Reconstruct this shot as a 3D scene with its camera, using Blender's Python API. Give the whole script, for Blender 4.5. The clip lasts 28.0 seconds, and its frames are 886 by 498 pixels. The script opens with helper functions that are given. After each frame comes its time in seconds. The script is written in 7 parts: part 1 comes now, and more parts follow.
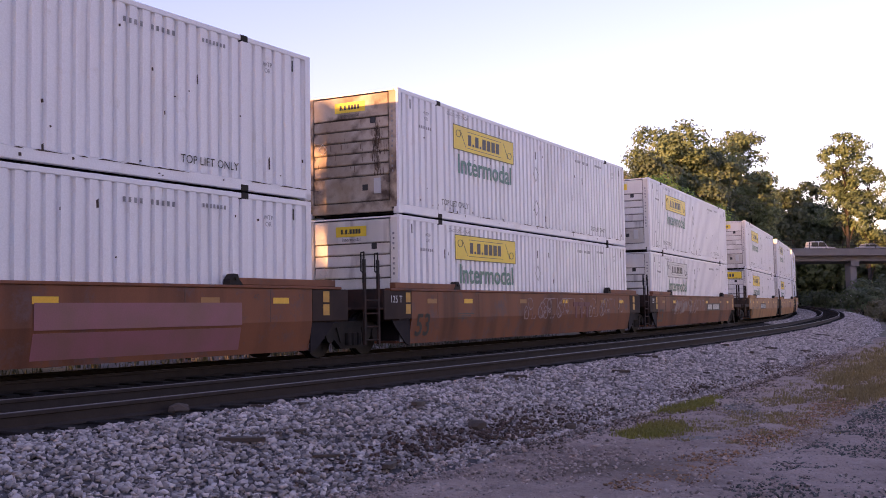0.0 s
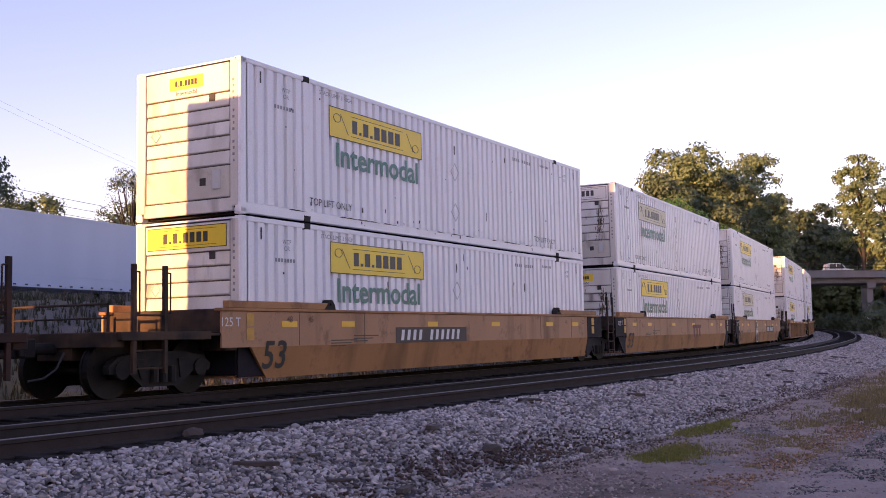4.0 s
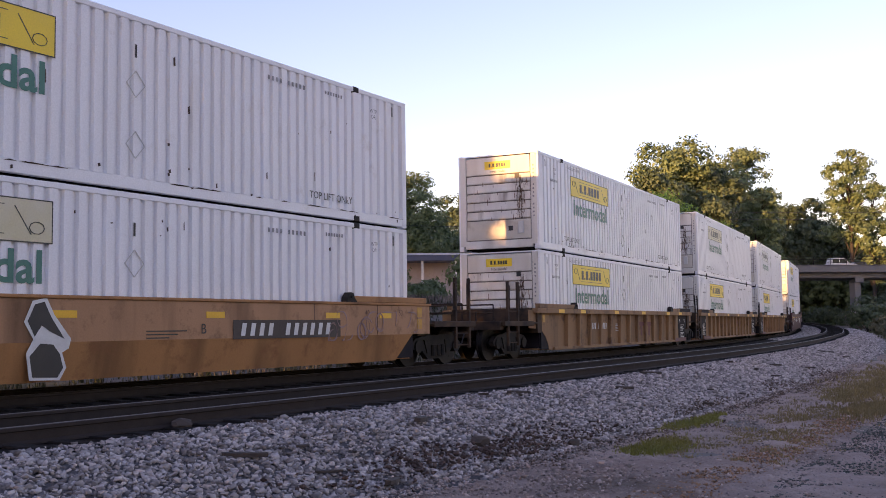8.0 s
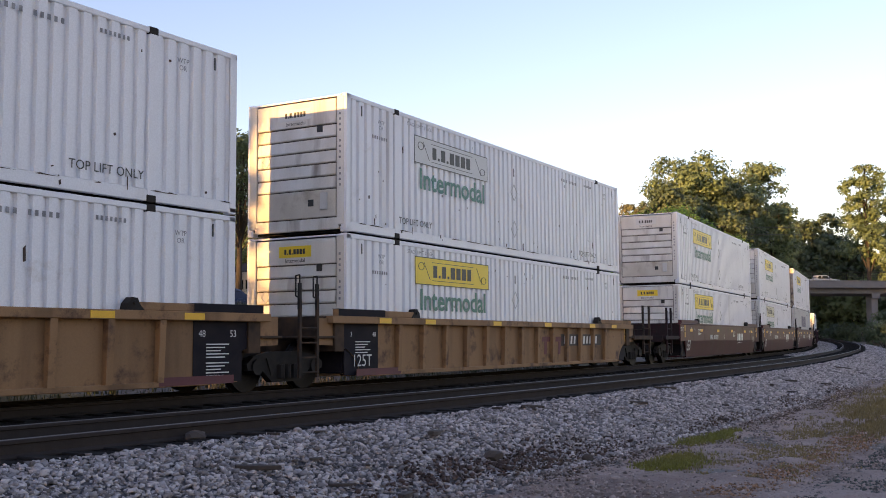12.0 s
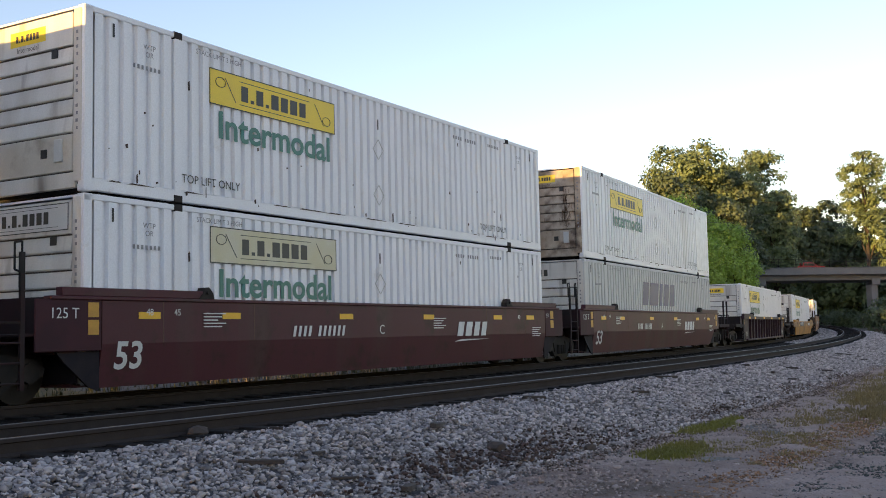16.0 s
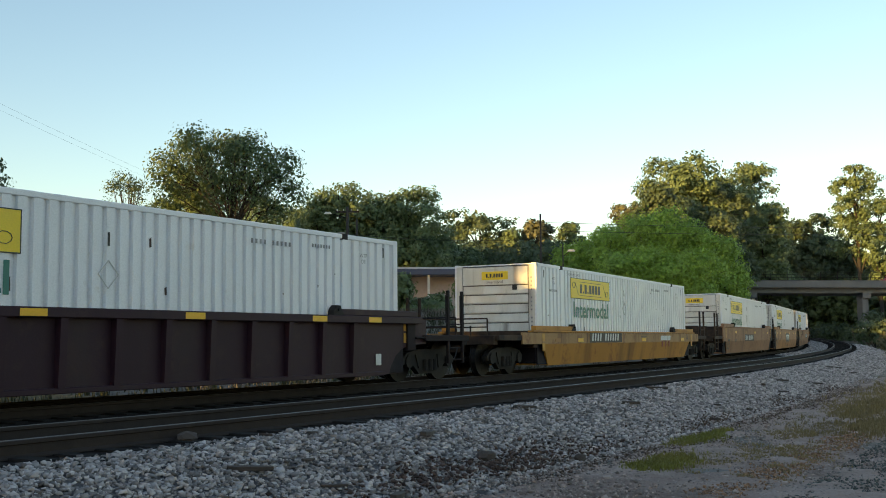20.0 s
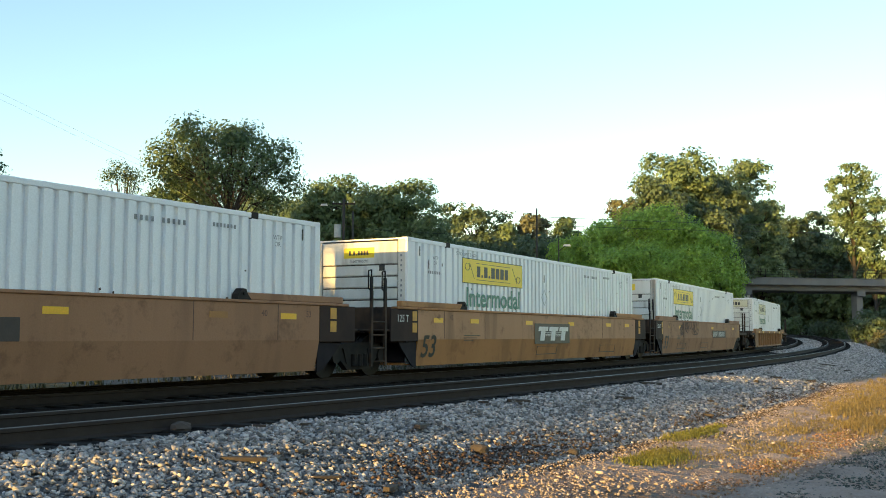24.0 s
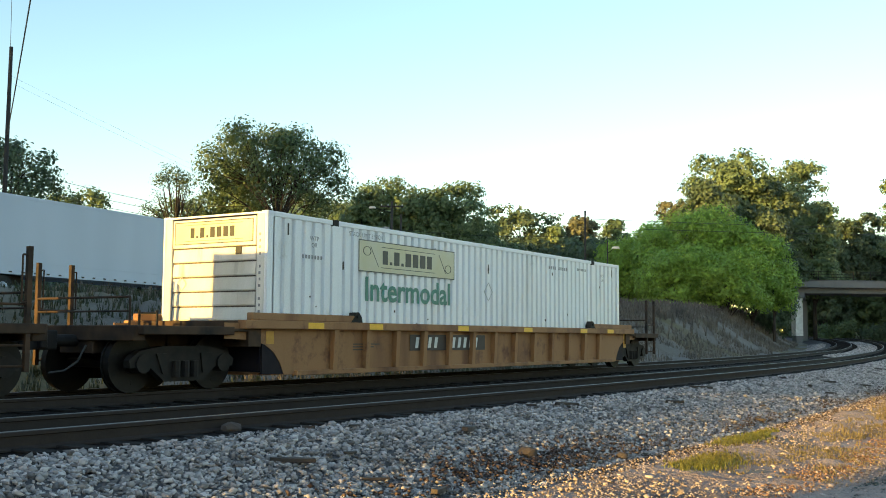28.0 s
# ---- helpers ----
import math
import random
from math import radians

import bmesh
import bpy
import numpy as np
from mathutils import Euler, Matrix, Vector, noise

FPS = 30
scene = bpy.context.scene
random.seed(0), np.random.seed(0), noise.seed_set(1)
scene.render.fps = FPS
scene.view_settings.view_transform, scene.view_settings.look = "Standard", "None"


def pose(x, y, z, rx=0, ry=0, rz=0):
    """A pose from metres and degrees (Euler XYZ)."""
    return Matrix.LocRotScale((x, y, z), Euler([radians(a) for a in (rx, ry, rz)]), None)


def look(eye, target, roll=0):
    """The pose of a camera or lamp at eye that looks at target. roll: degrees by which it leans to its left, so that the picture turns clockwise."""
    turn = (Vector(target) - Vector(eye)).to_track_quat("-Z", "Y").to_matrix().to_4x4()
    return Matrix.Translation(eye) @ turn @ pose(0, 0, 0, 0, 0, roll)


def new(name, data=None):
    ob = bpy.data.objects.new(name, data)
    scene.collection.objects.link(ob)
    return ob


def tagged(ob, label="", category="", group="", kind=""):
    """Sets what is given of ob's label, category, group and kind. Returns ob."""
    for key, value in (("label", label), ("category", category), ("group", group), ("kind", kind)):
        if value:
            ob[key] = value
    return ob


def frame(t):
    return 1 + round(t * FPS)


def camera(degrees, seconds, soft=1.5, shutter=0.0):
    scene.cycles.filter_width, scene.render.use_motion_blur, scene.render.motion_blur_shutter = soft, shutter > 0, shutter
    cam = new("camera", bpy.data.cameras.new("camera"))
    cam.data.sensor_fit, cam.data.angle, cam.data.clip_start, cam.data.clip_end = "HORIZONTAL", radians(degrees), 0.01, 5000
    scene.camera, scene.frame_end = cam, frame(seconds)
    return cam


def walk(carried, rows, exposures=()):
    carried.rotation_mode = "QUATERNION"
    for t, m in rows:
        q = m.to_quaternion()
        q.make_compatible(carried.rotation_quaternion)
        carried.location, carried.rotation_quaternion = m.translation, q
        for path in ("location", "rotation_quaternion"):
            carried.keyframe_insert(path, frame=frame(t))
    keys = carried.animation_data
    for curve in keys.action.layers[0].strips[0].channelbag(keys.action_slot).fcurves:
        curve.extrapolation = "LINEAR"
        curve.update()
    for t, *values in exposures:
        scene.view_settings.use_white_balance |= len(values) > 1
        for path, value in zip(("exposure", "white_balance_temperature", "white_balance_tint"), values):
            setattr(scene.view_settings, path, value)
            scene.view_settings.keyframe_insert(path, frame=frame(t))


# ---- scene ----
EYE_Z = 0.903
cam = camera(45.95, 28.0, soft=0.92)
# seconds, yaw, pitch, roll of the hand-held camera
HELD = """0 -0.52 3.72 0.79;0.5 -0.98 5.00 1.48;1 -0.36 5.41 0.69;1.5 0.31 4.89 0.48;2 0.01 5.33 0.29;2.5 0.07 4.97 0.09;3.5 0.18 5.0 0.6;4.5 0.28 5.05 1.10;5 0.42 5.16 0.65;5.5 0.54 5.20 0.48;6 0.67 4.97 0.26;6.5 0.59 4.87 0.50;7 0.33 4.91 0.59;7.5 -0.04 4.76 0.82;8 -0.33 4.57 0.62;8.5 -0.56 4.60 0.53;9 -0.49 4.60 0.60;9.5 -0.29 4.93 0.71;10 -0.13 5.19 0.68;10.5 -0.06 5.27 0.71;11 0.35 5.36 0.60;11.5 0.60 5.15 0.55;12 0.43 5.32 0.27;12.5 0.36 5.22 0.00;13.5 0.55 5.1 -0.06;14.5 0.73 5.01 -0.11;15 0.95 5.04 -0.17;15.5 0.90 4.89 0.80;16 0.48 4.89 1.07;16.5 -0.01 4.98 0.68;17 0 5.05 0.35;17.5 -0.30 4.99 0.28;18 -0.45 5.03 0.42;18.5 -0.42 5.22 0.32;19 -0.16 5.47 0.26;19.5 0.09 5.47 0.34;20 0 5.34 0.39;20.5 0.31 5.01 0.51;21 0.66 4.63 0.27;21.5 0.71 4.88 -0.20;22 -0.31 4.87 -0.50;22.5 -0.67 5.00 -0.72;23.5 -0.43 4.98 -0.45;24.5 -0.18 4.96 -0.17;25 0.17 5.06 -0.34;25.5 0.47 5.13 -0.39;26 0.45 5.03 -0.36;26.5 0.33 5.00 -0.29;27 0.57 4.93 -0.60;27.5 0.91 4.92 -0.55;28 2.33 5.08 -0.49"""
rows = []
for row in HELD.split(";"):
    t, yaw, pitch, roll = (float(v) for v in row.split())
    rows.append((t, pose(0, 0, EYE_Z, 90 + pitch, roll, yaw)))
walk(cam, rows, exposures=[(0, 1.58, 6250, 68), (5, 1.57, 6200, 62), (8, 1.55, 6250, 52), (12, 1.58, 6250, 40), (17, 1.65, 6300, 26), (19, 1.45, 6300, 15), (20, 1.42, 6300, 12), (21, 1.56, 6300, 12), (22, 1.78, 6100, 9), (25, 1.76, 6050, 7), (28, 1.82, 6050, 6)])

# ---- light: low evening sun, clear sky ----
SUN_TO = Vector((-0.655, -0.756, 0)).normalized()      # towards the sun, level
SUN_ELEV = radians(5.2)
world = bpy.data.worlds.new("sky")
scene.world = world
world.use_nodes = True
wn = world.node_tree.nodes
sky = wn.new("ShaderNodeTexSky")
sky.sky_type, sky.sun_disc = "NISHITA", False
sky.sun_elevation, sky.sun_rotation = SUN_ELEV, math.atan2(SUN_TO.x, SUN_TO.y)
sky.air_density, sky.dust_density, sky.ozone_density = 1.0, 0.4, 1.2
wn["Background"].inputs["Strength"].default_value = 0.14
world.node_tree.links.new(sky.outputs[0], wn["Background"].inputs["Color"])
sun = new("sun", bpy.data.lights.new("sun", "SUN"))
sun.data.energy, sun.data.angle, sun.data.color = 3.5, radians(0.6), (1.0, 0.61, 0.15)
to_sun = Vector((SUN_TO.x * math.cos(SUN_ELEV), SUN_TO.y * math.cos(SUN_ELEV), math.sin(SUN_ELEV)))
sun.matrix_world = look(to_sun * 100, (0, 0, 0))

# ---- materials ----
def material(name, colour, rough=0.6, metal=0.0, second=None, scale=3.0, fine=40.0, amount=0.5, bump=0.15, dist=0.01,
             island=0.0, random_ob=0.0, stains=None, stain_scale=0.6, streak=False, low=0.55, high=0.75, spec=0.5, blotch=None, blotch_scale=2.5, edge=(0.58, 0.64)):
    """A painted, rusted or earthy surface: two scales of noise, optional stains, and a fine relief."""
    m = bpy.data.materials.new(name)
    m.use_nodes = True
    n, l = m.node_tree.nodes, m.node_tree.links
    bsdf = n["Principled BSDF"]
    bsdf.inputs["Roughness"].default_value, bsdf.inputs["Metallic"].default_value = rough, metal
    bsdf.inputs["Specular IOR Level"].default_value = spec
    co = n.new("ShaderNodeTexCoord")
    mp = n.new("ShaderNodeMapping")
    l.new(co.outputs["Object"], mp.inputs["Vector"])
    if streak:
        mp.inputs["Scale"].default_value = (1, 1, 0.12)
        own = n.new("ShaderNodeObjectInfo")
        far = n.new("ShaderNodeVectorMath")
        far.operation = "SCALE"
        far.inputs[0].default_value = (37.0, 91.0, 13.0)
        l.new(own.outputs["Random"], far.inputs["Scale"])
        l.new(far.outputs[0], mp.inputs["Location"])
    big = n.new("ShaderNodeTexNoise")
    big.inputs["Scale"].default_value, big.inputs["Detail"].default_value = scale, 5
    l.new(mp.outputs[0], big.inputs["Vector"])
    small = n.new("ShaderNodeTexNoise")
    small.inputs["Scale"].default_value, small.inputs["Detail"].default_value = fine, 3
    l.new(co.outputs["Object"], small.inputs["Vector"])
    ramp = n.new("ShaderNodeMapRange")
    ramp.inputs["From Min"].default_value, ramp.inputs["From Max"].default_value = 0.35, 0.68
    l.new(big.outputs["Fac"], ramp.inputs["Value"])
    mul = n.new("ShaderNodeMath")
    mul.operation = "MULTIPLY"
    mul.inputs[1].default_value = amount
    l.new(ramp.outputs[0], mul.inputs[0])
    mix = n.new("ShaderNodeMix")
    mix.data_type = "RGBA"
    mix.inputs[6].default_value = (*colour, 1)
    mix.inputs[7].default_value = (*(second or [c * 0.6 for c in colour]), 1)
    l.new(mul.outputs[0], mix.inputs["Factor"])
    out = mix.outputs[2]
    if stains:
        st = n.new("ShaderNodeTexNoise")
        st.inputs["Scale"].default_value, st.inputs["Detail"].default_value = stain_scale, 8
        l.new(mp.outputs[0], st.inputs["Vector"])
        r2 = n.new("ShaderNodeMapRange")
        r2.inputs["From Min"].default_value, r2.inputs["From Max"].default_value = low, high
        l.new(st.outputs["Fac"], r2.inputs["Value"])
        mx = n.new("ShaderNodeMix")
        mx.data_type = "RGBA"
        mx.inputs[7].default_value = (*stains, 1)
        l.new(r2.outputs[0], mx.inputs["Factor"])
        l.new(out, mx.inputs[6])
        out = mx.outputs[2]
    if blotch:
        own = n.new("ShaderNodeObjectInfo")
        far = n.new("ShaderNodeVectorMath")
        far.operation = "MULTIPLY_ADD"
        far.inputs[0].default_value = (61.0, 17.0, 43.0)
        l.new(own.outputs["Random"], far.inputs[1])
        l.new(co.outputs["Object"], far.inputs[2])
        bl = n.new("ShaderNodeTexNoise")
        bl.inputs["Scale"].default_value, bl.inputs["Detail"].default_value, bl.inputs["Roughness"].default_value = blotch_scale, 9, 0.72
        l.new(far.outputs[0], bl.inputs["Vector"])
        r3 = n.new("ShaderNodeMapRange")
        r3.inputs["From Min"].default_value, r3.inputs["From Max"].default_value = edge
        l.new(bl.outputs["Fac"], r3.inputs["Value"])
        mb = n.new("ShaderNodeMix")
        mb.data_type = "RGBA"
        mb.inputs[7].default_value = (*blotch, 1)
        l.new(r3.outputs[0], mb.inputs["Factor"])
        l.new(out, mb.inputs[6])
        out = mb.outputs[2]
    hsv = n.new("ShaderNodeHueSaturation")
    l.new(out, hsv.inputs["Color"])
    val = n.new("ShaderNodeMapRange")
    val.inputs["To Min"].default_value, val.inputs["To Max"].default_value = 0.86, 1.14
    l.new(small.outputs["Fac"], val.inputs["Value"])
    v = val.outputs[0]
    for use, node, sock in ((island, "ShaderNodeNewGeometry", "Random Per Island"), (random_ob, "ShaderNodeObjectInfo", "Random")):
        if use:
            g = n.new(node)
            k = n.new("ShaderNodeMapRange")
            k.inputs["To Min"].default_value, k.inputs["To Max"].default_value = 1 - use, 1 + use
            l.new(g.outputs[sock], k.inputs["Value"])
            q = n.new("ShaderNodeMath")
            q.operation = "MULTIPLY"
            l.new(v, q.inputs[0])
            l.new(k.outputs[0], q.inputs[1])
            v = q.outputs[0]
    l.new(v, hsv.inputs["Value"])
    l.new(hsv.outputs[0], bsdf.inputs["Base Color"])
    if bump:
        b = n.new("ShaderNodeBump")
        b.inputs["Strength"].default_value, b.inputs["Distance"].default_value = bump, dist
        l.new(small.outputs["Fac"], b.inputs["Height"])
        l.new(b.outputs[0], bsdf.inputs["Normal"])
    return m


def leaf_material(name, colour, second, spread=0.2):
    """Leaves: colour that varies from clump to clump, with light passing through."""
    m = material(name, colour, 0.55, second=second, scale=0.35, fine=3.0, amount=0.9, bump=0, island=spread)
    n, l = m.node_tree.nodes, m.node_tree.links
    bsdf = n["Principled BSDF"]
    src = bsdf.inputs["Base Color"].links[0].from_socket
    tr = n.new("ShaderNodeBsdfTranslucent")
    l.new(src, tr.inputs["Color"])
    add = n.new("ShaderNodeMixShader")
    add.inputs[0].default_value = 0.3
    l.new(bsdf.outputs[0], add.inputs[1])
    l.new(tr.outputs[0], add.inputs[2])
    l.new(add.outputs[0], n["Material Output"].inputs["Surface"])
    return m


WHITE = material("container_white", (0.84, 0.84, 0.86), 0.4, scale=1.2, second=(0.74, 0.74, 0.75), amount=0.5, stains=(0.50, 0.45, 0.40), stain_scale=1.3, streak=True, low=0.62, high=0.95, bump=0.05, blotch=(0.62, 0.58, 0.53), blotch_scale=1.1, edge=(0.60, 0.78))
ENDW = material("container_end", (0.74, 0.72, 0.67), 0.5, scale=1.6, second=(0.50, 0.46, 0.39), amount=0.7, stains=(0.12, 0.07, 0.045), stain_scale=2.2, streak=True, low=0.58, high=0.80, bump=0.08)
ENDR = material("rusted_container_end", (0.50, 0.42, 0.33), 0.6, scale=1.8, second=(0.30, 0.21, 0.13), amount=0.9, stains=(0.07, 0.04, 0.026), stain_scale=2.4, low=0.46, high=0.66, bump=0.08)
# dark colour for the gaps between front-end ribs, painting their shadow lines
RIB_SHADOW = material("rib_gap_shadow", (0.075, 0.06, 0.05), 0.8, second=(0.16, 0.13, 0.11), scale=3)
ENDL = material("grimy_lower_panel", (0.62, 0.58, 0.50), 0.55, scale=1.4, second=(0.50, 0.45, 0.37), amount=0.8, stains=(0.26, 0.20, 0.14), stain_scale=2.0, low=0.56, high=0.78, bump=0.08)
GREYW = material("container_grey", (0.58, 0.58, 0.56), 0.5, scale=1.2, second=(0.48, 0.48, 0.46), stains=(0.38, 0.35, 0.3), streak=True, low=0.6, high=0.9, bump=0.05)
STEEL_D = material("dark_steel", (0.018, 0.017, 0.017), 0.7, 0.1, spec=0.2, second=(0.04, 0.032, 0.027), scale=4, amount=0.7)
BLACK = material("black_paint", (0.02, 0.02, 0.022), 0.5, second=(0.04, 0.035, 0.03))
LOGO_Y = material("logo_yellow", (0.90, 0.64, 0.02), 0.45, second=(0.78, 0.55, 0.05), scale=2)
LOGO_P = material("logo_pale", (0.62, 0.56, 0.34), 0.5, second=(0.66, 0.64, 0.55), scale=2)
LOGO_W = material("logo_bleached", (0.66, 0.66, 0.64), 0.5, second=(0.6, 0.6, 0.56), scale=2)
INK = material("dark_lettering", (0.035, 0.035, 0.03), 0.5, second=(0.06, 0.06, 0.05))
INK_S = material("faint_lettering", (0.16, 0.16, 0.17), 0.5, second=(0.34, 0.34, 0.35), scale=6, amount=0.8)
GREEN = material("green_lettering", (0.03, 0.17, 0.13), 0.45, second=(0.05, 0.2, 0.16))
NAVY = material("navy_lettering", (0.035, 0.04, 0.13), 0.45, second=(0.06, 0.06, 0.16))
PAINT_W = material("white_lettering", (0.7, 0.7, 0.68), 0.5, second=(0.5, 0.48, 0.45), scale=5)
MARK_Y = material("yellow_reflector", (0.86, 0.47, 0.01), 0.4, second=(0.7, 0.38, 0.02))
CARS = {
    "rust": material("rust_brown_paint", (0.25, 0.092, 0.044), 0.6, second=(0.175, 0.065, 0.036), scale=1.0, stains=(0.08, 0.036, 0.025), streak=True, stain_scale=1.1, low=0.50, high=0.78, spec=0.22, blotch=(0.15, 0.085, 0.075), blotch_scale=1.6, edge=(0.53, 0.66)),
    "tan": material("faded_yellow_paint", (0.44, 0.212, 0.08), 0.6, second=(0.33, 0.157, 0.06), scale=0.9, stains=(0.12, 0.06, 0.03), streak=True, stain_scale=1.1, low=0.50, high=0.78, spec=0.22, blotch=(0.26, 0.115, 0.05), blotch_scale=1.6, edge=(0.53, 0.66)),
    "dirty": material("grimy_tan_paint", (0.33, 0.185, 0.088), 0.65, second=(0.23, 0.125, 0.062), scale=1.0, stains=(0.09, 0.05, 0.03), streak=True, stain_scale=1.1, low=0.50, high=0.78, spec=0.22, blotch=(0.11, 0.06, 0.04), blotch_scale=1.6, edge=(0.53, 0.66)),
    "maroon": material("maroon_paint", (0.085, 0.023, 0.030), 0.5, second=(0.062, 0.019, 0.024), scale=1.0, stains=(0.075, 0.045, 0.04), streak=True, stain_scale=1.1, low=0.50, high=0.78, spec=0.22, blotch=(0.05, 0.022, 0.02), blotch_scale=1.6, edge=(0.53, 0.66)),
    "plum": material("dark_plum_paint", (0.036, 0.015, 0.025), 0.55, second=(0.025, 0.011, 0.018), scale=1.0, stains=(0.042, 0.026, 0.028), streak=True, stain_scale=1.1, low=0.50, high=0.78, spec=0.22, blotch=(0.045, 0.023, 0.026), blotch_scale=1.6, edge=(0.53, 0.66)),
    "yellow": material("bright_yellow_paint", (0.52, 0.24, 0.045), 0.55, second=(0.40, 0.185, 0.04), scale=0.9, stains=(0.14, 0.065, 0.025), streak=True, stain_scale=1.1, low=0.50, high=0.78, spec=0.22, blotch=(0.30, 0.12, 0.035), blotch_scale=1.6, edge=(0.53, 0.66)),
}
CARS["dirty_high"] = material("dull_tan_paint", (0.36, 0.19, 0.105), 0.65, second=(0.29, 0.15, 0.075), scale=1.0, stains=(0.15, 0.08, 0.05), streak=True, stain_scale=1.1, low=0.52, high=0.8, spec=0.22, blotch=(0.22, 0.115, 0.065), blotch_scale=1.6, edge=(0.53, 0.66))
CARS["tan_high"] = CARS["tan"]
CARS["tan_low"] = material("worn_tan_paint", (0.34, 0.18, 0.08), 0.65, second=(0.27, 0.125, 0.055), scale=1.2, stains=(0.13, 0.06, 0.035), streak=True, stain_scale=1.2, low=0.5, high=0.75, spec=0.22, blotch=(0.16, 0.075, 0.045), blotch_scale=1.6, edge=(0.53, 0.66))
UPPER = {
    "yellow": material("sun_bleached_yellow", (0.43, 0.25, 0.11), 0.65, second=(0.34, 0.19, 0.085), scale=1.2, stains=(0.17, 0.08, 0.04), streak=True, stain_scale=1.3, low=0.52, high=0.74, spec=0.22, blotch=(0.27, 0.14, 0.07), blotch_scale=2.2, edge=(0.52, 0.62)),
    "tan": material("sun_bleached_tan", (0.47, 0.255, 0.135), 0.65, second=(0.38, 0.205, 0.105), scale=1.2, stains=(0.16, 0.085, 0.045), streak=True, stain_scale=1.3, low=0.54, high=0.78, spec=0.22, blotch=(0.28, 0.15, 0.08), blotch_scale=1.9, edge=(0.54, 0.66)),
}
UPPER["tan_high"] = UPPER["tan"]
FADED = material("faded_stencil", (0.10, 0.055, 0.04), 0.7, second=(0.2, 0.1, 0.06), scale=6)
PLATE_D = material("grimy_black_plate", (0.014, 0.012, 0.018), 0.7, spec=0.12, second=(0.032, 0.026, 0.026), scale=3)
PLATE_M = material("grimy_maroon_plate", (0.06, 0.02, 0.026), 0.6, spec=0.15, second=(0.03, 0.016, 0.02), scale=3)
PLATE_B = material("grimy_brown_plate", (0.05, 0.032, 0.027), 0.7, spec=0.12, second=(0.022, 0.017, 0.017), scale=3)
REDBAND = material("dark_red_band", (0.12, 0.02, 0.03), 0.55, second=(0.08, 0.02, 0.025), scale=3)
SCRAWL_P = material("pale_scrawl", (0.33, 0.22, 0.22), 0.6, second=(0.24, 0.13, 0.11), scale=4)
PINK = material("pink_overspray", (0.30, 0.105, 0.125), 0.55, second=(0.22, 0.1, 0.08), scale=1.5, amount=0.9)
RAIL_TOP = material("polished_rail", (0.17, 0.155, 0.14), 0.5, 0.6, second=(0.10, 0.09, 0.08))
RAIL_WEB = material("rusty_rail", (0.052, 0.041, 0.036), 0.85, 0.0, second=(0.036, 0.028, 0.025), scale=5, spec=0.1)
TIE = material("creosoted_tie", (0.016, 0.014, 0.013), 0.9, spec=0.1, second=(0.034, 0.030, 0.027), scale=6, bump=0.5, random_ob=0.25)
BALLAST = material("ballast_bed", (0.13, 0.12, 0.12), 0.9, spec=0.1, second=(0.075, 0.068, 0.068), scale=5, fine=30, bump=1.0, dist=0.04)
DARK_BED = material("dark_ballast", (0.014, 0.0105, 0.0095), 0.9, spec=0.1, second=(0.02, 0.017, 0.015), scale=4, fine=30, bump=1.0, dist=0.03)
STONE = material("ballast_stone", (0.42, 0.375, 0.355), 0.85, spec=0.15, second=(0.265, 0.225, 0.205), scale=1.1, fine=60, bump=0.2, island=0.62)
EARTH = material("dry_earth", (0.20, 0.18, 0.155), 0.95, second=(0.12, 0.10, 0.08), scale=0.35, fine=9, amount=0.9, bump=0.9, dist=0.05, stains=(0.14, 0.115, 0.055), stain_scale=0.16, low=0.48, high=0.62)
DIRT = material("gravel_path", (0.40, 0.30, 0.25), 0.95, second=(0.26, 0.185, 0.15), scale=0.9, fine=22, amount=0.95, bump=1.0, dist=0.06, stains=(0.17, 0.12, 0.09), stain_scale=0.5, low=0.53, high=0.68)
CONCRETE = material("weathered_concrete", (0.16, 0.165, 0.172), 0.8, second=(0.12, 0.122, 0.126), scale=1.0, fine=12, stains=(0.14, 0.13, 0.12), streak=True, low=0.56, high=0.8)
BARK = material("bark", (0.045, 0.036, 0.03), 0.9, second=(0.028, 0.023, 0.02), scale=3, fine=14, bump=0.8, dist=0.03)
POLEWOOD = material("pole_wood", (0.035, 0.03, 0.027), 0.85, second=(0.022, 0.02, 0.018), scale=3, streak=True)


# ---- mesh helpers ----
def add_box(bm, x0, x1, y0, y1, z0, z1):
    v = [bm.verts.new(p) for p in ((x0, y0, z0), (x1, y0, z0), (x1, y1, z0), (x0, y1, z0), (x0, y0, z1), (x1, y0, z1), (x1, y1, z1), (x0, y1, z1))]
    for f in ((3, 2, 1, 0), (4, 5, 6, 7), (0, 1, 5, 4), (1, 2, 6, 5), (2, 3, 7, 6), (3, 0, 4, 7)):
        bm.faces.new([v[i] for i in f])
    return v


def add_rod(bm, a, b, r, r2=None, seg=8, caps=True):
    a, b = Vector(a), Vector(b)
    d = (b - a).normalized()
    u = d.orthogonal().normalized()
    w = d.cross(u)
    rings = []
    for p, rr in ((a, r), (b, r if r2 is None else r2)):
        rings.append([bm.verts.new(p + (u * math.cos(k * 2 * math.pi / seg) + w * math.sin(k * 2 * math.pi / seg)) * rr) for k in range(seg)])
    for k in range(seg):
        bm.faces.new((rings[0][k], rings[0][(k + 1) % seg], rings[1][(k + 1) % seg], rings[1][k]))
    if caps:
        bm.faces.new(rings[0][::-1])
        bm.faces.new(rings[1])


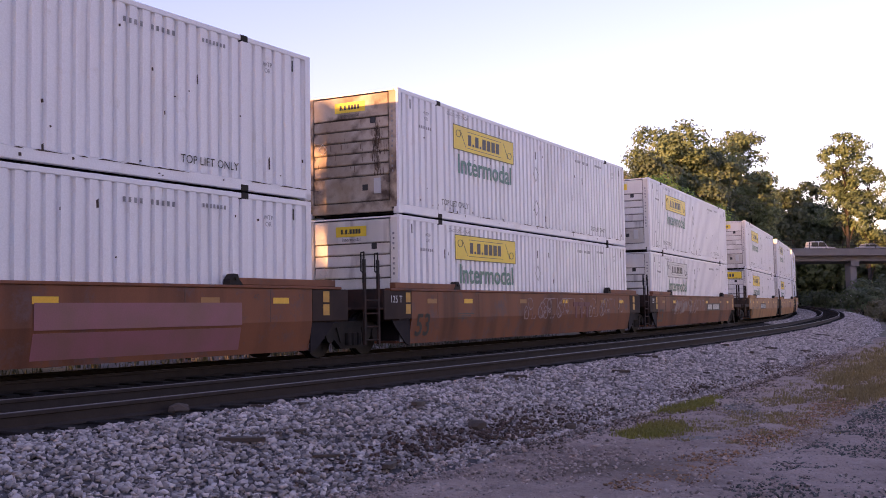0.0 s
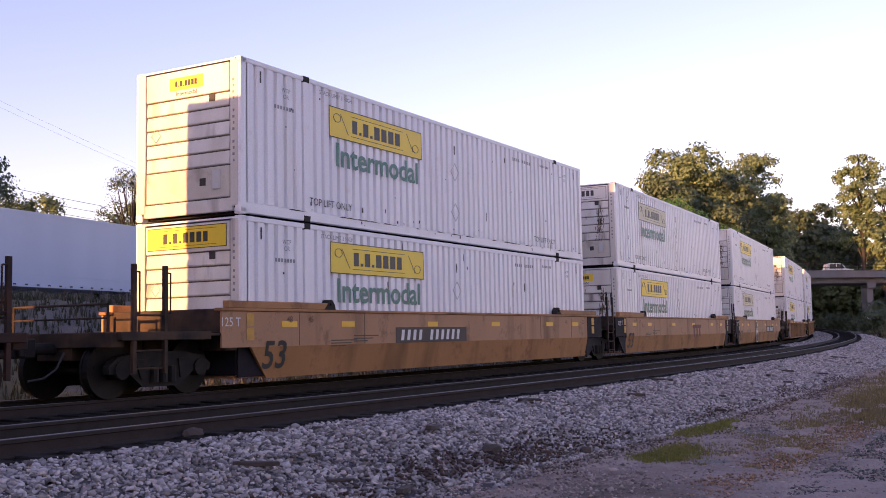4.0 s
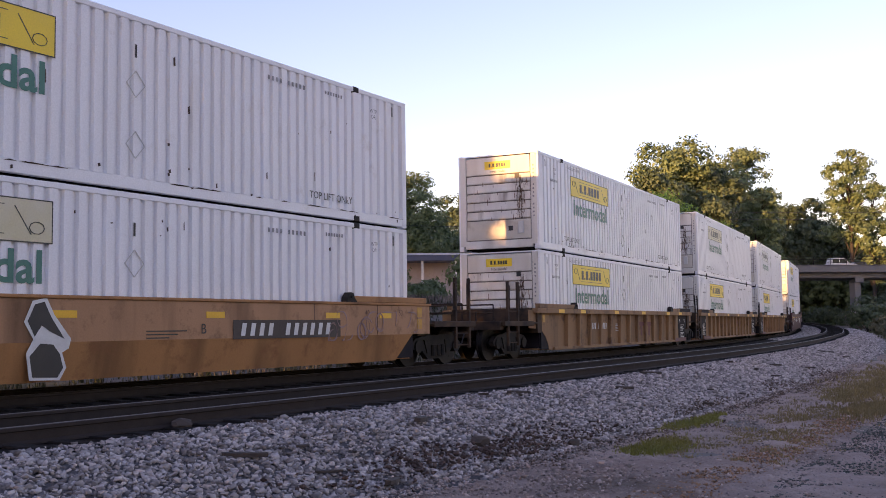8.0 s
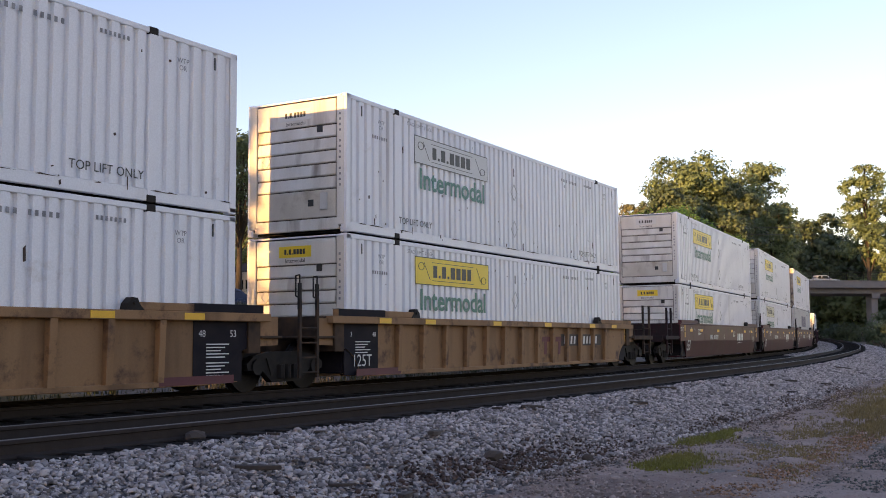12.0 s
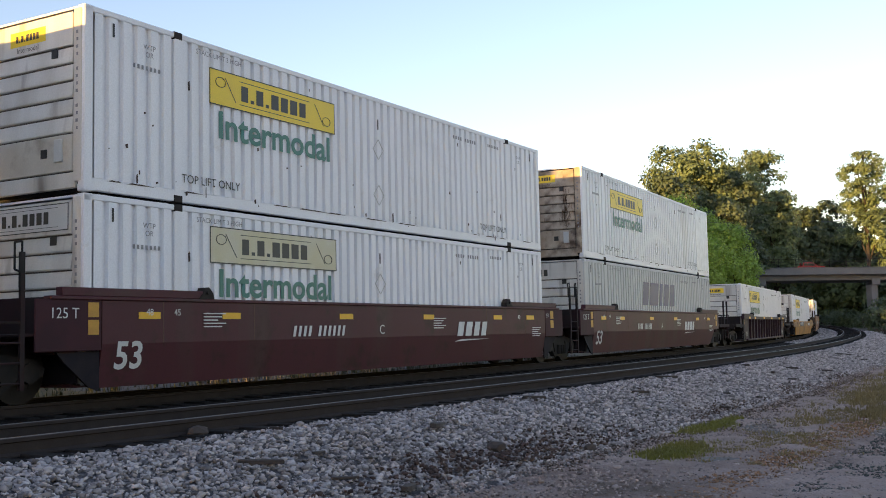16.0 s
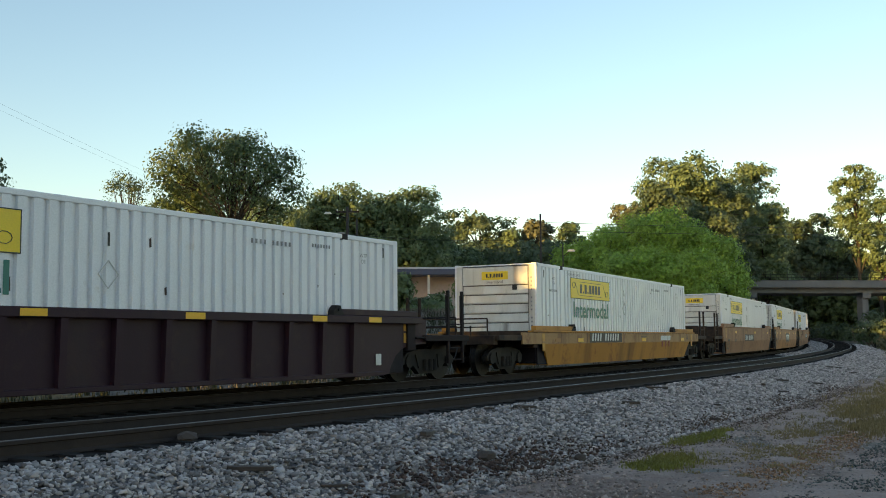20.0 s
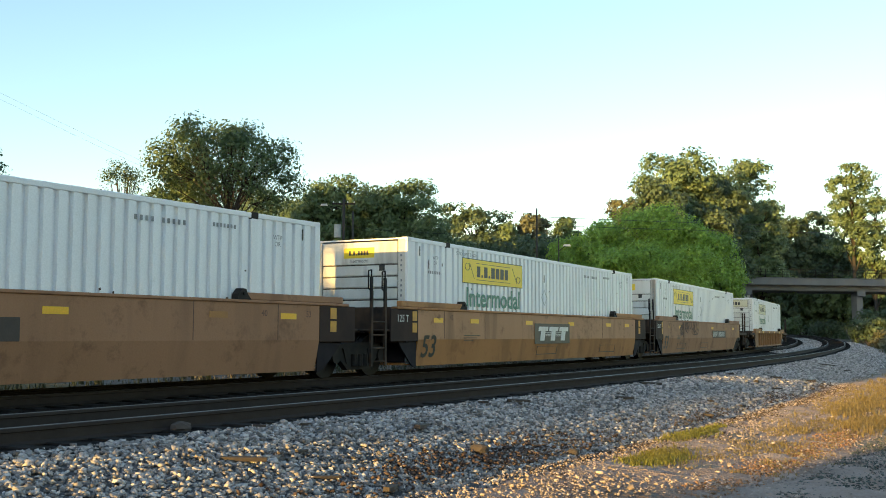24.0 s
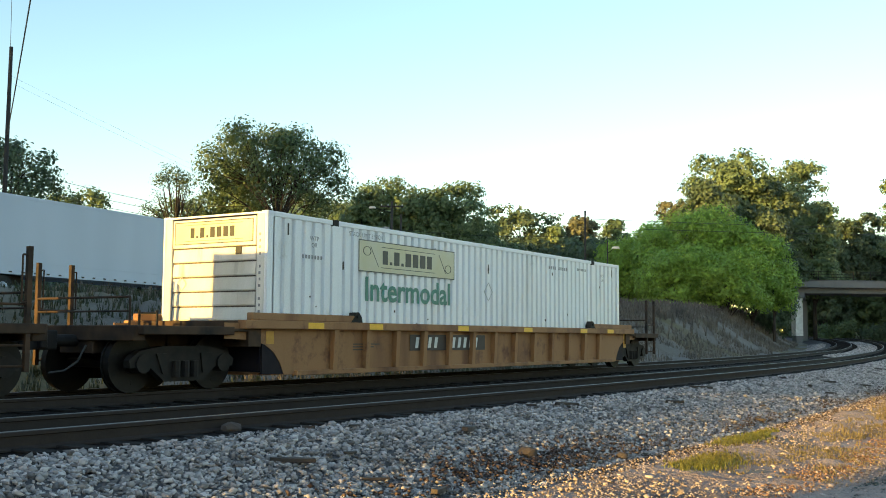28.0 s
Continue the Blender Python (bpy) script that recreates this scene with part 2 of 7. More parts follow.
def add_slab(bm, outline, axis, lo, hi):
    """An outline of (a, b) points thickened along axis 0, 1 or 2."""
    def at(p, h):
        q = [p[0], p[1]]
        q.insert(axis, h)
        return bm.verts.new(q)
    A, B = [at(p, lo) for p in outline], [at(p, hi) for p in outline]
    n = len(A)
    bm.faces.new(A)
    bm.faces.new(B[::-1])
    for k in range(n):
        bm.faces.new((A[k], B[k], B[(k + 1) % n], A[(k + 1) % n]))


def mesh_of(name, bm, mat, smooth=False):
    bmesh.ops.recalc_face_normals(bm, faces=bm.faces)
    me = bpy.data.meshes.new(name)
    bm.to_mesh(me)
    bm.free()
    for m in (mat if isinstance(mat, (list, tuple)) else [mat]):
        me.materials.append(m)
    if smooth:
        me.shade_smooth()
    return me


def bevelled(bm, w=0.012):
    bmesh.ops.bevel(bm, geom=list(bm.edges), offset=w, segments=1, affect="EDGES")
    return bm


def part(name, src, mat, parent, label="", m=None):
    """One mesh object under a thing or a part; src is a bmesh or a shared mesh."""
    me = src if isinstance(src, bpy.types.Mesh) else mesh_of(name, src, mat)
    ob = new(name, me)
    ob.parent = parent
    if m is not None:
        ob.matrix_basis = m
    if label:
        tagged(ob, label)
    return ob


def thing(name, label, category, group="", kind="", m=None):
    ob = new(name)
    ob.empty_display_size = 0.3
    if m is not None:
        ob.matrix_basis = m
    return tagged(ob, label, category, group, kind)


def sheet(name, verts, faces, mat, smooth=False):
    me = bpy.data.meshes.new(name)
    me.from_pydata([tuple(v) for v in verts], [], [tuple(f) for f in faces])
    me.materials.append(mat)
    if smooth:
        me.shade_smooth()
    me.update()
    return me


WORDS = {}


def words(text, height, mat, bold=0.0):
    """Lettering as a flat mesh, standing in x and z, centred, facing -y."""
    k = (text, height, mat.name)
    if k not in WORDS:
        cu = bpy.data.curves.new("lettering", "FONT")
        cu.body, cu.size, cu.align_x, cu.align_y, cu.offset = text, height / 0.72, "CENTER", "CENTER", bold
        cu.resolution_u = 3
        ob = bpy.data.objects.new("lettering", cu)
        scene.collection.objects.link(ob)
        bpy.context.view_layer.update()
        me = bpy.data.meshes.new_from_object(ob.evaluated_get(bpy.context.evaluated_depsgraph_get()))
        bpy.data.objects.remove(ob)
        me.transform(pose(0, 0, 0, 90))
        me.materials.clear()
        me.materials.append(mat)
        WORDS[k] = me
    return WORDS[k]


# ---- the line of the railway ----
# s runs along the train's track, away from the camera; z climbs gently
K_AT, K_OF = (-20, 15, 50, 80, 110, 150), (-0.0028, 0.0025, 0.0024, 0.0006, 0.0029, 0.0025)
S = np.arange(-420.0, 520.0, 1.0)
curv = np.interp(S, K_AT, K_OF)
curv[S < -20] = 0
TH = np.concatenate([[0], np.cumsum((curv[1:] + curv[:-1]) / 2)])
TH += radians(-31.71) - np.interp(0, S, TH)
TX, TY = -np.sin(TH), np.cos(TH)
PX = np.concatenate([[0], np.cumsum((TX[1:] + TX[:-1]) / 2)])
PY = np.concatenate([[0], np.cumsum((TY[1:] + TY[:-1]) / 2)])
PX += -14.13 * math.cos(radians(-31.71)) - np.interp(0, S, PX)
PY += -14.13 * math.sin(radians(-31.71)) - np.interp(0, S, PY)
NEAR_TRACK = 4.49


def grade(s):
    s = np.clip(s, -60, 400)
    return 0.0053 * s + 0.0013 * np.maximum(0, s - 50) + 0.011 * np.maximum(0, s - 92)


def along(s, off=0.0, up=0.0):
    """The point at s along the line, off metres to the right of it (towards the camera)."""
    x, y = np.interp(s, S, PX), np.interp(s, S, PY)
    th = np.interp(s, S, TH)
    return np.stack([x + np.cos(th) * off, y + np.sin(th) * off, grade(s) + up + 0 * x], -1)


def on_line(mid, half=8.5):
    """The pose of a stiff vehicle whose middle is at mid: x along the line, y to the far side, z up."""
    a, b = Vector(along(mid - half)), Vector(along(mid + half))
    x = (b - a).normalized()
    y = Vector((0, 0, 1)).cross(x).normalized()
    m = Matrix((x, y, x.cross(y))).transposed().to_4x4()
    m.translation = (a + b) / 2
    return m


def line_coords(x, y):
    """s and the offset to the right for many points."""
    x, y = np.asarray(x, float), np.asarray(y, float)
    s, o = np.empty(x.shape), np.empty(x.shape)
    sub = slice(None, None, 4)
    for i in range(0, x.size, 4000):
        xx, yy = x.flat[i:i + 4000], y.flat[i:i + 4000]
        d = (xx[:, None] - PX[sub]) ** 2 + (yy[:, None] - PY[sub]) ** 2
        j = d.argmin(1) * 4
        dx, dy = xx - PX[j], yy - PY[j]
        s.flat[i:i + 4000] = S[j] + dx * TX[j] + dy * TY[j]
        o.flat[i:i + 4000] = dx * TY[j] - dy * TX[j]
    return s, o


def step(a, b, v):
    u = np.clip((v - a) / (b - a), 0, 1)
    return u * u * (3 - 2 * u)


def ground_z(x, y):
    s, o = line_coords(x, y)
    base = grade(s)
    bank = 2.1 + 1.2 * step(35, 95, s)
    far = -0.55 + (bank + 0.55) * step(-4.5, -12, o)
    near = -0.55 - 0.17 * step(6.5, 8.5, o) - 0.06 * step(9, 12, o) + 1.0 * step(16, 30, o) * step(20, 60, s)
    hill = 6 * step(40, 130, -o) * step(20, 90, s)
    z = np.where(o < 0, far + hill, near) + base * np.where(o > 0, step(-10, 40, s), 1)
    return z


def ground_at(x, y):
    return float(ground_z(np.array([x]), np.array([y]))[0])


# ---- ground ----
def spread(lo, hi, mid_lo, mid_hi, fine, coarse):
    inner = np.arange(mid_lo, mid_hi, fine)
    left = mid_lo - np.geomspace(fine, mid_lo - lo, coarse)[::-1]
    right = mid_hi + np.geomspace(fine, hi - mid_hi, coarse)
    return np.concatenate([left, inner, right])


def make_ground():
    xs, ys = spread(-1500, 1800, -40, 75, 0.6, 26), spread(-900, 2600, 0, 175, 0.7, 26)
    X, Y = np.meshgrid(xs, ys)
    Z = ground_z(X, Y)
    rng = np.random.default_rng(3)
    rough = rng.normal(0, 0.025, Z.shape)
    s, o = line_coords(X, Y)
    Z = Z + rough * np.where(o > 8.3, 1.0, np.where(o < -3.6, 4.0, 0.0))
    nx = len(xs)
    idx = np.arange(len(ys) * nx).reshape(len(ys), nx)
    faces = np.stack([idx[:-1, :-1], idx[:-1, 1:], idx[1:, 1:], idx[1:, :-1]], -1).reshape(-1, 4)
    me = sheet("ground", np.stack([X, Y, Z], -1).reshape(-1, 3), faces, EARTH, True)
    tagged(new("ground", me), "dry brown earth with dusty grass beside the railway", "ground", kind="structure")


make_ground()


def sweep(name, profile, s0, s1, ds, mat, close=False):
    """A profile of (offset, height) swept along the line."""
    ss = np.arange(s0, s1 + ds / 2, ds)
    ring = np.stack([along(ss, o, h) for o, h in profile], 1)
    n, k = len(ss), len(profile)
    idx = np.arange(n * k).reshape(n, k)
    if close:
        nxt = np.roll(idx, -1, 1)
        f = np.stack([idx[:-1], nxt[:-1], nxt[1:], idx[1:]], -1).reshape(-1, 4)
    else:
        f = np.stack([idx[:-1, :-1], idx[:-1, 1:], idx[1:, 1:], idx[1:, :-1]], -1).reshape(-1, 4)
    return sheet(name, ring.reshape(-1, 3), f, mat)


BED = [(-4.4, -0.62), (-3.4, -0.5), (-1.7, -0.21), (1.6, -0.2), (2.3, -0.27), (2.9, -0.2), (6.1, -0.2), (6.6, -0.25), (7.6, -0.52), (8.5, -0.76), (8.9, -0.9)]


def bed_z(o):
    return np.interp(o, [p[0] for p in BED], [p[1] for p in BED])


bed = tagged(new("ballast_bed", sweep("ballast_bed", BED, -60, 330, 1.5, BALLAST)), "grey crushed-stone ballast bed under two tracks", "ballast", kind="structure")
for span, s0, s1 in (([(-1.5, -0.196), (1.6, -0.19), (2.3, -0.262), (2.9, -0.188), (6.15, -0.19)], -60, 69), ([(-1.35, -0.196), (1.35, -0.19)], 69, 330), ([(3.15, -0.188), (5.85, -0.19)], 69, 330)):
    tagged(new("dark_ballast", sweep("dark_ballast", span, s0, s1, 1.5, DARK_BED)), "dark ballast between the rails", "ballast", kind="structure")
RAIL = [(-0.07, -0.18), (0.07, -0.18), (0.07, -0.165), (0.012, -0.14), (0.012, -0.05), (0.036, -0.04), (0.036, -0.008), (0.028, 0.0), (-0.028, 0.0), (-0.036, -0.008), (-0.036, -0.04), (-0.012, -0.05), (-0.012, -0.14), (-0.07, -0.165)]


def make_track(name, off, label):
    tr = thing(name, label, "railway track", kind="structure")
    for side in (-0.755, 0.755):
        me = sweep("rail", [(off + side + a, h - 0.002) for a, h in RAIL], -60, 330, 1.0, RAIL_WEB, True)
        r = part("rail", me, None, tr, "rust-sided steel rail")
        cap = sweep("railhead", [(off + side - 0.03, -0.004), (off + side - 0.026, 0.001), (off + side + 0.026, 0.001), (off + side + 0.03, -0.004)], -60, 330, 1.0, RAIL_TOP)
        part("railhead", cap, None, r, "bright worn running surface")
    return tr


far_track = make_track("track_far", 0.0, "curved railway track that carries the container train")
near_track = make_track("track_near", NEAR_TRACK, "empty curved railway track with rusty rails")


# ---- containers ----
LEN, WID, HIG = 16.15, 2.6, 2.896
HL, HW = LEN / 2, WID / 2


def corrugated(x0, x1, z0, z1, y, depth, pitch, mat):
    """A panel of upright trapezoid ribs, standing in x and z, with a back face."""
    n = max(1, round((x1 - x0) / pitch))
    p = (x1 - x0) / n
    prof = []
    for i in range(n):
        a = x0 + i * p
        prof += [(a, 0), (a + 0.58 * p, 0), (a + 0.65 * p, depth), (a + 0.93 * p, depth)]
    prof.append((x1, 0))
    vs = [(a, y + d, z) for z in (z0, z1) for a, d in prof]
    k = len(prof)
    fs = [(i, i + 1, k + i + 1, k + i) for i in range(k - 1)]
    b = len(vs)
    vs += [(x0, y + depth + 0.02, z0), (x1, y + depth + 0.02, z0), (x1, y + depth + 0.02, z1), (x0, y + depth + 0.02, z1)]
    fs.append((b + 3, b + 2, b + 1, b))
    return sheet("side_panel", vs, fs, mat)


def bars(spec, mat, y=0.0, thick=0.004):
    """Plain bars from (x0, x1, z0, z1), standing in x and z."""
    bm = bmesh.new()
    for x0, x1, z0, z1 in spec:
        add_box(bm, x0, x1, y, y + thick, z0, z1)
    return mesh_of("marking", bm, mat)


def name_shape(width, height, blocks, gap=0.35):
    """Letter-high plain blocks in a row, centred; small blocks are dots on the base line."""
    unit = width / sum(b + gap for b in blocks)
    x, out = -width / 2, []
    for b in blocks:
        w = b * unit
        out.append((x, x + w, -height / 2, height / 2 if b > 0.4 else -height * 0.28))
        x += w + gap * unit
    return out


CM = {}


def container_meshes():
    for tone, mat in (("white", WHITE), ("grey", GREYW)):
        CM["side", tone] = corrugated(-6.04, 6.04, 0.22, HIG - 0.1, -HW + 0.006, 0.062, 0.27, mat)
        CM["wing", tone] = corrugated(-0.87, 0.87, 0.22, HIG - 0.1, -HW + 0.006, 0.062, 0.27, mat)
        bm = bmesh.new()
        add_box(bm, -HL, HL, -HW, -HW + 0.10, HIG - 0.10, HIG - 0.004)
        CM["top_rail", tone] = mesh_of("top_rail", bevelled(bm), mat)
        bm = bmesh.new()
        add_box(bm, -HL, HL, -HW + 0.004, -HW + 0.12, 0.02, 0.22)
        CM["bottom_rail", tone] = mesh_of("bottom_rail", bevelled(bm), mat)
        bm = bmesh.new()
        add_box(bm, -0.085, 0.085, -HW - 0.004, -HW + 0.14, 0.02, HIG - 0.012)
        CM["post", tone] = mesh_of("post", bevelled(bm), mat)
        bm = bmesh.new()
        ridge = [(HL - 0.02, HIG - 0.05), (-HL + 0.02, HIG - 0.05), (-HL + 0.02, HIG - 0.015)]
        for i in range(26):
            x = -HL + 0.3 + i * 0.61
            ridge += [(x - 0.02, HIG - 0.015), (x, HIG + 0.004), (x + 0.25, HIG + 0.004), (x + 0.27, HIG - 0.015)]
        add_slab(bm, ridge + [(HL - 0.02, HIG - 0.015)], 1, -HW + 0.04, HW - 0.04)
        CM["roof", tone] = mesh_of("roof", bm, mat)
        bm = bmesh.new()
        beams = [(HL - 0.05, 0.16), (-HL + 0.05, 0.16), (-HL + 0.05, 0.10)]
        for i in range(40):
            x = -HL + 0.2 + i * 0.4
            beams += [(x, 0.10), (x, 0.03), (x + 0.08, 0.03), (x + 0.08, 0.10)]
        add_slab(bm, beams + [(HL - 0.05, 0.10)], 1, -HW + 0.07, HW - 0.07)
        CM["floor", tone] = mesh_of("floor", bm, STEEL_D)
    # front end: frame and broad horizontal swages
    for state, mat in (("clean", ENDW), ("rusty", ENDR)):
        bm = bmesh.new()
        add_box(bm, -HL + 0.05, -HL + 0.09, -HW + 0.08, HW - 0.08, 0.2, HIG - 0.08)
        CM["front", state] = mesh_of("front_wall", bm, RIB_SHADOW)
        bm = bmesh.new()
        add_slab(bm, [(-HL + 0.052, 0), (-HL + 0.052, 0.252), (-HL + 0.03, 0.244), (-HL + 0.01, 0.03), (-HL + 0.02, 0.006)], 1, -HW + 0.27, HW - 0.27)
        CM["swage", state] = mesh_of("wall_rib", bm, mat)
        bm = bmesh.new()
        add_box(bm, -HL, -HL + 0.052, -HW + 0.262, HW - 0.262, 2.285, HIG - 0.085)
        CM["header", state] = mesh_of("header_panel", bevelled(bm), mat)
        bm = bmesh.new()
        add_box(bm, -HL + 0.004, -HL + 0.052, -HW + 0.262, HW - 0.262, 0.325, 0.90)
        CM["lower_panel", state] = mesh_of("lower_panel", bevelled(bm), ENDL if state == "clean" else mat)
        bm = bmesh.new()
        for y0, y1, z0, z1 in ((-HW + 0.05, -HW + 0.24, 0.15, HIG - 0.05), (HW - 0.24, HW - 0.05, 0.15, HIG - 0.05), (-HW + 0.2, HW - 0.2, 0.06, 0.30)):
            add_box(bm, -HL - 0.004, -HL + 0.08, y0, y1, z0, z1)
        CM["front_frame", state] = mesh_of("front_frame", bevelled(bm), mat)
    bm = bmesh.new()
    add_box(bm, -0.03, 0.03, -0.09, 0.09, -0.18, 0.18)
    CM["doc"] = mesh_of("document_box", bevelled(bm), GREYW)
    bm = bmesh.new()
    add_box(bm, -0.006, 0.006, -0.07, 0.07, -0.07, 0.07)
    CM["hole"] = mesh_of("vent_hole", bm, BLACK)
    bm = bmesh.new()
    for y0 in (-HW + 0.08, 0.01):
        add_box(bm, HL - 0.06, HL - 0.02, y0, y0 + 1.2, 0.15, HIG - 0.1)
    CM["door"] = mesh_of("rear_door", bm, WHITE)
    bm = bmesh.new()
    for y in (-0.85, -0.4, 0.4, 0.85):
        add_rod(bm, (HL, y, 0.12), (HL, y, HIG - 0.12), 0.02, seg=6)
    CM["rod"] = mesh_of("locking_bar", bm, STEEL_D)
    bm = bmesh.new()
    add_box(bm, -0.09, 0.09, -0.08, 0.08, 0, 0.118)
    CM["casting"] = mesh_of("corner_casting", bevelled(bm, 0.014), WHITE)
    bm = bmesh.new()
    add_box(bm, -0.10, 0.10, -0.085, 0.08, 0, 0.13)
    CM["lift"] = mesh_of("lifting_casting", bevelled(bm, 0.014), STEEL_D)
    # logo panel, 3.05 m by 0.62 m, centred
    for key, mat in (("yellow", LOGO_Y), ("pale", LOGO_P), ("bleached", LOGO_W)):
        CM["panel", key] = bars([(-1.83, 1.83, -0.32, 0.32)], mat)
        CM["end_small", key] = bars([(-0.42, 0.42, -0.12, 0.12)], mat)
        CM["end_large", key] = bars([(-0.98, 0.98, -0.21, 0.21)], mat)
    border = [(-1.83, 1.83, 0.302, 0.32), (-1.83, 1.83, -0.32, -0.302), (-1.83, -1.812, -0.32, 0.32), (1.812, 1.83, -0.32, 0.32)]
    letters = [0.62, 0.3, 0.66, 0.3, 0.72, 0.7, 0.72, 0.66]
    CM["panel_border"] = bars(border + [(-1.05, 1.0, 0.205, 0.217), (-1.05, 1.0, -0.217, -0.205)], INK)
    CM["panel_name"] = bars([(a - 0.03, b - 0.03, c, d) for a, b, c, d in name_shape(1.95, 0.28, letters, 0.24)], INK)
    for sx in (-1, 1):
        bm = bmesh.new()
        x, lean = sx * 1.3, 0.14
        add_slab(bm, [(x - lean, 0.2), (x - lean + 0.02, 0.2), (x + lean + 0.02, -0.2), (x + lean, -0.2)], 1, 0, 0.004)
        for k in range(10):
            a, b = k * math.pi / 5, (k + 1) * math.pi / 5
            cx, cz = sx * 1.55, 0.1 * -sx
            add_rod(bm, (cx + 0.13 * math.cos(a), 0, cz + 0.09 * math.sin(a)), (cx + 0.13 * math.cos(b), 0, cz + 0.09 * math.sin(b)), 0.007, seg=4)
        CM["panel_scroll", sx] = mesh_of("scroll_shape", bm, INK)
    CM["end_large_border"] = bars([(-0.98, 0.98, 0.196, 0.21), (-0.98, 0.98, -0.21, -0.196), (-0.98, -0.966, -0.196, 0.196), (0.966, 0.98, -0.196, 0.196), (-0.72, 0.74, 0.145, 0.152), (-0.72, 0.74, -0.152, -0.145)], INK)
    CM["end_small_name"] = bars(name_shape(0.56, 0.11, letters, 0.22), INK)
    CM["end_large_name"] = bars(name_shape(1.15, 0.19, letters, 0.3), INK)
    CM["word"] = words("Intermodal", 0.46, GREEN, 0.014)
    span = max(v.co.x for v in CM["word"].vertices) - min(v.co.x for v in CM["word"].vertices)
    CM["word"].transform(Matrix.Diagonal((3.25 / span, 1, 1.06, 1)))
    CM["word_end"] = words("Intermodal", 0.085, INK)
    CM["top_lift"] = words("TOP LIFT ONLY", 0.15, INK)
    CM["stack"] = words("STACK LIMIT 3 HIGH", 0.09, INK_S)
    rows = [(i * 0.12, i * 0.12 + 0.055, 0, 0.085) for i in range(10) if i != 4]
    CM["serial"] = bars(rows, INK_S)
    CM["ticks"] = bars([(-0.018 - 0.012 * (i % 2), 0.02, 0.95 + i * 0.115, 1.0 + i * 0.115) for i in range(14) if i not in (4, 9)], INK_S)
    CM["wtp"] = words("WTP\nOR", 0.09, INK_S)
    CM["small_line"] = bars([(i * 0.09, i * 0.09 + 0.045, 0, 0.07) for i in range(7)], INK_S)
    bm = bmesh.new()
    for a, b in ((0, 1), (1, 2), (2, 3), (3, 0)):
        c = [(-0.2, 0), (0, 0.22), (0.2, 0), (0, -0.22)]
        add_rod(bm, (c[a][0], 0, c[a][1]), (c[b][0], 0, c[b][1]), 0.009, seg=4)
    CM["placard"] = mesh_of("placard_holder", bm, GREYW)
    CM["hazard"] = bars([(-0.03, 0.03, -0.17, 0.17)], INK)
    CM["slot"] = bars([(-0.02, 0.02, -0.11, 0.11)], BLACK)
    # large slanted name shape on the plain grey box
    bm = bmesh.new()
    for x0, x1, z0, z1 in name_shape(4.4, 0.84, [0.85, 1.35, 0.45, 0.8, 0.8], 0.3):
        add_slab(bm, [(x0 + z0 * 0.2, z0), (x1 + z0 * 0.2, z0), (x1 + z1 * 0.2, z1), (x0 + z1 * 0.2, z1)], 1, 0, 0.004)
    CM["big_name"] = mesh_of("name_shape", bm, NAVY)
    bm = bmesh.new()
    for x0, x1, z0, z1 in name_shape(0.95, 0.2, [0.85, 1.35, 0.45, 0.8, 0.8], 0.35):
        add_slab(bm, [(x0, z0), (x1, z0), (x1, z1), (x0, z1)], 1, 0, 0.004)
    CM["end_name"] = mesh_of("name_shape", bm, INK)
    CM["patch"] = bars([(-0.88, 0.88, 0.24, HIG - 0.12)], material("new_white_panel", (0.78, 0.8, 0.84), 0.4))


container_meshes()
RUST = material("rust_spot", (0.05, 0.032, 0.026), 0.8, second=(0.10, 0.055, 0.035), scale=9)


def rust_marks(seed):
    """Small scuffs, chips and drips scattered over one side."""
    r = random.Random(seed)
    bm = bmesh.new()
    for i in range(38):
        x, z = r.uniform(-7.8, 7.8), r.choice((r.uniform(0.05, 0.4), r.uniform(0.3, 2.6)))
        w, h = r.uniform(0.015, 0.05), r.uniform(0.02, 0.09) * (3 if r.random() < 0.2 else 1)
        add_slab(bm, [(x, z), (x + w, z + 0.3 * w), (x + w * 0.8, z + h), (x - 0.2 * w, z + h * 0.8)], 1, 0, 0.003)
    for i in range(26):
        x = r.uniform(-7.9, 7.9)
        add_slab(bm, [(x, 0.19), (x + r.uniform(0.1, 0.7), 0.195), (x + 0.1, 0.215)], 1, 0, 0.003)
    return mesh_of("rust_wear", bm, RUST)


def rust_streaks(seed):
    """Dark rust and soot run down between the ribs of a front end."""
    r = random.Random(seed)
    bm = bmesh.new()
    mid = r.choice((-0.72, -0.8, -0.86))
    for i in range(170):
        if i < 120:
            y, z, w = r.gauss(mid, 0.07), r.triangular(0.5, 2.2, 1.5), r.uniform(0.003, 0.010)
        else:
            y, z, w = r.uniform(-1.02, 1.02), r.choice((r.uniform(0.32, 0.42), r.uniform(0.4, 2.2))), r.uniform(0.003, 0.012)
        h = r.uniform(0.05, 0.22)
        add_slab(bm, [(y - w, z), (y + w * 0.7, z + 0.02), (y + w, z + h * 0.8), (y + 0.2 * w, z + h), (y - w * 0.8, z + h * 0.7)], 0, -HL + 0.006, -HL + 0.011)
    return mesh_of("rust_staining", bm, RUST_DARK)


RUST_DARK = material("dark_rust", (0.09, 0.055, 0.038), 0.85, second=(0.20, 0.13, 0.085), scale=7, amount=0.9, island=0.4)
STREAKS = [rust_streaks(k) for k in range(5)]
RUSTS = [rust_marks(k) for k in range(8)]
FACE = -HW - 0.003
TURN_END = pose(0, 0, 0, 0, 0, -90)      # lettering on the front end


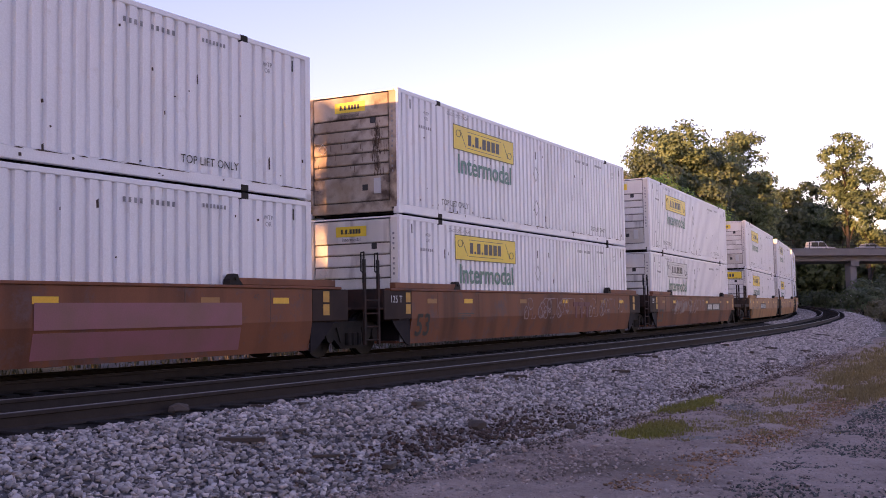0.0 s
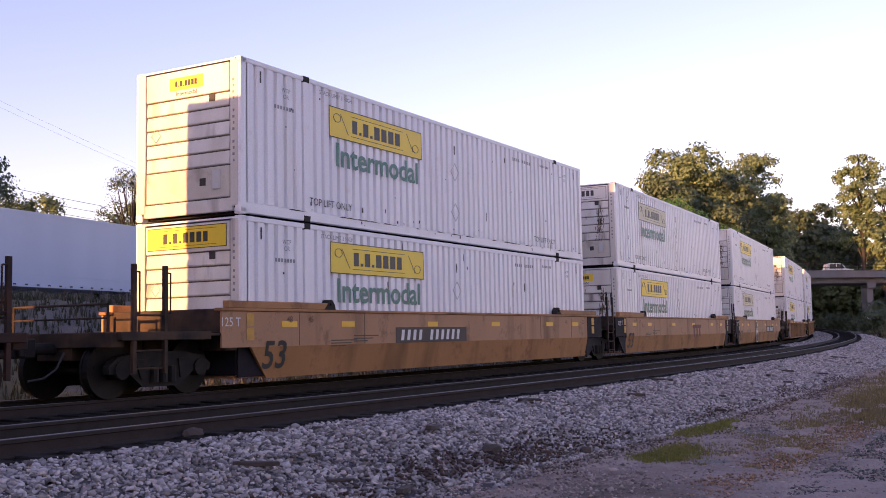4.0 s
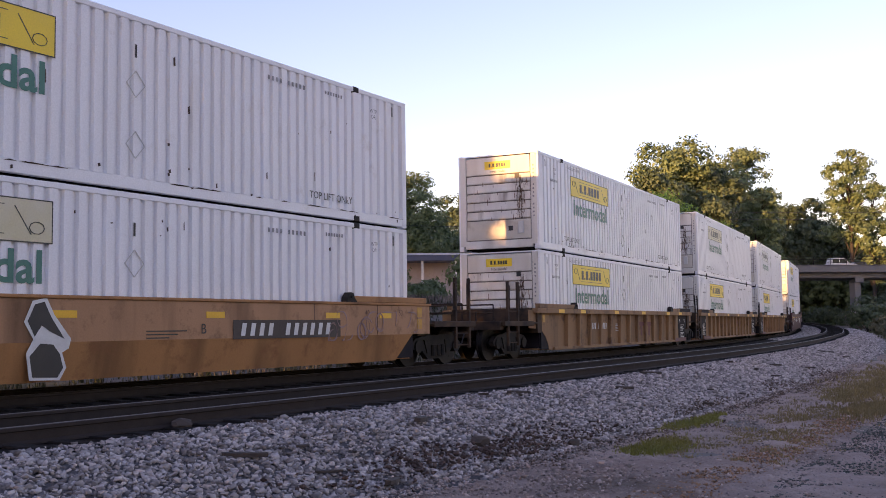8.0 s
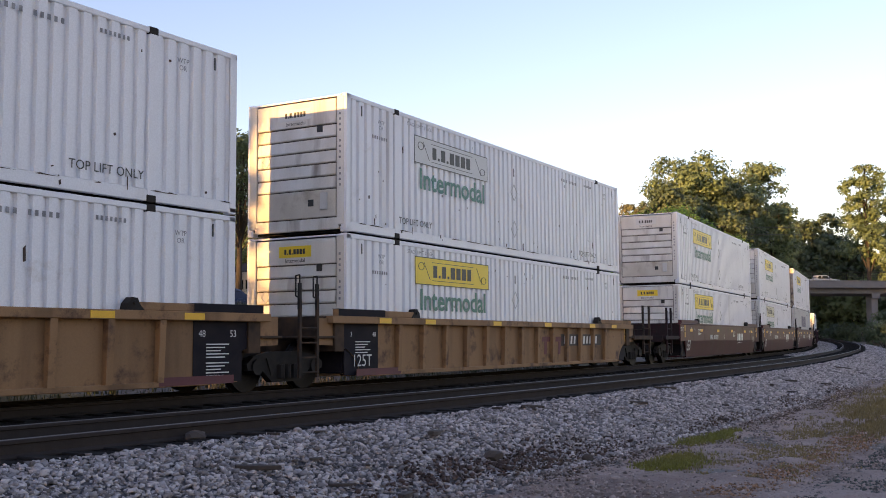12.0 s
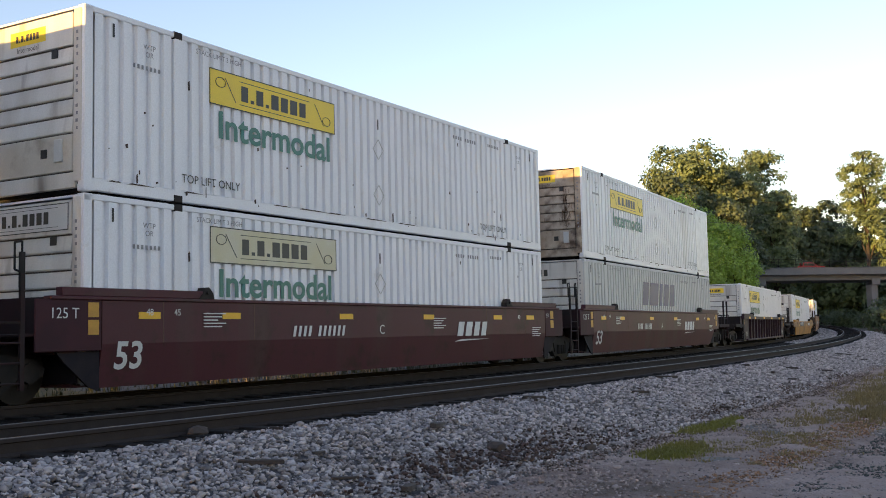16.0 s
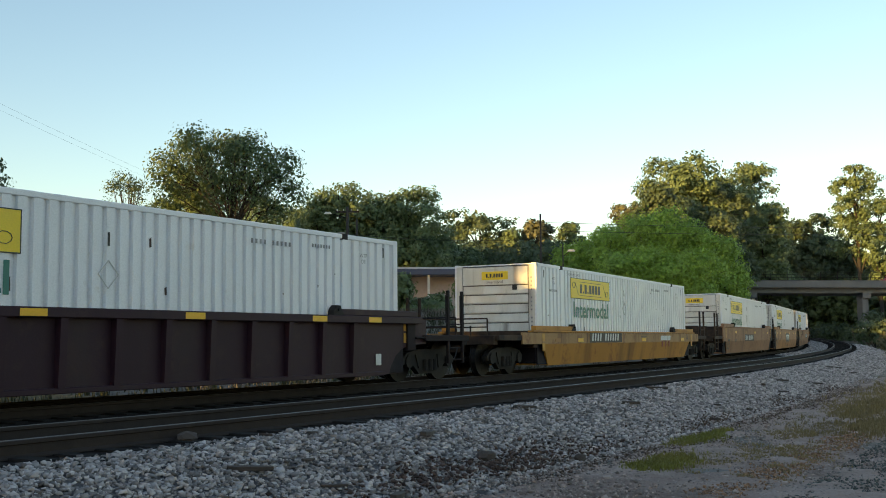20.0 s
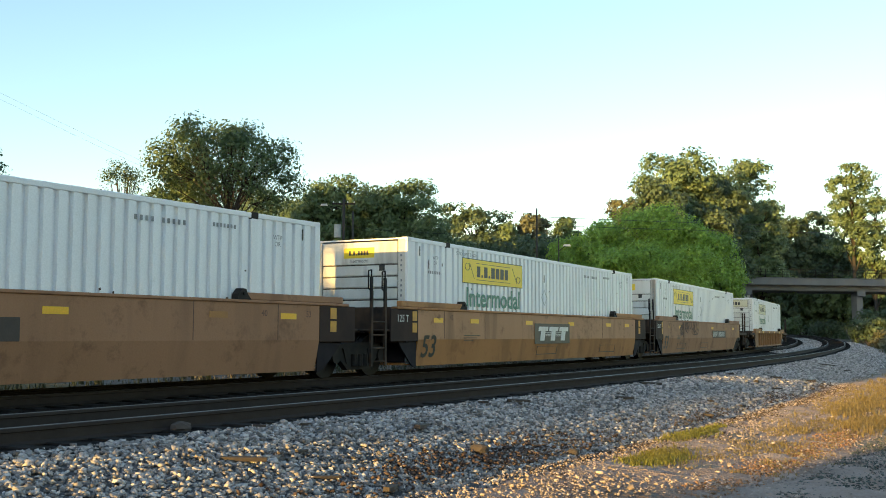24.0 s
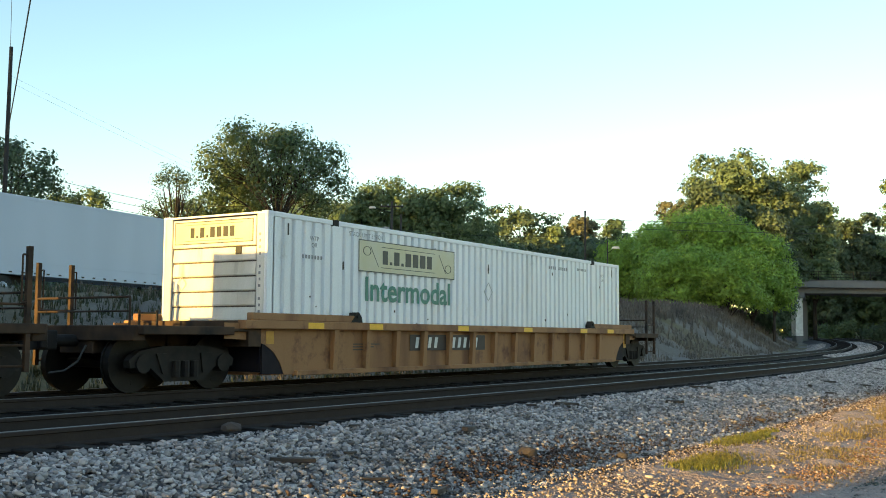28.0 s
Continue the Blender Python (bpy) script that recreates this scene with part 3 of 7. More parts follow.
def container(label, tone="white", logo="yellow", end="small", end_logo="yellow", kind="carrier", extra=False, new_panel=False, end_state="clean", lift=0.0):
    c = thing("shipping_container", label, "container", "containers on the train")
    for ry in (0, 180):
        turn = pose(0, 0, 0, 0, 0, ry)
        w = part("side_wall", CM["side", tone], None, c, m=turn)
        for x in (-7.0, 7.0):
            part("wall_panel", CM["wing", tone], None, w, m=pose(x, 0, 0))
        part("top_rail", CM["top_rail", tone], None, c, m=turn)
        part("bottom_rail", CM["bottom_rail", tone], None, c, m=turn)
        for x in (-7.985, -6.1, 6.1, 7.985):
            part("post", CM["post", tone], None, c, m=turn @ pose(x, 0, 0))
        for x in (-6.1, 6.1):
            part("lifting_casting", CM["lift"], None, c, "dark steel lifting casting", turn @ pose(x, -HW + 0.075, HIG - 0.12))
            part("lifting_casting", CM["lift"], None, c, "dark steel lifting casting", turn @ pose(x, -HW + 0.075, 0.0))
    for x in (-7.98, 7.98):
        for y in (-HW + 0.076, HW - 0.076):
            for z in (0.0, HIG - 0.118):
                part("corner_casting", CM["casting"], None, c, m=pose(x, y, z))
    part("roof", CM["roof", tone], None, c)
    part("floor", CM["floor", tone], None, c)
    f = part("front_wall", CM["front", end_state], None, c, "ribbed front end streaked with rust and grime")
    part("front_frame", CM["front_frame", end_state], None, f)
    part("header_panel", CM["header", end_state], None, f)
    part("lower_panel", CM["lower_panel", end_state], None, f, "grimy flat lower panel")
    for i in range(5):
        part("wall_rib", CM["swage", end_state], None, f, m=pose(0, 0, 0.925 + i * 0.272))
    tagged(part("marking", CM["ticks"], None, f, m=pose(-HL - 0.006, -HW + 0.15, 0) @ TURN_END), "column of small dark bars", kind="stuff")
    if end_state == "rusty" or random.random() < 0.25:
        tagged(part("rust_staining", random.choice(STREAKS), None, f, "dark rust and soot between the ribs"), kind="stuff")
    part("document_box", CM["doc"], None, f, "pale document box", pose(-HL + 0.0, -0.74, 0.66))
    part("vent_hole", CM["hole"], None, f, "dark vent opening", pose(-HL + 0.0, -0.40, 0.64))
    part("vent_hole", CM["hole"], None, f, "dark vent opening", pose(-HL + 0.012, -0.62, 2.2))
    d = part("rear_door", CM["door"], None, c)
    part("locking_bar", CM["rod"], None, d)
    if kind == "carrier":
        p = part("logo_panel", CM["panel", logo], None, c, "%s name panel with dark plain shapes" % logo, pose(-3.52, FACE - 0.002, 2.17 + lift))
        part("panel_border", CM["panel_border"], None, p, m=pose(0, -0.003, 0))
        part("name_shape", CM["panel_name"], None, p, m=pose(0, -0.003, 0))
        for sx in (-1, 1):
            part("scroll_shape", CM["panel_scroll", sx], None, p, m=pose(0, -0.003, 0))
        part("lettering", CM["word"], None, c, "dark green lettering", pose(-3.5, FACE - 0.003, 1.48 + lift))
        part("lettering", CM["top_lift"], None, c, "small dark lettering", pose(-5.3, FACE - 0.003, 0.42))
        part("lettering", CM["top_lift"], None, c, "small dark lettering", pose(5.2, FACE - 0.003, 0.42))
        key = "end_small" if end == "small" else "end_large"
        e = part("end_panel", CM[key, end_logo], None, c, "%s name panel on the front end" % end_logo, pose(-HL - 0.006, 0, 2.56) @ TURN_END)
        part("name_shape", CM[key + "_name"], None, e, m=pose(0, -0.003, 0))
        if end == "large":
            part("panel_border", CM["end_large_border"], None, e, m=pose(0, -0.003, 0))
        if end == "small":
            part("lettering", CM["word_end"], None, c, "small dark lettering", pose(-HL - 0.006, 0, 2.37) @ TURN_END)
        part("placard_holder", CM["placard"], None, c, m=pose(-HL - 0.004, 0.78, 1.62) @ TURN_END @ Matrix.Diagonal((0.6, 1, 0.6, 1)))
        part("placard_holder", CM["placard"], None, c, m=pose(-0.1, FACE - 0.002, 1.75))
        if extra:
            part("placard_holder", CM["placard"], None, c, m=pose(-0.1, FACE - 0.002, 0.75))
        part("hazard_strip", CM["slot"], None, c, m=pose(-0.1, FACE - 0.002, 2.3))
    else:
        part("name_shape", CM["big_name"], None, c, "large slanted navy shape", pose(0.2, FACE - 0.003, 1.95))
        part("name_shape", CM["end_name"], None, c, m=pose(-HL - 0.006, 0.35, 2.5) @ TURN_END)
    part("lettering", CM["stack"], None, c, "faint small lettering", pose(-5.1, FACE - 0.003, 2.68))
    tagged(part("marking", CM["serial"], None, c, m=pose(3.2, FACE - 0.003, 2.5)), "row of small dark bars", kind="stuff")
    tagged(part("marking", CM["small_line"], None, c, m=pose(5.0, FACE - 0.003, 2.55)), "row of small dark bars", kind="stuff")
    part("lettering", CM["wtp"], None, c, "faint small lettering", pose(-6.75, FACE - 0.003, 2.42))
    tagged(part("marking", CM["small_line"], None, c, m=pose(-7.1, FACE - 0.003, 2.1)), "row of small dark bars", kind="stuff")
    part("lettering", CM["wtp"], None, c, "faint small lettering", pose(6.75, FACE - 0.003, 2.42))
    tagged(part("rust_wear", random.choice(RUSTS), None, c, "small dark rust chips", pose(0, FACE - 0.001, 0)), kind="stuff")
    if new_panel:
        part("wall_panel", CM["patch"], None, c, "newer bluish white panel", pose(7.0, FACE - 0.002, 0))
    for x in (-7.5, 7.5):
        part("tie_slot", CM["slot"], None, c, m=pose(x, FACE - 0.001, 2.6))
    return c


# ---- well cars ----
WM = {}
LOWEST = 0.20
# top of the side sill and height of the fold, by colour
SILLS = {"rust": (1.45, 0.77), "tan": (1.46, 0.77), "dirty": (1.43, 0.77), "maroon": (1.57, 0.86), "plum": (1.46, 0.77), "yellow": (1.20, 0.82),
         "dirty_high": (1.53, 0.80), "tan_high": (1.53, 0.80), "tan_low": (1.18, 0.77)}


def smooth_side(colour, left, right):
    """Upright upper sheet and inward-leaning lower sheet; slanted towards a coupler, cut square at a joint."""
    k = ("smooth", colour, left, right)
    if k not in WM:
        SILL, FOLD = SILLS[colour]
        far = 9.5 if colour == "yellow" else 8.75
        l = (-far, -8.0, -7.45) if left == "coupler" else (-7.85, -7.85, -7.85)
        r = (far, 8.0, 7.45) if right == "coupler" else (7.85, 7.85, 7.85)
        bm = bmesh.new()
        up = [(l[0], -1.47, SILL - 0.06), (r[0], -1.47, SILL - 0.06), (r[0], -1.47, FOLD), (l[0], -1.47, FOLD)]
        lo = [(l[1], -1.47, FOLD), (r[1], -1.47, FOLD), (r[2], -1.36, LOWEST), (l[2], -1.36, LOWEST)]
        for ring in (up, lo):
            a = [bm.verts.new(p) for p in ring]
            b = [bm.verts.new((p[0], p[1] + 0.05, p[2])) for p in ring]
            made = [bm.faces.new(a), bm.faces.new(b[::-1])]
            for q in range(len(a)):
                made.append(bm.faces.new((a[q], b[q], b[(q + 1) % len(a)], a[(q + 1) % len(a)])))
            for f in made:
                f.material_index = int(ring is lo)
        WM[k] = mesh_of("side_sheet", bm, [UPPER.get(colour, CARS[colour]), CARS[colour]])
    return WM[k]


def sill_meshes(key, SILL):
    bm = bmesh.new()
    add_box(bm, -0.008, 0.008, -1.4735, -1.469, SILLS[key][1] + 0.01, SILL - 0.06)
    WM["seam", key] = mesh_of("weld_seam", bm, FADED)
    bm = bmesh.new()
    add_box(bm, 7.86, 9.05, -1.475, -1.43, 0.76, SILL - 0.05)
    WM["end_plate", key] = mesh_of("end_plate", bevelled(bm), PLATE_M if key == "maroon" else PLATE_B if key in ("rust", "dirty_high", "tan_high") else PLATE_D)
    bm = bmesh.new()
    add_box(bm, 8.16, 8.22, -1.30, 1.30, LOWEST + 0.08, SILL - 0.02)
    WM["well_end", key] = mesh_of("well_end", bm, PLATE_D)
    bm = bmesh.new()
    add_slab(bm, [(-8.4, SILL - 0.07), (-8.4, 0.83), (-8.14, 0.76), (-7.9, 0.62), (-7.72, 0.42), (-7.62, LOWEST + 0.03), (-7.0, LOWEST + 0.03), (-7.0, SILL - 0.07)], 1, -1.374, -1.366)
    WM["black_panel", key] = mesh_of("black_panel", bm, PLATE_D)
    bm = bmesh.new()
    add_box(bm, -8.6, -6.9, -1.496, -1.335, SILL + 0.132, SILL + 0.142)
    add_box(bm, -8.6, -6.9, -1.498, -1.491, SILL + 0.0, SILL + 0.142)
    WM["guide_paint", key] = mesh_of("painted_guide", bm, PLATE_D)
    bm = bmesh.new()
    for x in (5.62, ):
        add_slab(bm, [(x - 0.16, SILL), (x - 0.14, SILL + 0.10), (x - 0.04, SILL + 0.2), (x + 0.06, SILL + 0.19), (x + 0.1, SILL + 0.1), (x + 0.2, SILL)], 1, -1.5, -1.34)
        add_rod(bm, (x, -1.53, SILL + 0.11), (x, -1.32, SILL + 0.11), 0.035, seg=8)
    WM["lock", key] = mesh_of("locking_bracket", bm, STEEL_D)
    bm = bmesh.new()
    for x in (9.25, ):
        for a, b in (((x, -1.44, SILL + 0.25), (x, -1.44, SILL + 0.75)), ((x, -1.44, SILL + 0.75), (x + 0.12, -1.44, SILL + 0.73)), ((x + 0.12, -1.44, SILL + 0.73), (x + 0.12, -1.44, SILL + 0.35)), ((x + 0.12, -1.44, SILL + 0.35), (x, -1.44, SILL + 0.31))):
            add_rod(bm, a, b, 0.016, seg=6)
        add_box(bm, x - 0.04, x + 0.04, -1.46, -1.42, SILL + 0.1, SILL + 0.6)
    WM["grab", key] = mesh_of("grab_iron", bm, STEEL_D)


def end_paint(key):
    """Paint of a car's end, much darker than its sides."""
    c = {"rust": (0.06, 0.028, 0.02), "maroon": (0.035, 0.014, 0.016), "plum": (0.022, 0.014, 0.016)}.get(key, (0.085, 0.05, 0.03))
    return material("dark_end_paint", c, 0.75, second=(0.022, 0.018, 0.016), scale=2.5, amount=1.0, spec=0.2)


ENDCAR = {key: end_paint(key) for key in CARS}


def car_meshes():
    for key, mat in CARS.items():
        SILL, FOLD = SILLS[key]
        sill_meshes(key, SILL)
        bm = bmesh.new()
        half = [(7.62, LOWEST + 0.02), (7.72, 0.42), (7.9, 0.62), (8.14, 0.76), (8.5, 0.84), (9.15, 0.86), (9.15, SILL - 0.05)]
        arch = half + [(-a, b) for a, b in reversed(half)]
        add_slab(bm, arch, 1, -1.362, -1.345)
        WM["ribbed", key] = mesh_of("side_sheet", bm, mat)
        bm = bmesh.new()
        add_box(bm, -8.8, 8.8, -1.505, -1.32, SILL - 0.15, SILL)
        WM["rib_chord", key] = mesh_of("top_chord", bevelled(bm), mat)
        bm = bmesh.new()
        add_slab(bm, [(-1.363, SILL - 0.06), (-1.363, LOWEST + 0.08), (-1.45, LOWEST + 0.08), (-1.495, SILL - 0.06)], 0, -0.065, 0.065)
        WM["rib", key] = mesh_of("side_post", bm, mat)
        bm = bmesh.new()
        add_box(bm, -7.35, 7.35, -1.44, -1.30, LOWEST, LOWEST + 0.09)
        WM["lower_chord", key] = mesh_of("lower_chord", bevelled(bm), mat)
        bm = bmesh.new()
        add_box(bm, -8.8, 8.8, -1.50, -1.32, SILL - 0.055, SILL)
        WM["top_chord", key] = mesh_of("top_chord", bevelled(bm), mat)
        bm = bmesh.new()
        add_slab(bm, [(5.55, SILL), (5.7, SILL + 0.13), (8.6, SILL + 0.13), (8.6, SILL)], 1, -1.49, -1.34)
        WM["guide", key] = mesh_of("end_guide", bevelled(bm), mat)
        bm = bmesh.new()
        add_box(bm, -8.2, 8.2, -1.25, 1.25, LOWEST + 0.02, LOWEST + 0.07)
        for x in (-6.1, -2, 2, 6.1):
            add_box(bm, x - 0.2, x + 0.2, -1.1, 1.1, LOWEST - 0.02, LOWEST + 0.09)
        WM["well_floor", key] = mesh_of("well_floor", bm, mat)
        # end platform, on the +x end
        bm = bmesh.new()
        add_box(bm, 8.3, 8.62, -1.42, 1.42, 0.72, SILL - 0.004)
        add_box(bm, 8.62, 9.55, -0.45, 0.45, 0.70, 1.0)
        add_box(bm, 8.62, 9.2, -1.44, -0.5, 0.98, 1.03)
        add_box(bm, 8.62, 9.2, 0.5, 1.44, 0.98, 1.03)
        WM["bulkhead", key] = mesh_of("end_platform", bevelled(bm), ENDCAR[key])
        bm = bmesh.new()
        add_box(bm, 8.62, 11.05, -0.40, 0.40, 0.62, 1.02)
        add_box(bm, 10.85, 11.1, -1.35, 1.35, 0.82, 1.06)
        add_box(bm, 9.0, 11.0, -1.46, -1.30, 0.92, 1.06)
        add_box(bm, 9.0, 11.0, 1.30, 1.46, 0.92, 1.06)
        add_box(bm, 8.62, 11.0, -1.3, 1.3, 1.03, 1.06)
        WM["deck", key] = mesh_of("end_deck", bevelled(bm), ENDCAR[key])
        bm = bmesh.new()
        for x in (9.25, 9.8):
            add_box(bm, x - 0.035, x + 0.035, -1.47, -1.42, 0.24, SILL + 0.3)
        for i in range(4):
            add_rod(bm, (9.25, -1.45, 0.34 + 0.28 * i), (9.8, -1.45, 0.34 + 0.28 * i), 0.018, seg=6)
        WM["ladder", key] = mesh_of("ladder", bm, ENDCAR[key])
        bm = bmesh.new()
        for x in (10.05, 10.72):
            add_box(bm, x - 0.036, x + 0.036, -1.45, -1.385, 0.40, 2.12)
            add_rod(bm, (x - 0.11, -1.43, 1.35), (x - 0.11, -1.43, 2.0), 0.014, seg=6)
            for z in (1.35, 2.0):
                add_rod(bm, (x - 0.11, -1.43, z), (x - 0.04, -1.43, z), 0.014, seg=6)
        for z in (0.48, 0.76, 1.04, 1.32):
            add_rod(bm, (10.05, -1.40, z), (10.72, -1.40, z), 0.018, seg=6)
        add_rod(bm, (10.95, -1.1, 1.06), (10.95, -1.1, 1.5), 0.02, seg=6)
        add_rod(bm, (10.95, -1.1, 1.5), (10.95, 1.1, 1.5), 0.02, seg=6)
        add_rod(bm, (10.95, -1.1, 1.28), (10.95, 1.1, 1.28), 0.016, seg=6)
        add_rod(bm, (10.95, 1.1, 1.06), (10.95, 1.1, 1.5), 0.02, seg=6)
        WM["rails", key] = mesh_of("handrail", bm, ENDCAR[key])
    bm = bmesh.new()
    add_slab(bm, [(7.86, 0.755), (8.65, 0.755), (8.5, 0.6), (8.05, 0.22), (7.86, 0.16)], 1, -1.42, -1.38)
    WM["gusset"] = mesh_of("gusset", bm, PLATE_D)
    bm = bmesh.new()
    add_box(bm, 7.1, 8.2, -1.35, -1.315, LOWEST + 0.04, 1.0)
    WM["arch_plate"] = mesh_of("wheel_guard", bm, PLATE_D)
    bm = bmesh.new()
    add_box(bm, -7.9, -6.2, -1.446, -1.442, LOWEST + 0.02, LOWEST + 0.16)
    WM["red_band"] = mesh_of("red_band", bm, REDBAND)
    bm = bmesh.new()
    for y in (-0.75, -0.3):
        add_rod(bm, (9.1, y, 1.0), (9.1, y, 1.35), 0.025, seg=6)
    add_rod(bm, (9.1, -0.75, 1.3), (9.1, -0.3, 1.3), 0.02, seg=6)
    WM["posts"] = mesh_of("hand_post", bm, STEEL_D)
    bm = bmesh.new()
    add_rod(bm, (11.05, 0, 0.82), (11.62, 0, 0.82), 0.10, seg=10)
    add_box(bm, 11.5, 11.84, -0.16, 0.14, 0.68, 0.98)
    add_box(bm, 11.72, 11.84, 0.0, 0.2, 0.7, 0.95)
    WM["coupler"] = mesh_of("coupler", bevelled(bm, 0.02), STEEL_D)
    bm = bmesh.new()
    pts = [(11.1, 0.3, 0.75), (11.25, 0.3, 0.5), (11.45, 0.25, 0.36), (11.7, 0.2, 0.33)]
    for a, b in zip(pts, pts[1:]):
        add_rod(bm, a, b, 0.018, seg=6)
    WM["hose"] = mesh_of("brake_hose", bm, BLACK)
    # bogie
    bm = bmesh.new()
    frame_line = [(-1.15, 0.52), (-0.95, 0.66), (-0.45, 0.74), (0.45, 0.74), (0.95, 0.66), (1.15, 0.52), (1.12, 0.40), (0.72, 0.40), (0.42, 0.17), (-0.42, 0.17), (-0.72, 0.40), (-1.12, 0.40)]
    add_slab(bm, frame_line, 1, -1.06, -0.92)
    for x in (-0.88, 0.88):
        add_rod(bm, (x, -1.10, 0.46), (x, -0.9, 0.46), 0.15, seg=12)
    for x in (-0.2, 0, 0.2):
        add_rod(bm, (x, -1.08, 0.24), (x, -1.08, 0.5), 0.075, seg=8)
    for sx in (-1, 1):
        add_slab(bm, [(sx * 0.35, 0.62), (sx * 0.62, 0.62), (sx * 0.48, 0.30), (sx * 0.40, 0.30)], 1, -1.09, -1.06)
    WM["side_frame"] = mesh_of("side_frame", bm, STEEL_D)
    bm = bmesh.new()
    for y in (-1, 1):
        add_rod(bm, (0, y * 0.80, 0), (0, y * 0.67, 0), 0.46, seg=28)
        add_rod(bm, (0, y * 0.68, 0), (0, y * 0.645, 0), 0.485, seg=28)
        add_rod(bm, (0, y * 0.84, 0), (0, y * 0.78, 0), 0.16, seg=12)
        for k in range(6):
            a = k * math.pi / 3
            add_rod(bm, (0.3 * math.cos(a), y * 0.805, 0.3 * math.sin(a)), (0.3 * math.cos(a), y * 0.79, 0.3 * math.sin(a)), 0.04, seg=6)
    add_rod(bm, (0, -0.66, 0), (0, 0.66, 0), 0.08, seg=8)
    WM["wheelset"] = mesh_of("wheelset", bm, material("wheel_steel", (0.016, 0.014, 0.013), 0.6, 0.2, second=(0.032, 0.025, 0.02), scale=5, spec=0.2))
    bm = bmesh.new()
    add_box(bm, -0.22, 0.22, -1.02, 1.02, 0.42, 0.66)
    add_rod(bm, (0, 0, 0.6), (0, 0, 0.8), 0.25, seg=12)
    WM["bolster"] = mesh_of("bolster", bevelled(bm), STEEL_D)
    WM["reflector"] = bars([(-0.23, 0.23, -0.055, 0.055)], MARK_Y)
    WM["end_reflector"] = bars([(-0.10, 0.10, -0.11, 0.11)], material("dulled_reflector", (0.60, 0.31, 0.03), 0.5, second=(0.36, 0.16, 0.03), scale=6))
    WM["plate"] = bars([(-1.6, 1.6, -0.17, 0.17)], material("plate_brown_black", (0.045, 0.032, 0.028), 0.6, second=(0.07, 0.05, 0.04), scale=5))
    WM["reflector_dull"] = bars([(-0.23, 0.23, -0.055, 0.055)], material("faded_reflector", (0.40, 0.19, 0.05), 0.6, second=(0.30, 0.14, 0.05), scale=8))
    for key, x0, step_x, w, h in (("plate_bars", -1.38, 0.25, 0.115, 0.115), ("number_bars", 0.0, 0.155, 0.075, 0.1)):
        bm = bmesh.new()
        for i in range(11):
            if i != 4:
                x = x0 + i * step_x
                add_slab(bm, [(x - 0.025, -h), (x + w - 0.025, -h), (x + w + 0.025, h), (x + 0.025, h)], 1, 0, 0.004)
        WM[key] = mesh_of("marking", bm, PAINT_W)
    WM["fine_print"] = bars([(0, 0.55 - 0.1 * (i % 3), -0.055 * i - 0.02, -0.055 * i) for i in range(5)], PAINT_W)
    WM["fine_print_dark"] = bars([(0, 0.9 - 0.2 * (i % 3), -0.055 * i - 0.02, -0.055 * i) for i in range(3)], INK)
    WM["emblem"] = bars([(-1.33, 1.33, -0.29, 0.29)], material("emblem_black", (0.035, 0.03, 0.03), 0.5))
    bm = bmesh.new()
    for x0, x1 in ((-0.9, -0.58), (-0.12, 0.2), (0.66, 0.98)):
        add_slab(bm, [(x0 - 0.06, -0.2), (x1 - 0.06, -0.2), (x1 + 0.02, 0.07), (x0 + 0.02, 0.07)], 1, 0, 0.004)
        add_slab(bm, [(x0 - 0.17, 0.074), (x1 + 0.2, 0.074), (x1 + 0.24, 0.2), (x0 - 0.13, 0.2)], 1, 0, 0.004)
    for x0, x1 in ((-0.56, -0.16), (0.22, 0.62)):
        for k in range(3):
            add_box(bm, x0, x1, 0, 0.004, -0.07 + 0.045 * k, -0.055 + 0.045 * k)
    WM["emblem_shape"] = mesh_of("emblem_shape", bm, PAINT_W)
    bm = bmesh.new()
    for x0, x1, z0, z1 in name_shape(1.5, 0.5, [0.8, 0.8, 0.9], 0.06):
        add_slab(bm, [(x0, z1 - 0.14), (x1, z1 - 0.14), (x1, z1), (x0, z1)], 1, 0, 0.004)
        xm = (x0 + x1) / 2
        add_slab(bm, [(xm - 0.1, z0), (xm + 0.07, z0), (xm + 0.1, z1 - 0.142), (xm - 0.07, z1 - 0.142)], 1, 0, 0.004)
    WM["stencil_red"] = mesh_of("name_shape", bm, material("faded_red_stencil", (0.15, 0.035, 0.04), 0.6, second=(0.19, 0.06, 0.055), scale=4))
    for key, mat in (("stencil_top", PAINT_W), ("stencil_legs", material("red_stencil", (0.26, 0.05, 0.035), 0.6, second=(0.30, 0.10, 0.05), scale=4))):
        bm = bmesh.new()
        for k in (-1, 0, 1):
            xm = k * 0.46
            if key == "stencil_top":
                add_slab(bm, [(xm - 0.23, 0.02), (xm + 0.20, 0.02), (xm + 0.26, 0.2), (xm - 0.17, 0.2)], 1, 0, 0.004)
            else:
                add_slab(bm, [(xm - 0.12, -0.22), (xm + 0.05, -0.22), (xm + 0.12, 0.012), (xm - 0.05, 0.012)], 1, 0, 0.004)
        WM[key] = mesh_of("name_shape", bm, mat)
    bm = bmesh.new()
    for x0, x1, z0, z1 in name_shape(1.55, 0.34, [0.8, 0.85, 0.75, 0.7], 0.35):
        add_slab(bm, [(x0 + z0 * 0.3, z0), (x1 + z0 * 0.3, z0), (x1 + z1 * 0.3, z1), (x0 + z1 * 0.3, z1)], 1, 0, 0.004)
    add_slab(bm, [(-0.95, -0.30), (0.1, -0.27), (0.75, -0.25), (-0.6, -0.245)], 1, 0, 0.004)
    WM["slant_name"] = mesh_of("name_shape", bm, PAINT_W)
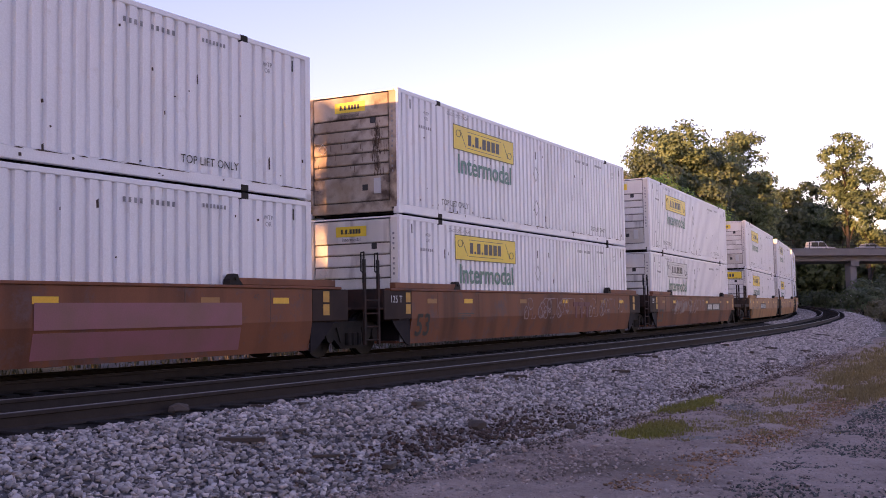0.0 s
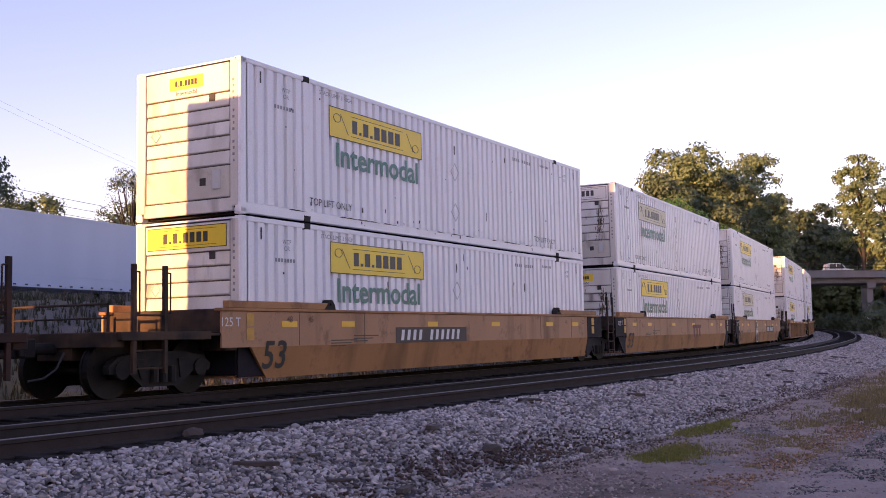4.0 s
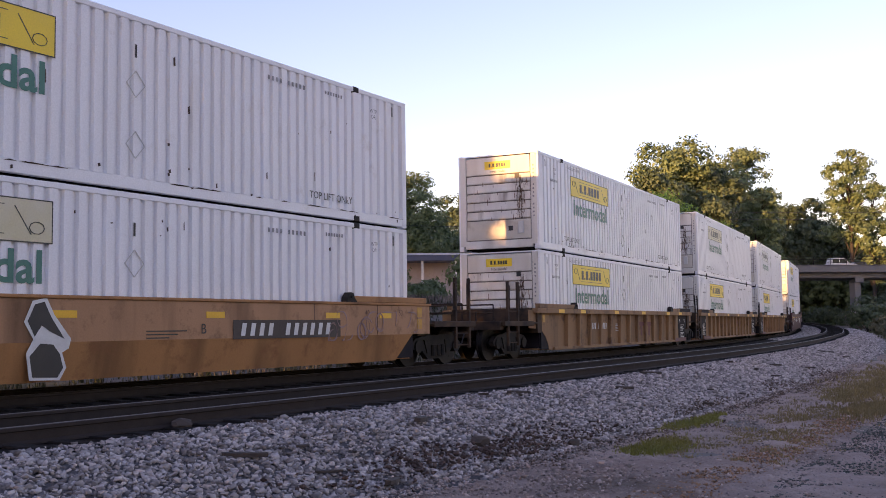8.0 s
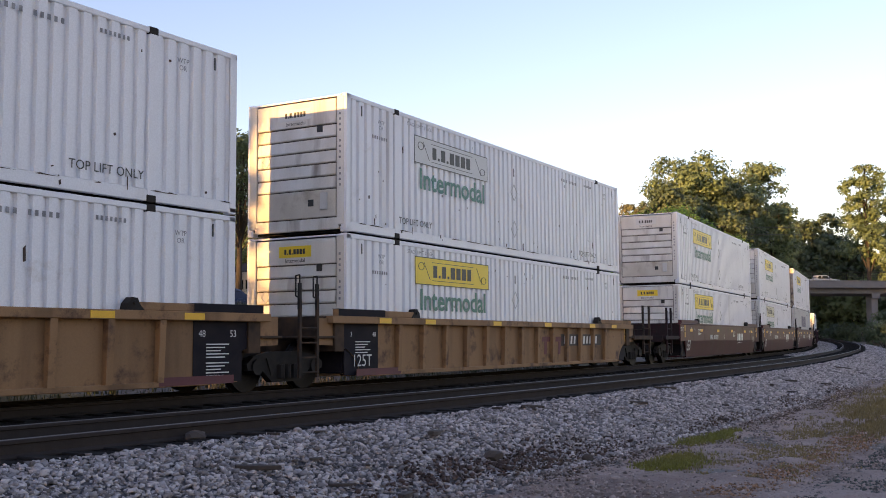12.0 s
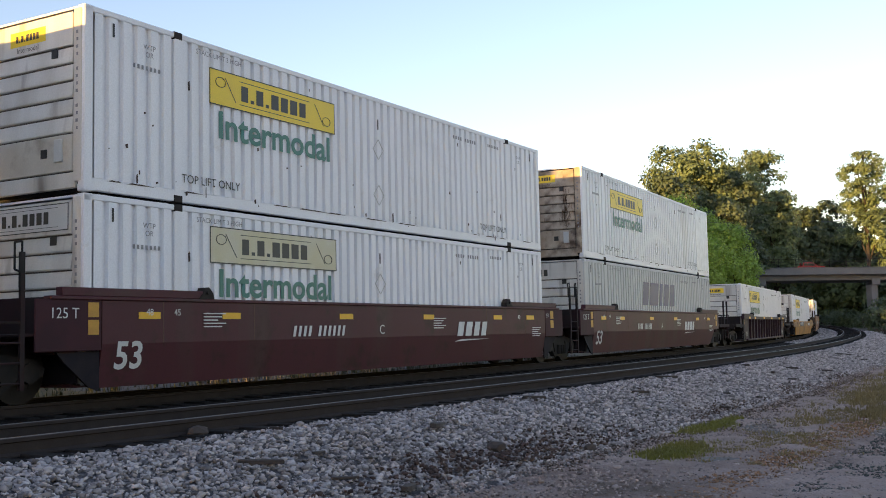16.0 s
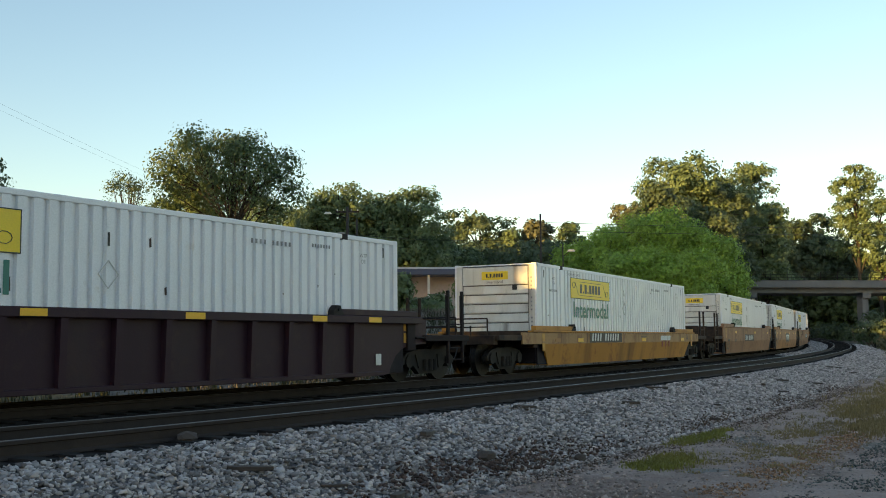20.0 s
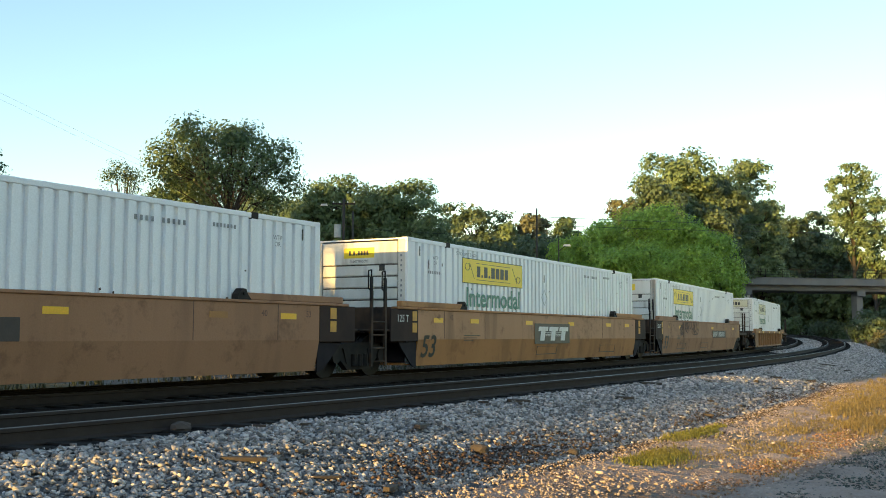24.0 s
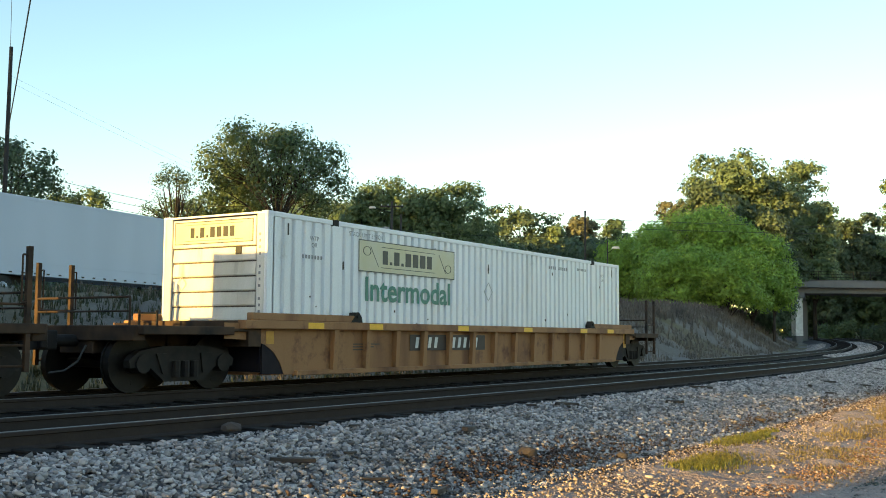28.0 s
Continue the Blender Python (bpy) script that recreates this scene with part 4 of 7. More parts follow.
    WM["handle_outline"] = bars([(-0.75, 0.75, -0.13, -0.11), (-0.75, -0.72, -0.11, 0.12), (0.72, 0.75, -0.11, 0.12), (-0.72, 0.72, 0.10, 0.108)], INK)
    WM["white_plate"] = bars([(-0.1, 0.1, -0.12, 0.12)], PAINT_W)
    WM["pink_patch"] = bars([(-2.2, 2.2, -0.2, 0.2)], PINK)
    for key, mat, seed, n, thick in (("scrawl_pale", SCRAWL_P, 3, 7, 0.013), ("scrawl_dark", FADED, 5, 12, 0.028)):
        r = random.Random(seed)
        bm = bmesh.new()
        for i in range(n):
            x, z, a, bend = -1.6 + 3.2 * i / n, r.uniform(-0.1, 0.1), r.uniform(0, 6.28), r.choice((-0.3, 0.3, 0.22))
            for k in range(30):
                nx, nz = x + 0.07 * math.cos(a), max(-0.28, min(0.30, z + 0.085 * math.sin(a)))
                u = Vector((nx - x, nz - z))
                if u.length > 0.01:
                    u = Vector((-u.y, u.x)).normalized() * thick * (0.7 + 0.5 * math.sin(k * 0.7))
                    add_slab(bm, [(x - u.x, z - u.y), (nx - u.x, nz - u.y), (nx + u.x, nz + u.y), (x + u.x, z + u.y)], 1, 0, 0.003)
                bend += r.uniform(-0.12, 0.12)
                x, z, a = nx, nz, a + max(-0.5, min(0.5, bend))
        WM[key] = mesh_of("scrawl", bm, mat)
    r = random.Random(12)
    bm = bmesh.new()
    for i in range(15):
        cx, cz, w, h = r.uniform(-1.7, 1.6), r.uniform(-0.14, 0.2), r.uniform(0.16, 0.5), r.uniform(0.07, 0.2)
        ring = [(cx + w * math.cos(k * 0.7) * r.uniform(0.6, 1.1), max(-0.24, min(0.36, cz + h * math.sin(k * 0.7) * r.uniform(0.6, 1.1)))) for k in range(9)]
        add_slab(bm, ring, 1, -0.0002 * i, 0.003)
    WM["smear"] = mesh_of("scrawl", bm, material("grey_overspray", (0.20, 0.165, 0.185), 0.6, second=(0.27, 0.16, 0.12), scale=2.5, amount=0.9, blotch=(0.20, 0.085, 0.05), blotch_scale=3.0, edge=(0.48, 0.56)))
    bm = bmesh.new()
    add_slab(bm, [(-0.30, -0.58), (-0.36, -0.2), (-0.24, 0.0), (-0.40, 0.25), (-0.26, 0.55), (-0.02, 0.60), (0.12, 0.35), (0.42, 0.0), (0.38, -0.14), (0.26, -0.2), (0.34, -0.42), (0.22, -0.6)], 1, 0.0, 0.003)
    WM["figure"] = mesh_of("scrawl", bm, PAINT_W)
    bm = bmesh.new()
    add_slab(bm, [(-0.25, -0.54), (-0.30, -0.24), (-0.12, -0.06), (0.1, -0.08), (0.22, -0.22), (0.28, -0.42), (0.18, -0.56)], 1, -0.004, 0.0)
    add_slab(bm, [(-0.22, 0.04), (-0.34, 0.26), (-0.22, 0.5), (-0.06, 0.54), (0.06, 0.32), (0.3, 0.0), (0.06, 0.1), (-0.1, 0.2)], 1, -0.004, 0.0)
    WM["figure_fill"] = mesh_of("scrawl", bm, BLACK)


car_meshes()
GROUP = "well cars of the train"


SPINNING = {-0.88: [], 0.88: []}


def bogie(car, x):
    b = part("bogie", WM["bolster"], None, car, "grimy black freight bogie", pose(x, 0, 0))
    for turn in (0, 180):
        part("side_frame", WM["side_frame"], None, b, m=pose(0, 0, 0, 0, 0, turn))
    for wx in (-0.88, 0.88):
        SPINNING[wx].append(part("wheelset", WM["wheelset"], None, b, m=pose(wx, 0, 0.462)))
    return b


def well_car(label, kind, colour, left, right, marks):
    """One platform. left and right: 'joint' to the next platform, or 'coupler'."""
    c = thing("well_car", label, "rail car", GROUP)
    SILL, FOLD = SILLS[colour]
    for turn in (0, 180):
        m = pose(0, 0, 0, 0, 0, turn)
        if kind == "smooth":
            part("side_sheet", smooth_side(colour, *((left, right) if not turn else (right, left))), None, c, m=m)
        else:
            s = part("side_sheet", WM["ribbed", colour], None, c, m=m)
            for i in range(13):
                part("side_post", WM["rib", colour], None, s, m=pose(-6.25 + i * 1.04, 0, 0))
            part("lower_chord", WM["lower_chord", colour], None, c, m=m)
            ends = (left, right) if not turn else (right, left)
            for end, mirror in zip(ends, (1, -1)):
                if colour == "dirty" and end == "joint":
                    mm = m @ Matrix.Diagonal((mirror, 1, 1, 1))
                    p = part("black_panel", WM["black_panel", colour], None, c, "black stencil panel", mm)
                    part("red_band", WM["red_band"], None, p, "dark red band")
                    part("painted_guide", WM["guide_paint", colour], None, c, "black-painted end guide", mm)
        part("top_chord", WM["top_chord" if kind == "smooth" else "rib_chord", colour], None, c, m=m)
        for mirror in (1, -1):
            mm = m @ Matrix.Diagonal((mirror, 1, 1, 1))
            part("end_guide", WM["guide", colour], None, c, m=mm)
            part("locking_bracket", WM["lock", colour], None, c, m=mm)
    part("well_floor", WM["well_floor", colour], None, c)
    if kind == "smooth":
        for x in (-6.6, -4.4, 4.4, 6.6):
            part("weld_seam", WM["seam", colour], None, c, m=pose(x, 0, 0))
    for kind_end, turn in ((right, 0), (left, 180)):
        m = pose(0, 0, 0, 0, 0, turn)
        part("end_platform", WM["bulkhead", colour], None, c, m=m)
        part("well_end", WM["well_end", colour], None, c, "grimy black end wall of the well", m)
        part("hand_post", WM["posts"], None, c, m=m)
        if kind == "ribbed" or kind_end == "coupler":
            for mirror in (1, -1):
                part("wheel_guard", WM["arch_plate"], None, c, "grimy black wheel guard", m @ Matrix.Diagonal((1, mirror, 1, 1)))
        if kind_end == "joint":
            for mirror in (1, -1):
                mm = m @ Matrix.Diagonal((1, mirror, 1, 1))
                if kind == "smooth":
                    part("end_plate", WM["end_plate", colour], None, c, "grimy black end plate", mm)
                    part("gusset", WM["gusset"], None, c, "grimy black gusset", mm)
                if turn:
                    lad = part("ladder", WM["ladder", colour], None, c, m=mm)
                    for gx in (0, 0.55):
                        part("grab_iron", WM["grab", colour], None, lad, m=pose(gx, 0, 0))
        if kind_end == "coupler":
            part("end_deck", WM["deck", colour], None, c, m=m)
            plain = turn and colour in ("plum", "yellow", "tan_low")
            part("handrail", WM["rails", colour], None, c, m=m @ Matrix.Diagonal((1, -1 if turn and not plain else 1, 1, 1)))
            part("coupler", WM["coupler"], None, c, m=m)
            part("brake_hose", WM["hose"], None, c, m=m)
    if left == "coupler":
        bogie(c, -9.75)
    else:
        bogie(c, -9.7)
    if right == "coupler":
        bogie(c, 9.75)
    face = -1.478 if kind == "smooth" else -1.369
    side = -1.508
    for x in (-6.9, -5.0, -1.6, 1.6, 5.0, 6.9):
        worn = colour in ("dirty_high", "rust", "yellow") and x in (-6.9, -1.6, 5.0)
        part("reflector", WM["reflector_dull" if worn else "reflector"], None, c, "faded orange strip" if worn else "yellow reflective strip", pose(x, face if kind == "smooth" else side, (SILL - 0.28 if kind == "smooth" else SILL - 0.08)))
    for x in (-8.02, 8.3):
        for z in (SILL - 0.2, SILL - 0.46) if x > 0 or kind == "smooth" else (SILL - 0.3,):
            part("reflector", WM["end_reflector"], None, c, "yellow reflective plate", pose(x, face - 0.002, z))
    for mark in marks:
        what, x, z = mark[:3]
        if z < 0.6:
            z = LOWEST + (z - 0.15) * (FOLD - LOWEST) / 0.45
        elif kind == "smooth" and z < 0.88:
            z = FOLD + 0.02 + (z - 0.6) * 0.65
        else:
            z = FOLD + (z - 0.6) * (SILL - FOLD) / 0.52
        src = words(mark[3], mark[4], mark[5], 0.012 if mark[4] > 0.3 else 0.0) if what == "words" else WM[what]
        y = face - (0.010 if kind == "ribbed" else 0.006)
        tilt = 0
        if kind == "smooth" and z < FOLD:
            y = -1.47 + (FOLD - z) * 0.11 / (FOLD - LOWEST) - 0.008
            tilt = math.degrees(math.atan2(0.11, FOLD - LOWEST))
        ob = part("lettering" if what == "words" else "marking", src, None, c, "painted lettering" if what == "words" else "", pose(x, y, z, tilt))
        if what == "figure":
            part("scrawl", WM["figure_fill"], None, ob)
        if what in ("plate", "emblem"):
            part("marking", WM["plate_bars" if what == "plate" else "emblem_shape"], None, ob, m=pose(0, -0.004, 0))
    return c


# ---- the train ----
# metres that the train has moved, by seconds
DIST_T = np.array([0, 8, 11, 12.5, 14.5, 17, 20, 21, 25, 28.0])
DIST = np.array([0, 97.73, 134.67, 153.1, 177.8, 209.1, 246.9, 259.5, 309.3, 346.2])


def gone(t):
    d = np.gradient(DIST, DIST_T)
    i = int(np.clip(np.searchsorted(DIST_T, t, side="right") - 1, 0, len(DIST_T) - 2))
    h = DIST_T[i + 1] - DIST_T[i]
    u = (t - DIST_T[i]) / h
    return ((2 * u**3 - 3 * u**2 + 1) * DIST[i] + (u**3 - 2 * u**2 + u) * h * d[i] + (-2 * u**3 + 3 * u**2) * DIST[i + 1] + (u**3 - u**2) * h * d[i + 1])


W53 = ("words", -7.3, 0.46, "53", 0.52, INK)
W53W = ("words", -7.3, 0.46, "53", 0.43, PAINT_W)
T125 = ("words", -8.55, 0.93, "125 T", 0.16, PAINT_W)
MAROON_MARKS = [W53W, T125, ("number_bars", -3.3, 0.80), ("slant_name", 3.7, 0.80), ("fine_print", -5.7, 0.95), ("fine_print", 7.0, 0.82), ("fine_print", 1.8, 0.9),
                ("words", -6.9, 0.95, "48", 0.11, PAINT_W), ("words", -6.3, 0.95, "45", 0.11, PAINT_W), ("words", 6.2, 0.92, "40", 0.11, PAINT_W), ("words", 8.0, 0.95, "53", 0.11, PAINT_W)]
RIB_MARKS = [("words", -7.6, 0.40, "125T", 0.25, PAINT_W), ("words", -8.0, 0.83, "3", 0.1, PAINT_W), ("words", -7.15, 0.83, "48", 0.1, PAINT_W), ("fine_print", -7.85, 0.72), ("stencil_red", 2.2, 0.6), ("words", 7.95, 0.83, "53", 0.12, PAINT_W), ("words", 7.2, 0.83, "48", 0.12, PAINT_W), ("fine_print", 7.3, 0.7), ("fine_print", 7.3, 0.45)]
# kind, colour, left end, right end, marks, spacing to the next, label
DIM = [("words", -6.9, 0.97, "48", 0.12, FADED), ("words", -6.25, 0.97, "45", 0.12, FADED), ("words", 6.2, 0.95, "40", 0.12, FADED), ("words", 7.5, 0.95, "53", 0.12, FADED), ("fine_print_dark", -5.6, 0.72)]
UNITS = [
    ("smooth", "rust", "coupler", "joint", [W53], 19.4, "rust-brown smooth-sided well car with black stencil"),
    ("smooth", "rust", "joint", "joint", [W53], 19.4, "rust-brown smooth-sided well car with black stencil"),
    ("smooth", "rust", "joint", "coupler", [W53], 23.6, "rust-brown smooth-sided well car with black stencil"),
    ("smooth", "rust", "coupler", "joint", [("pink_patch", 3.6, 0.82), ("pink_patch", 3.6, 0.38)], 19.4, "rust-orange smooth-sided well car with pink overspray"),
    ("smooth", "rust", "joint", "joint", [W53, T125, ("stencil_red", 3.0, 0.78), ("scrawl_pale", 0.2, 0.86), ("scrawl_pale", 1.6, 0.86), ("scrawl_pale", 5.4, 0.86)], 19.4, "rust-brown smooth-sided well car with faded stencils"),
    ("smooth", "rust", "joint", "coupler", [W53, T125, ("plate", 3.2, 0.83), ("smear", -3.2, 0.85), ("scrawl_pale", -3.4, 0.86), ("scrawl_pale", -0.6, 0.86)], 23.6, "rust-brown well car with pale scrawled paint"),
    ("smooth", "tan", "coupler", "joint", [W53, T125, ("plate", -1.6, 0.83), ("fine_print_dark", -4.8, 0.85)], 19.4, "faded yellow smooth-sided well car, paint worn"),
    ("smooth", "tan", "joint", "joint", [W53, T125, ("words", -0.4, 0.82, "C", 0.22, INK), ("stencil_red", 2.2, 0.8), ("fine_print_dark", -4.6, 0.85)], 19.4, "faded yellow smooth-sided well car with dark stencils"),
    ("smooth", "tan", "joint", "coupler", [W53, T125, ("plate", 3.64, 0.80), ("words", 1.3, 0.82, "B", 0.18, INK), ("figure", -1.9, 0.64), ("scrawl_pale", 6.6, 0.86), ("fine_print_dark", 0.0, 0.8)], 23.6, "faded yellow well car with black and white scrawl"),
    ("ribbed", "dirty", "coupler", "joint", RIB_MARKS[4:] + [("number_bars", -4.0, 0.7), ("fine_print", -1.4, 0.75)], 19.4, "grimy tan rib-sided well car"),
    ("ribbed", "dirty", "joint", "joint", RIB_MARKS, 19.4, "tan rib-sided well car with black corner panel"),
    ("ribbed", "dirty", "joint", "coupler", RIB_MARKS[:5] + [("plate", 4.4, 0.72)], 23.6, "tan rib-sided well car beside a coupler"),
    ("smooth", "maroon", "coupler", "joint", MAROON_MARKS + [("words", -0.33, 0.8, "B", 0.2, PAINT_W)], 19.4, "maroon smooth-sided well car with white markings"),
    ("smooth", "maroon", "joint", "joint", MAROON_MARKS + [("words", -0.33, 0.8, "C", 0.2, PAINT_W)], 19.4, "maroon smooth-sided well car with white markings"),
    ("smooth", "maroon", "joint", "coupler", MAROON_MARKS + [("words", -0.33, 0.8, "A", 0.2, PAINT_W)], 23.7, "maroon smooth-sided well car with white markings"),
    ("ribbed", "plum", "coupler", "coupler", [("white_plate", -7.3, 0.42), ("white_plate", 7.2, 0.42), ("fine_print_dark", -3.0, 0.8)], 23.55, "dark plum rib-sided single well car"),
    ("smooth", "yellow", "coupler", "coupler", [("plate", -2.6, 0.86), ("stencil_top", 4.4, 0.635), ("stencil_legs", 4.4, 0.635), ("fine_print_dark", 1.2, 0.98), ("words", 7.6, 0.86, "53", 0.2, INK)], 23.76, "bright yellow smooth-sided single well car"),
    ("smooth", "dirty_high", "coupler", "joint", [W53, ("plate", -0.6, 0.83)], 19.4, "grimy tan well car with brown streaks"),
    ("smooth", "tan_high", "joint", "joint", [W53, T125, ("emblem", 0.1, 0.80), ("handle_outline", -0.2, 0.36), ("handle_outline", 5.0, 0.36)], 19.4, "faded yellow well car with black and white emblem"),
    ("smooth", "dirty_high", "joint", "coupler", [W53, T125, ("plate", 3.2, 0.83), ("scrawl_dark", -3.4, 0.9), ("words", 1.35, 0.83, "A", 0.2, FADED), ("handle_outline", 0.0, 0.36), ("handle_outline", -4.6, 0.36)], 23.6, "grimy tan smooth-sided well car"),
    ("ribbed", "tan_low", "coupler", "coupler", [("fine_print_dark", -5.6, 0.6), ("plate", -2.0, 0.62)], 23.6, "tan rib-sided single well car, last of the train"),
]
# lower and upper box of each platform: logo, end panel size, end panel colour; None: no box
LOADS = [
    (("yellow", "small", "yellow"), ("yellow", "small", "yellow")),
    (("yellow", "small", "yellow"), ("yellow", "small", "yellow")),
    (("yellow", "small", "yellow"), ("yellow", "small", "yellow")),
    (("yellow", "small", "yellow"), ("yellow", "small", "yellow")),
    (("yellow", "small", "yellow"), ("yellow", "small", "yellow")),
    (("bleached", "small", "bleached"), ("yellow", "small", "yellow")),
    (("yellow", "large", "yellow"), ("yellow", "small", "yellow")),
    (("yellow", "small", "yellow"), ("pale", "large", "bleached")),
    (("pale", "large", "bleached"), ("yellow", "small", "yellow")),
    (("yellow", "small", "yellow"), ("yellow", "small", "yellow")),
    (("yellow", "small", "pale"), ("pale", "small", "pale")),
    (("yellow", "small", "yellow"), ("bleached", "small", "bleached")),
    (("yellow", "small", "yellow"), ("yellow", "small", "bleached")),
    (("pale", "large", "bleached"), ("yellow", "small", "yellow")),
    ("plain", ("yellow", "small", "yellow")),
    (("yellow", "small", "yellow"), None),
    (("yellow", "small", "yellow"), None),
    (("yellow", "small", "yellow"), None),
    (("yellow", "small", "yellow"), None),
    (("yellow", "small", "yellow"), None),
    (("pale", "large", "pale"), None),
]
WELL = 0.25
MOVING = []      # thing, its middle along the line at the start, its height


def make_train():
    s = 0.28 + HL - 19.4 * 2 - 23.6
    for n, (unit, load) in enumerate(zip(UNITS, LOADS)):
        kind, colour, left, right, marks, gap, label = unit
        if kind == "smooth" and colour not in ("maroon", "yellow"):
            marks = marks + DIM
        MOVING.append((well_car(label, kind, colour, left, right, marks), s, 0.0))
        for level, spec in enumerate(load):
            if spec is None:
                continue
            where = "stacked on another container" if level else "sitting in a well car"
            if spec == "plain":
                c = container("grey-white ribbed container with navy name shape, " + where, tone="grey", kind="plain")
            else:
                logo, end, end_logo = spec
                c = container("white ribbed container with %s name panel, %s" % (logo, where), logo=logo, end=end, end_logo=end_logo, extra=bool(level), new_panel=level == 1 and load[0] == "plain", end_state="rusty" if level and n in (4, 14) else "clean", lift=-0.02 if level else 0.11)
            MOVING.append((c, s, WELL + level * (HIG + 0.03)))
        s += gap


make_train()


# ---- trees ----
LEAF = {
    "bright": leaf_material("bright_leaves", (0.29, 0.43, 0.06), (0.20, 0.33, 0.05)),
    # mid and dark are lifted in colour to stand in for distance haze
    "mid": leaf_material("hazy_green_leaves", (0.145, 0.195, 0.075), (0.095, 0.14, 0.058)),
    # dark: shade put into the leaf colour of trees out of the sun
    "dark": leaf_material("dark_shaded_leaves", (0.082, 0.12, 0.062), (0.10, 0.14, 0.07)),
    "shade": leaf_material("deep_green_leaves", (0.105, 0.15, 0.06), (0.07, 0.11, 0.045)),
    # gold: evening sunlight put into the leaf colour of lit crowns
    "gold": leaf_material("sunlit_yellow_green_leaves", (0.175, 0.235, 0.10), (0.11, 0.16, 0.07)),
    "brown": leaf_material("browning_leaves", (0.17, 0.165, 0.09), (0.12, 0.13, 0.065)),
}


def tree(label, x, y, top, wide, leaf, seed, base=None, lobes=9, leaves=5000, size=0.45, trunk=True, squash=1.0, low=0.25, gaps=0.0, name="tree", airy=False):
    """A tapered trunk with limbs, and a crown of many small leaves in uneven lobes. top: height of the crown's top in the world; wide: its width."""
    rng = np.random.default_rng(seed)
    z0 = ground_at(x, y) - 0.1 if base is None else base
    H = top - z0
    cs = wide * 0.028 + 0.16
    t = thing(name, label, "tree" if name == "tree" else "bush", m=pose(x, y, z0))
    c_lo = H * low
    H -= 0.8 * cs + size * 0.2
    cz, ch = (H + c_lo) / 2, (H - c_lo) / 2
    cen = []
    for i in range(lobes):
        a = i * 2.4 + rng.uniform(-0.4, 0.4)
        u = (i + 0.5) / lobes
        zz = c_lo + (H - c_lo) * (0.2 + 0.68 * u)
        rr = wide / 2 * 0.62 * math.sqrt(max(0.05, 1 - ((zz - cz) / ch) ** 2)) * rng.uniform(0.6, 1.1)
        cen.append((math.cos(a) * rr, math.sin(a) * rr, zz, wide * rng.uniform(0.2, 0.3)))
    cen.append((0, 0, H - wide * 0.2, wide * 0.2))
    if airy:
        # many small tufts on fanning limbs under a broad, flat-topped outline, with sky between them
        cen = []
        for i in range(lobes):
            u = (i + 0.5) / lobes
            a = i * 2.4 + rng.uniform(-0.3, 0.3)
            zz = c_lo + (H - c_lo) * (0.22 + 0.72 * u ** 0.8) - wide * 0.04
            rr = wide * 0.46 * math.sin(math.pi * (0.26 + 0.5 * u)) * math.sqrt(rng.uniform(0.02, 1.0))
            if i >= lobes - 4:
                rr = wide * 0.05 * (i - lobes + 4)
            cen.append((math.cos(a) * rr, math.sin(a) * rr, zz + rng.uniform(-0.3, 0.3), wide * rng.uniform(0.065, 0.125)))
    if trunk:
        bm = bmesh.new()
        r0 = 0.035 * H ** 0.9 * 0.5 + 0.08
        add_rod(bm, (0, 0, -0.3), (0, 0, c_lo + ch * 0.5), r0, r0 * 0.6, seg=9)
        add_rod(bm, (0, 0, c_lo + ch * 0.5), (0.2, 0.1, H * 0.88), r0 * 0.6, r0 * 0.15, seg=7)
        for cx, cy, z, r in cen:
            st = Vector((0, 0, c_lo * rng.uniform(0.72, 1.1))) if airy else Vector((0, 0, max(c_lo * 0.8, z - 1.1 * math.hypot(cx, cy) - 0.5)))
            mid = st.lerp(Vector((cx, cy, z)), 0.5) + Vector((0, 0, 0.06 * H))
            add_rod(bm, st, mid, r0 * (0.24 if airy else 0.38), r0 * (0.16 if airy else 0.24), seg=6)
            add_rod(bm, mid, (cx, cy, z + r * 0.3), r0 * 0.24, r0 * 0.06, seg=5)
            for k in range(3):
                q = Vector((cx, cy, z)) + Vector(rng.normal(0, r * 0.6, 3))
                add_rod(bm, mid, q, r0 * 0.12, r0 * 0.04, seg=4)
        part("trunk", mesh_of("trunk", bm, BARK, True), None, t)
    cen = np.array(cen)
    # small clumps on the lobes, leaves on the clumps
    nc = max(40, leaves // 22)
    w = cen[:, 3] ** 2
    pick = rng.choice(len(cen), nc, p=w / w.sum())
    d = rng.normal(0, 1, (nc, 3))
    d /= np.linalg.norm(d, axis=1)[:, None]
    d[:, 2] = np.where(d[:, 2] < -0.5, -d[:, 2], d[:, 2])
    rad = cen[pick, 3] * rng.uniform(0.45, 1.0, nc) ** 0.6
    clump = cen[pick, :3] + d * rad[:, None] * (1, 1, squash)
    if gaps:
        keep = np.array([noise.noise(Vector(c) * (2.2 / wide * 3) + Vector((seed, 0, 0))) > gaps - 0.35 for c in clump])
        clump, d = clump[keep], d[keep]
        nc = len(clump)
    ci = rng.integers(0, nc, leaves)
    p = clump[ci] + np.clip(rng.normal(0, cs, (leaves, 3)), -1.6 * cs, 1.6 * cs) * (1, 1, 0.7)
    nrm = d[ci] * 0.55 + (p - clump[ci]) / cs * 0.42 + rng.normal(0, 0.3, (leaves, 3)) + (0, 0, 0.15)
    nrm /= np.linalg.norm(nrm, axis=1)[:, None]
    a = np.cross(nrm, rng.normal(0, 1, (leaves, 3)))
    a /= np.linalg.norm(a, axis=1)[:, None]
    b = np.cross(nrm, a)
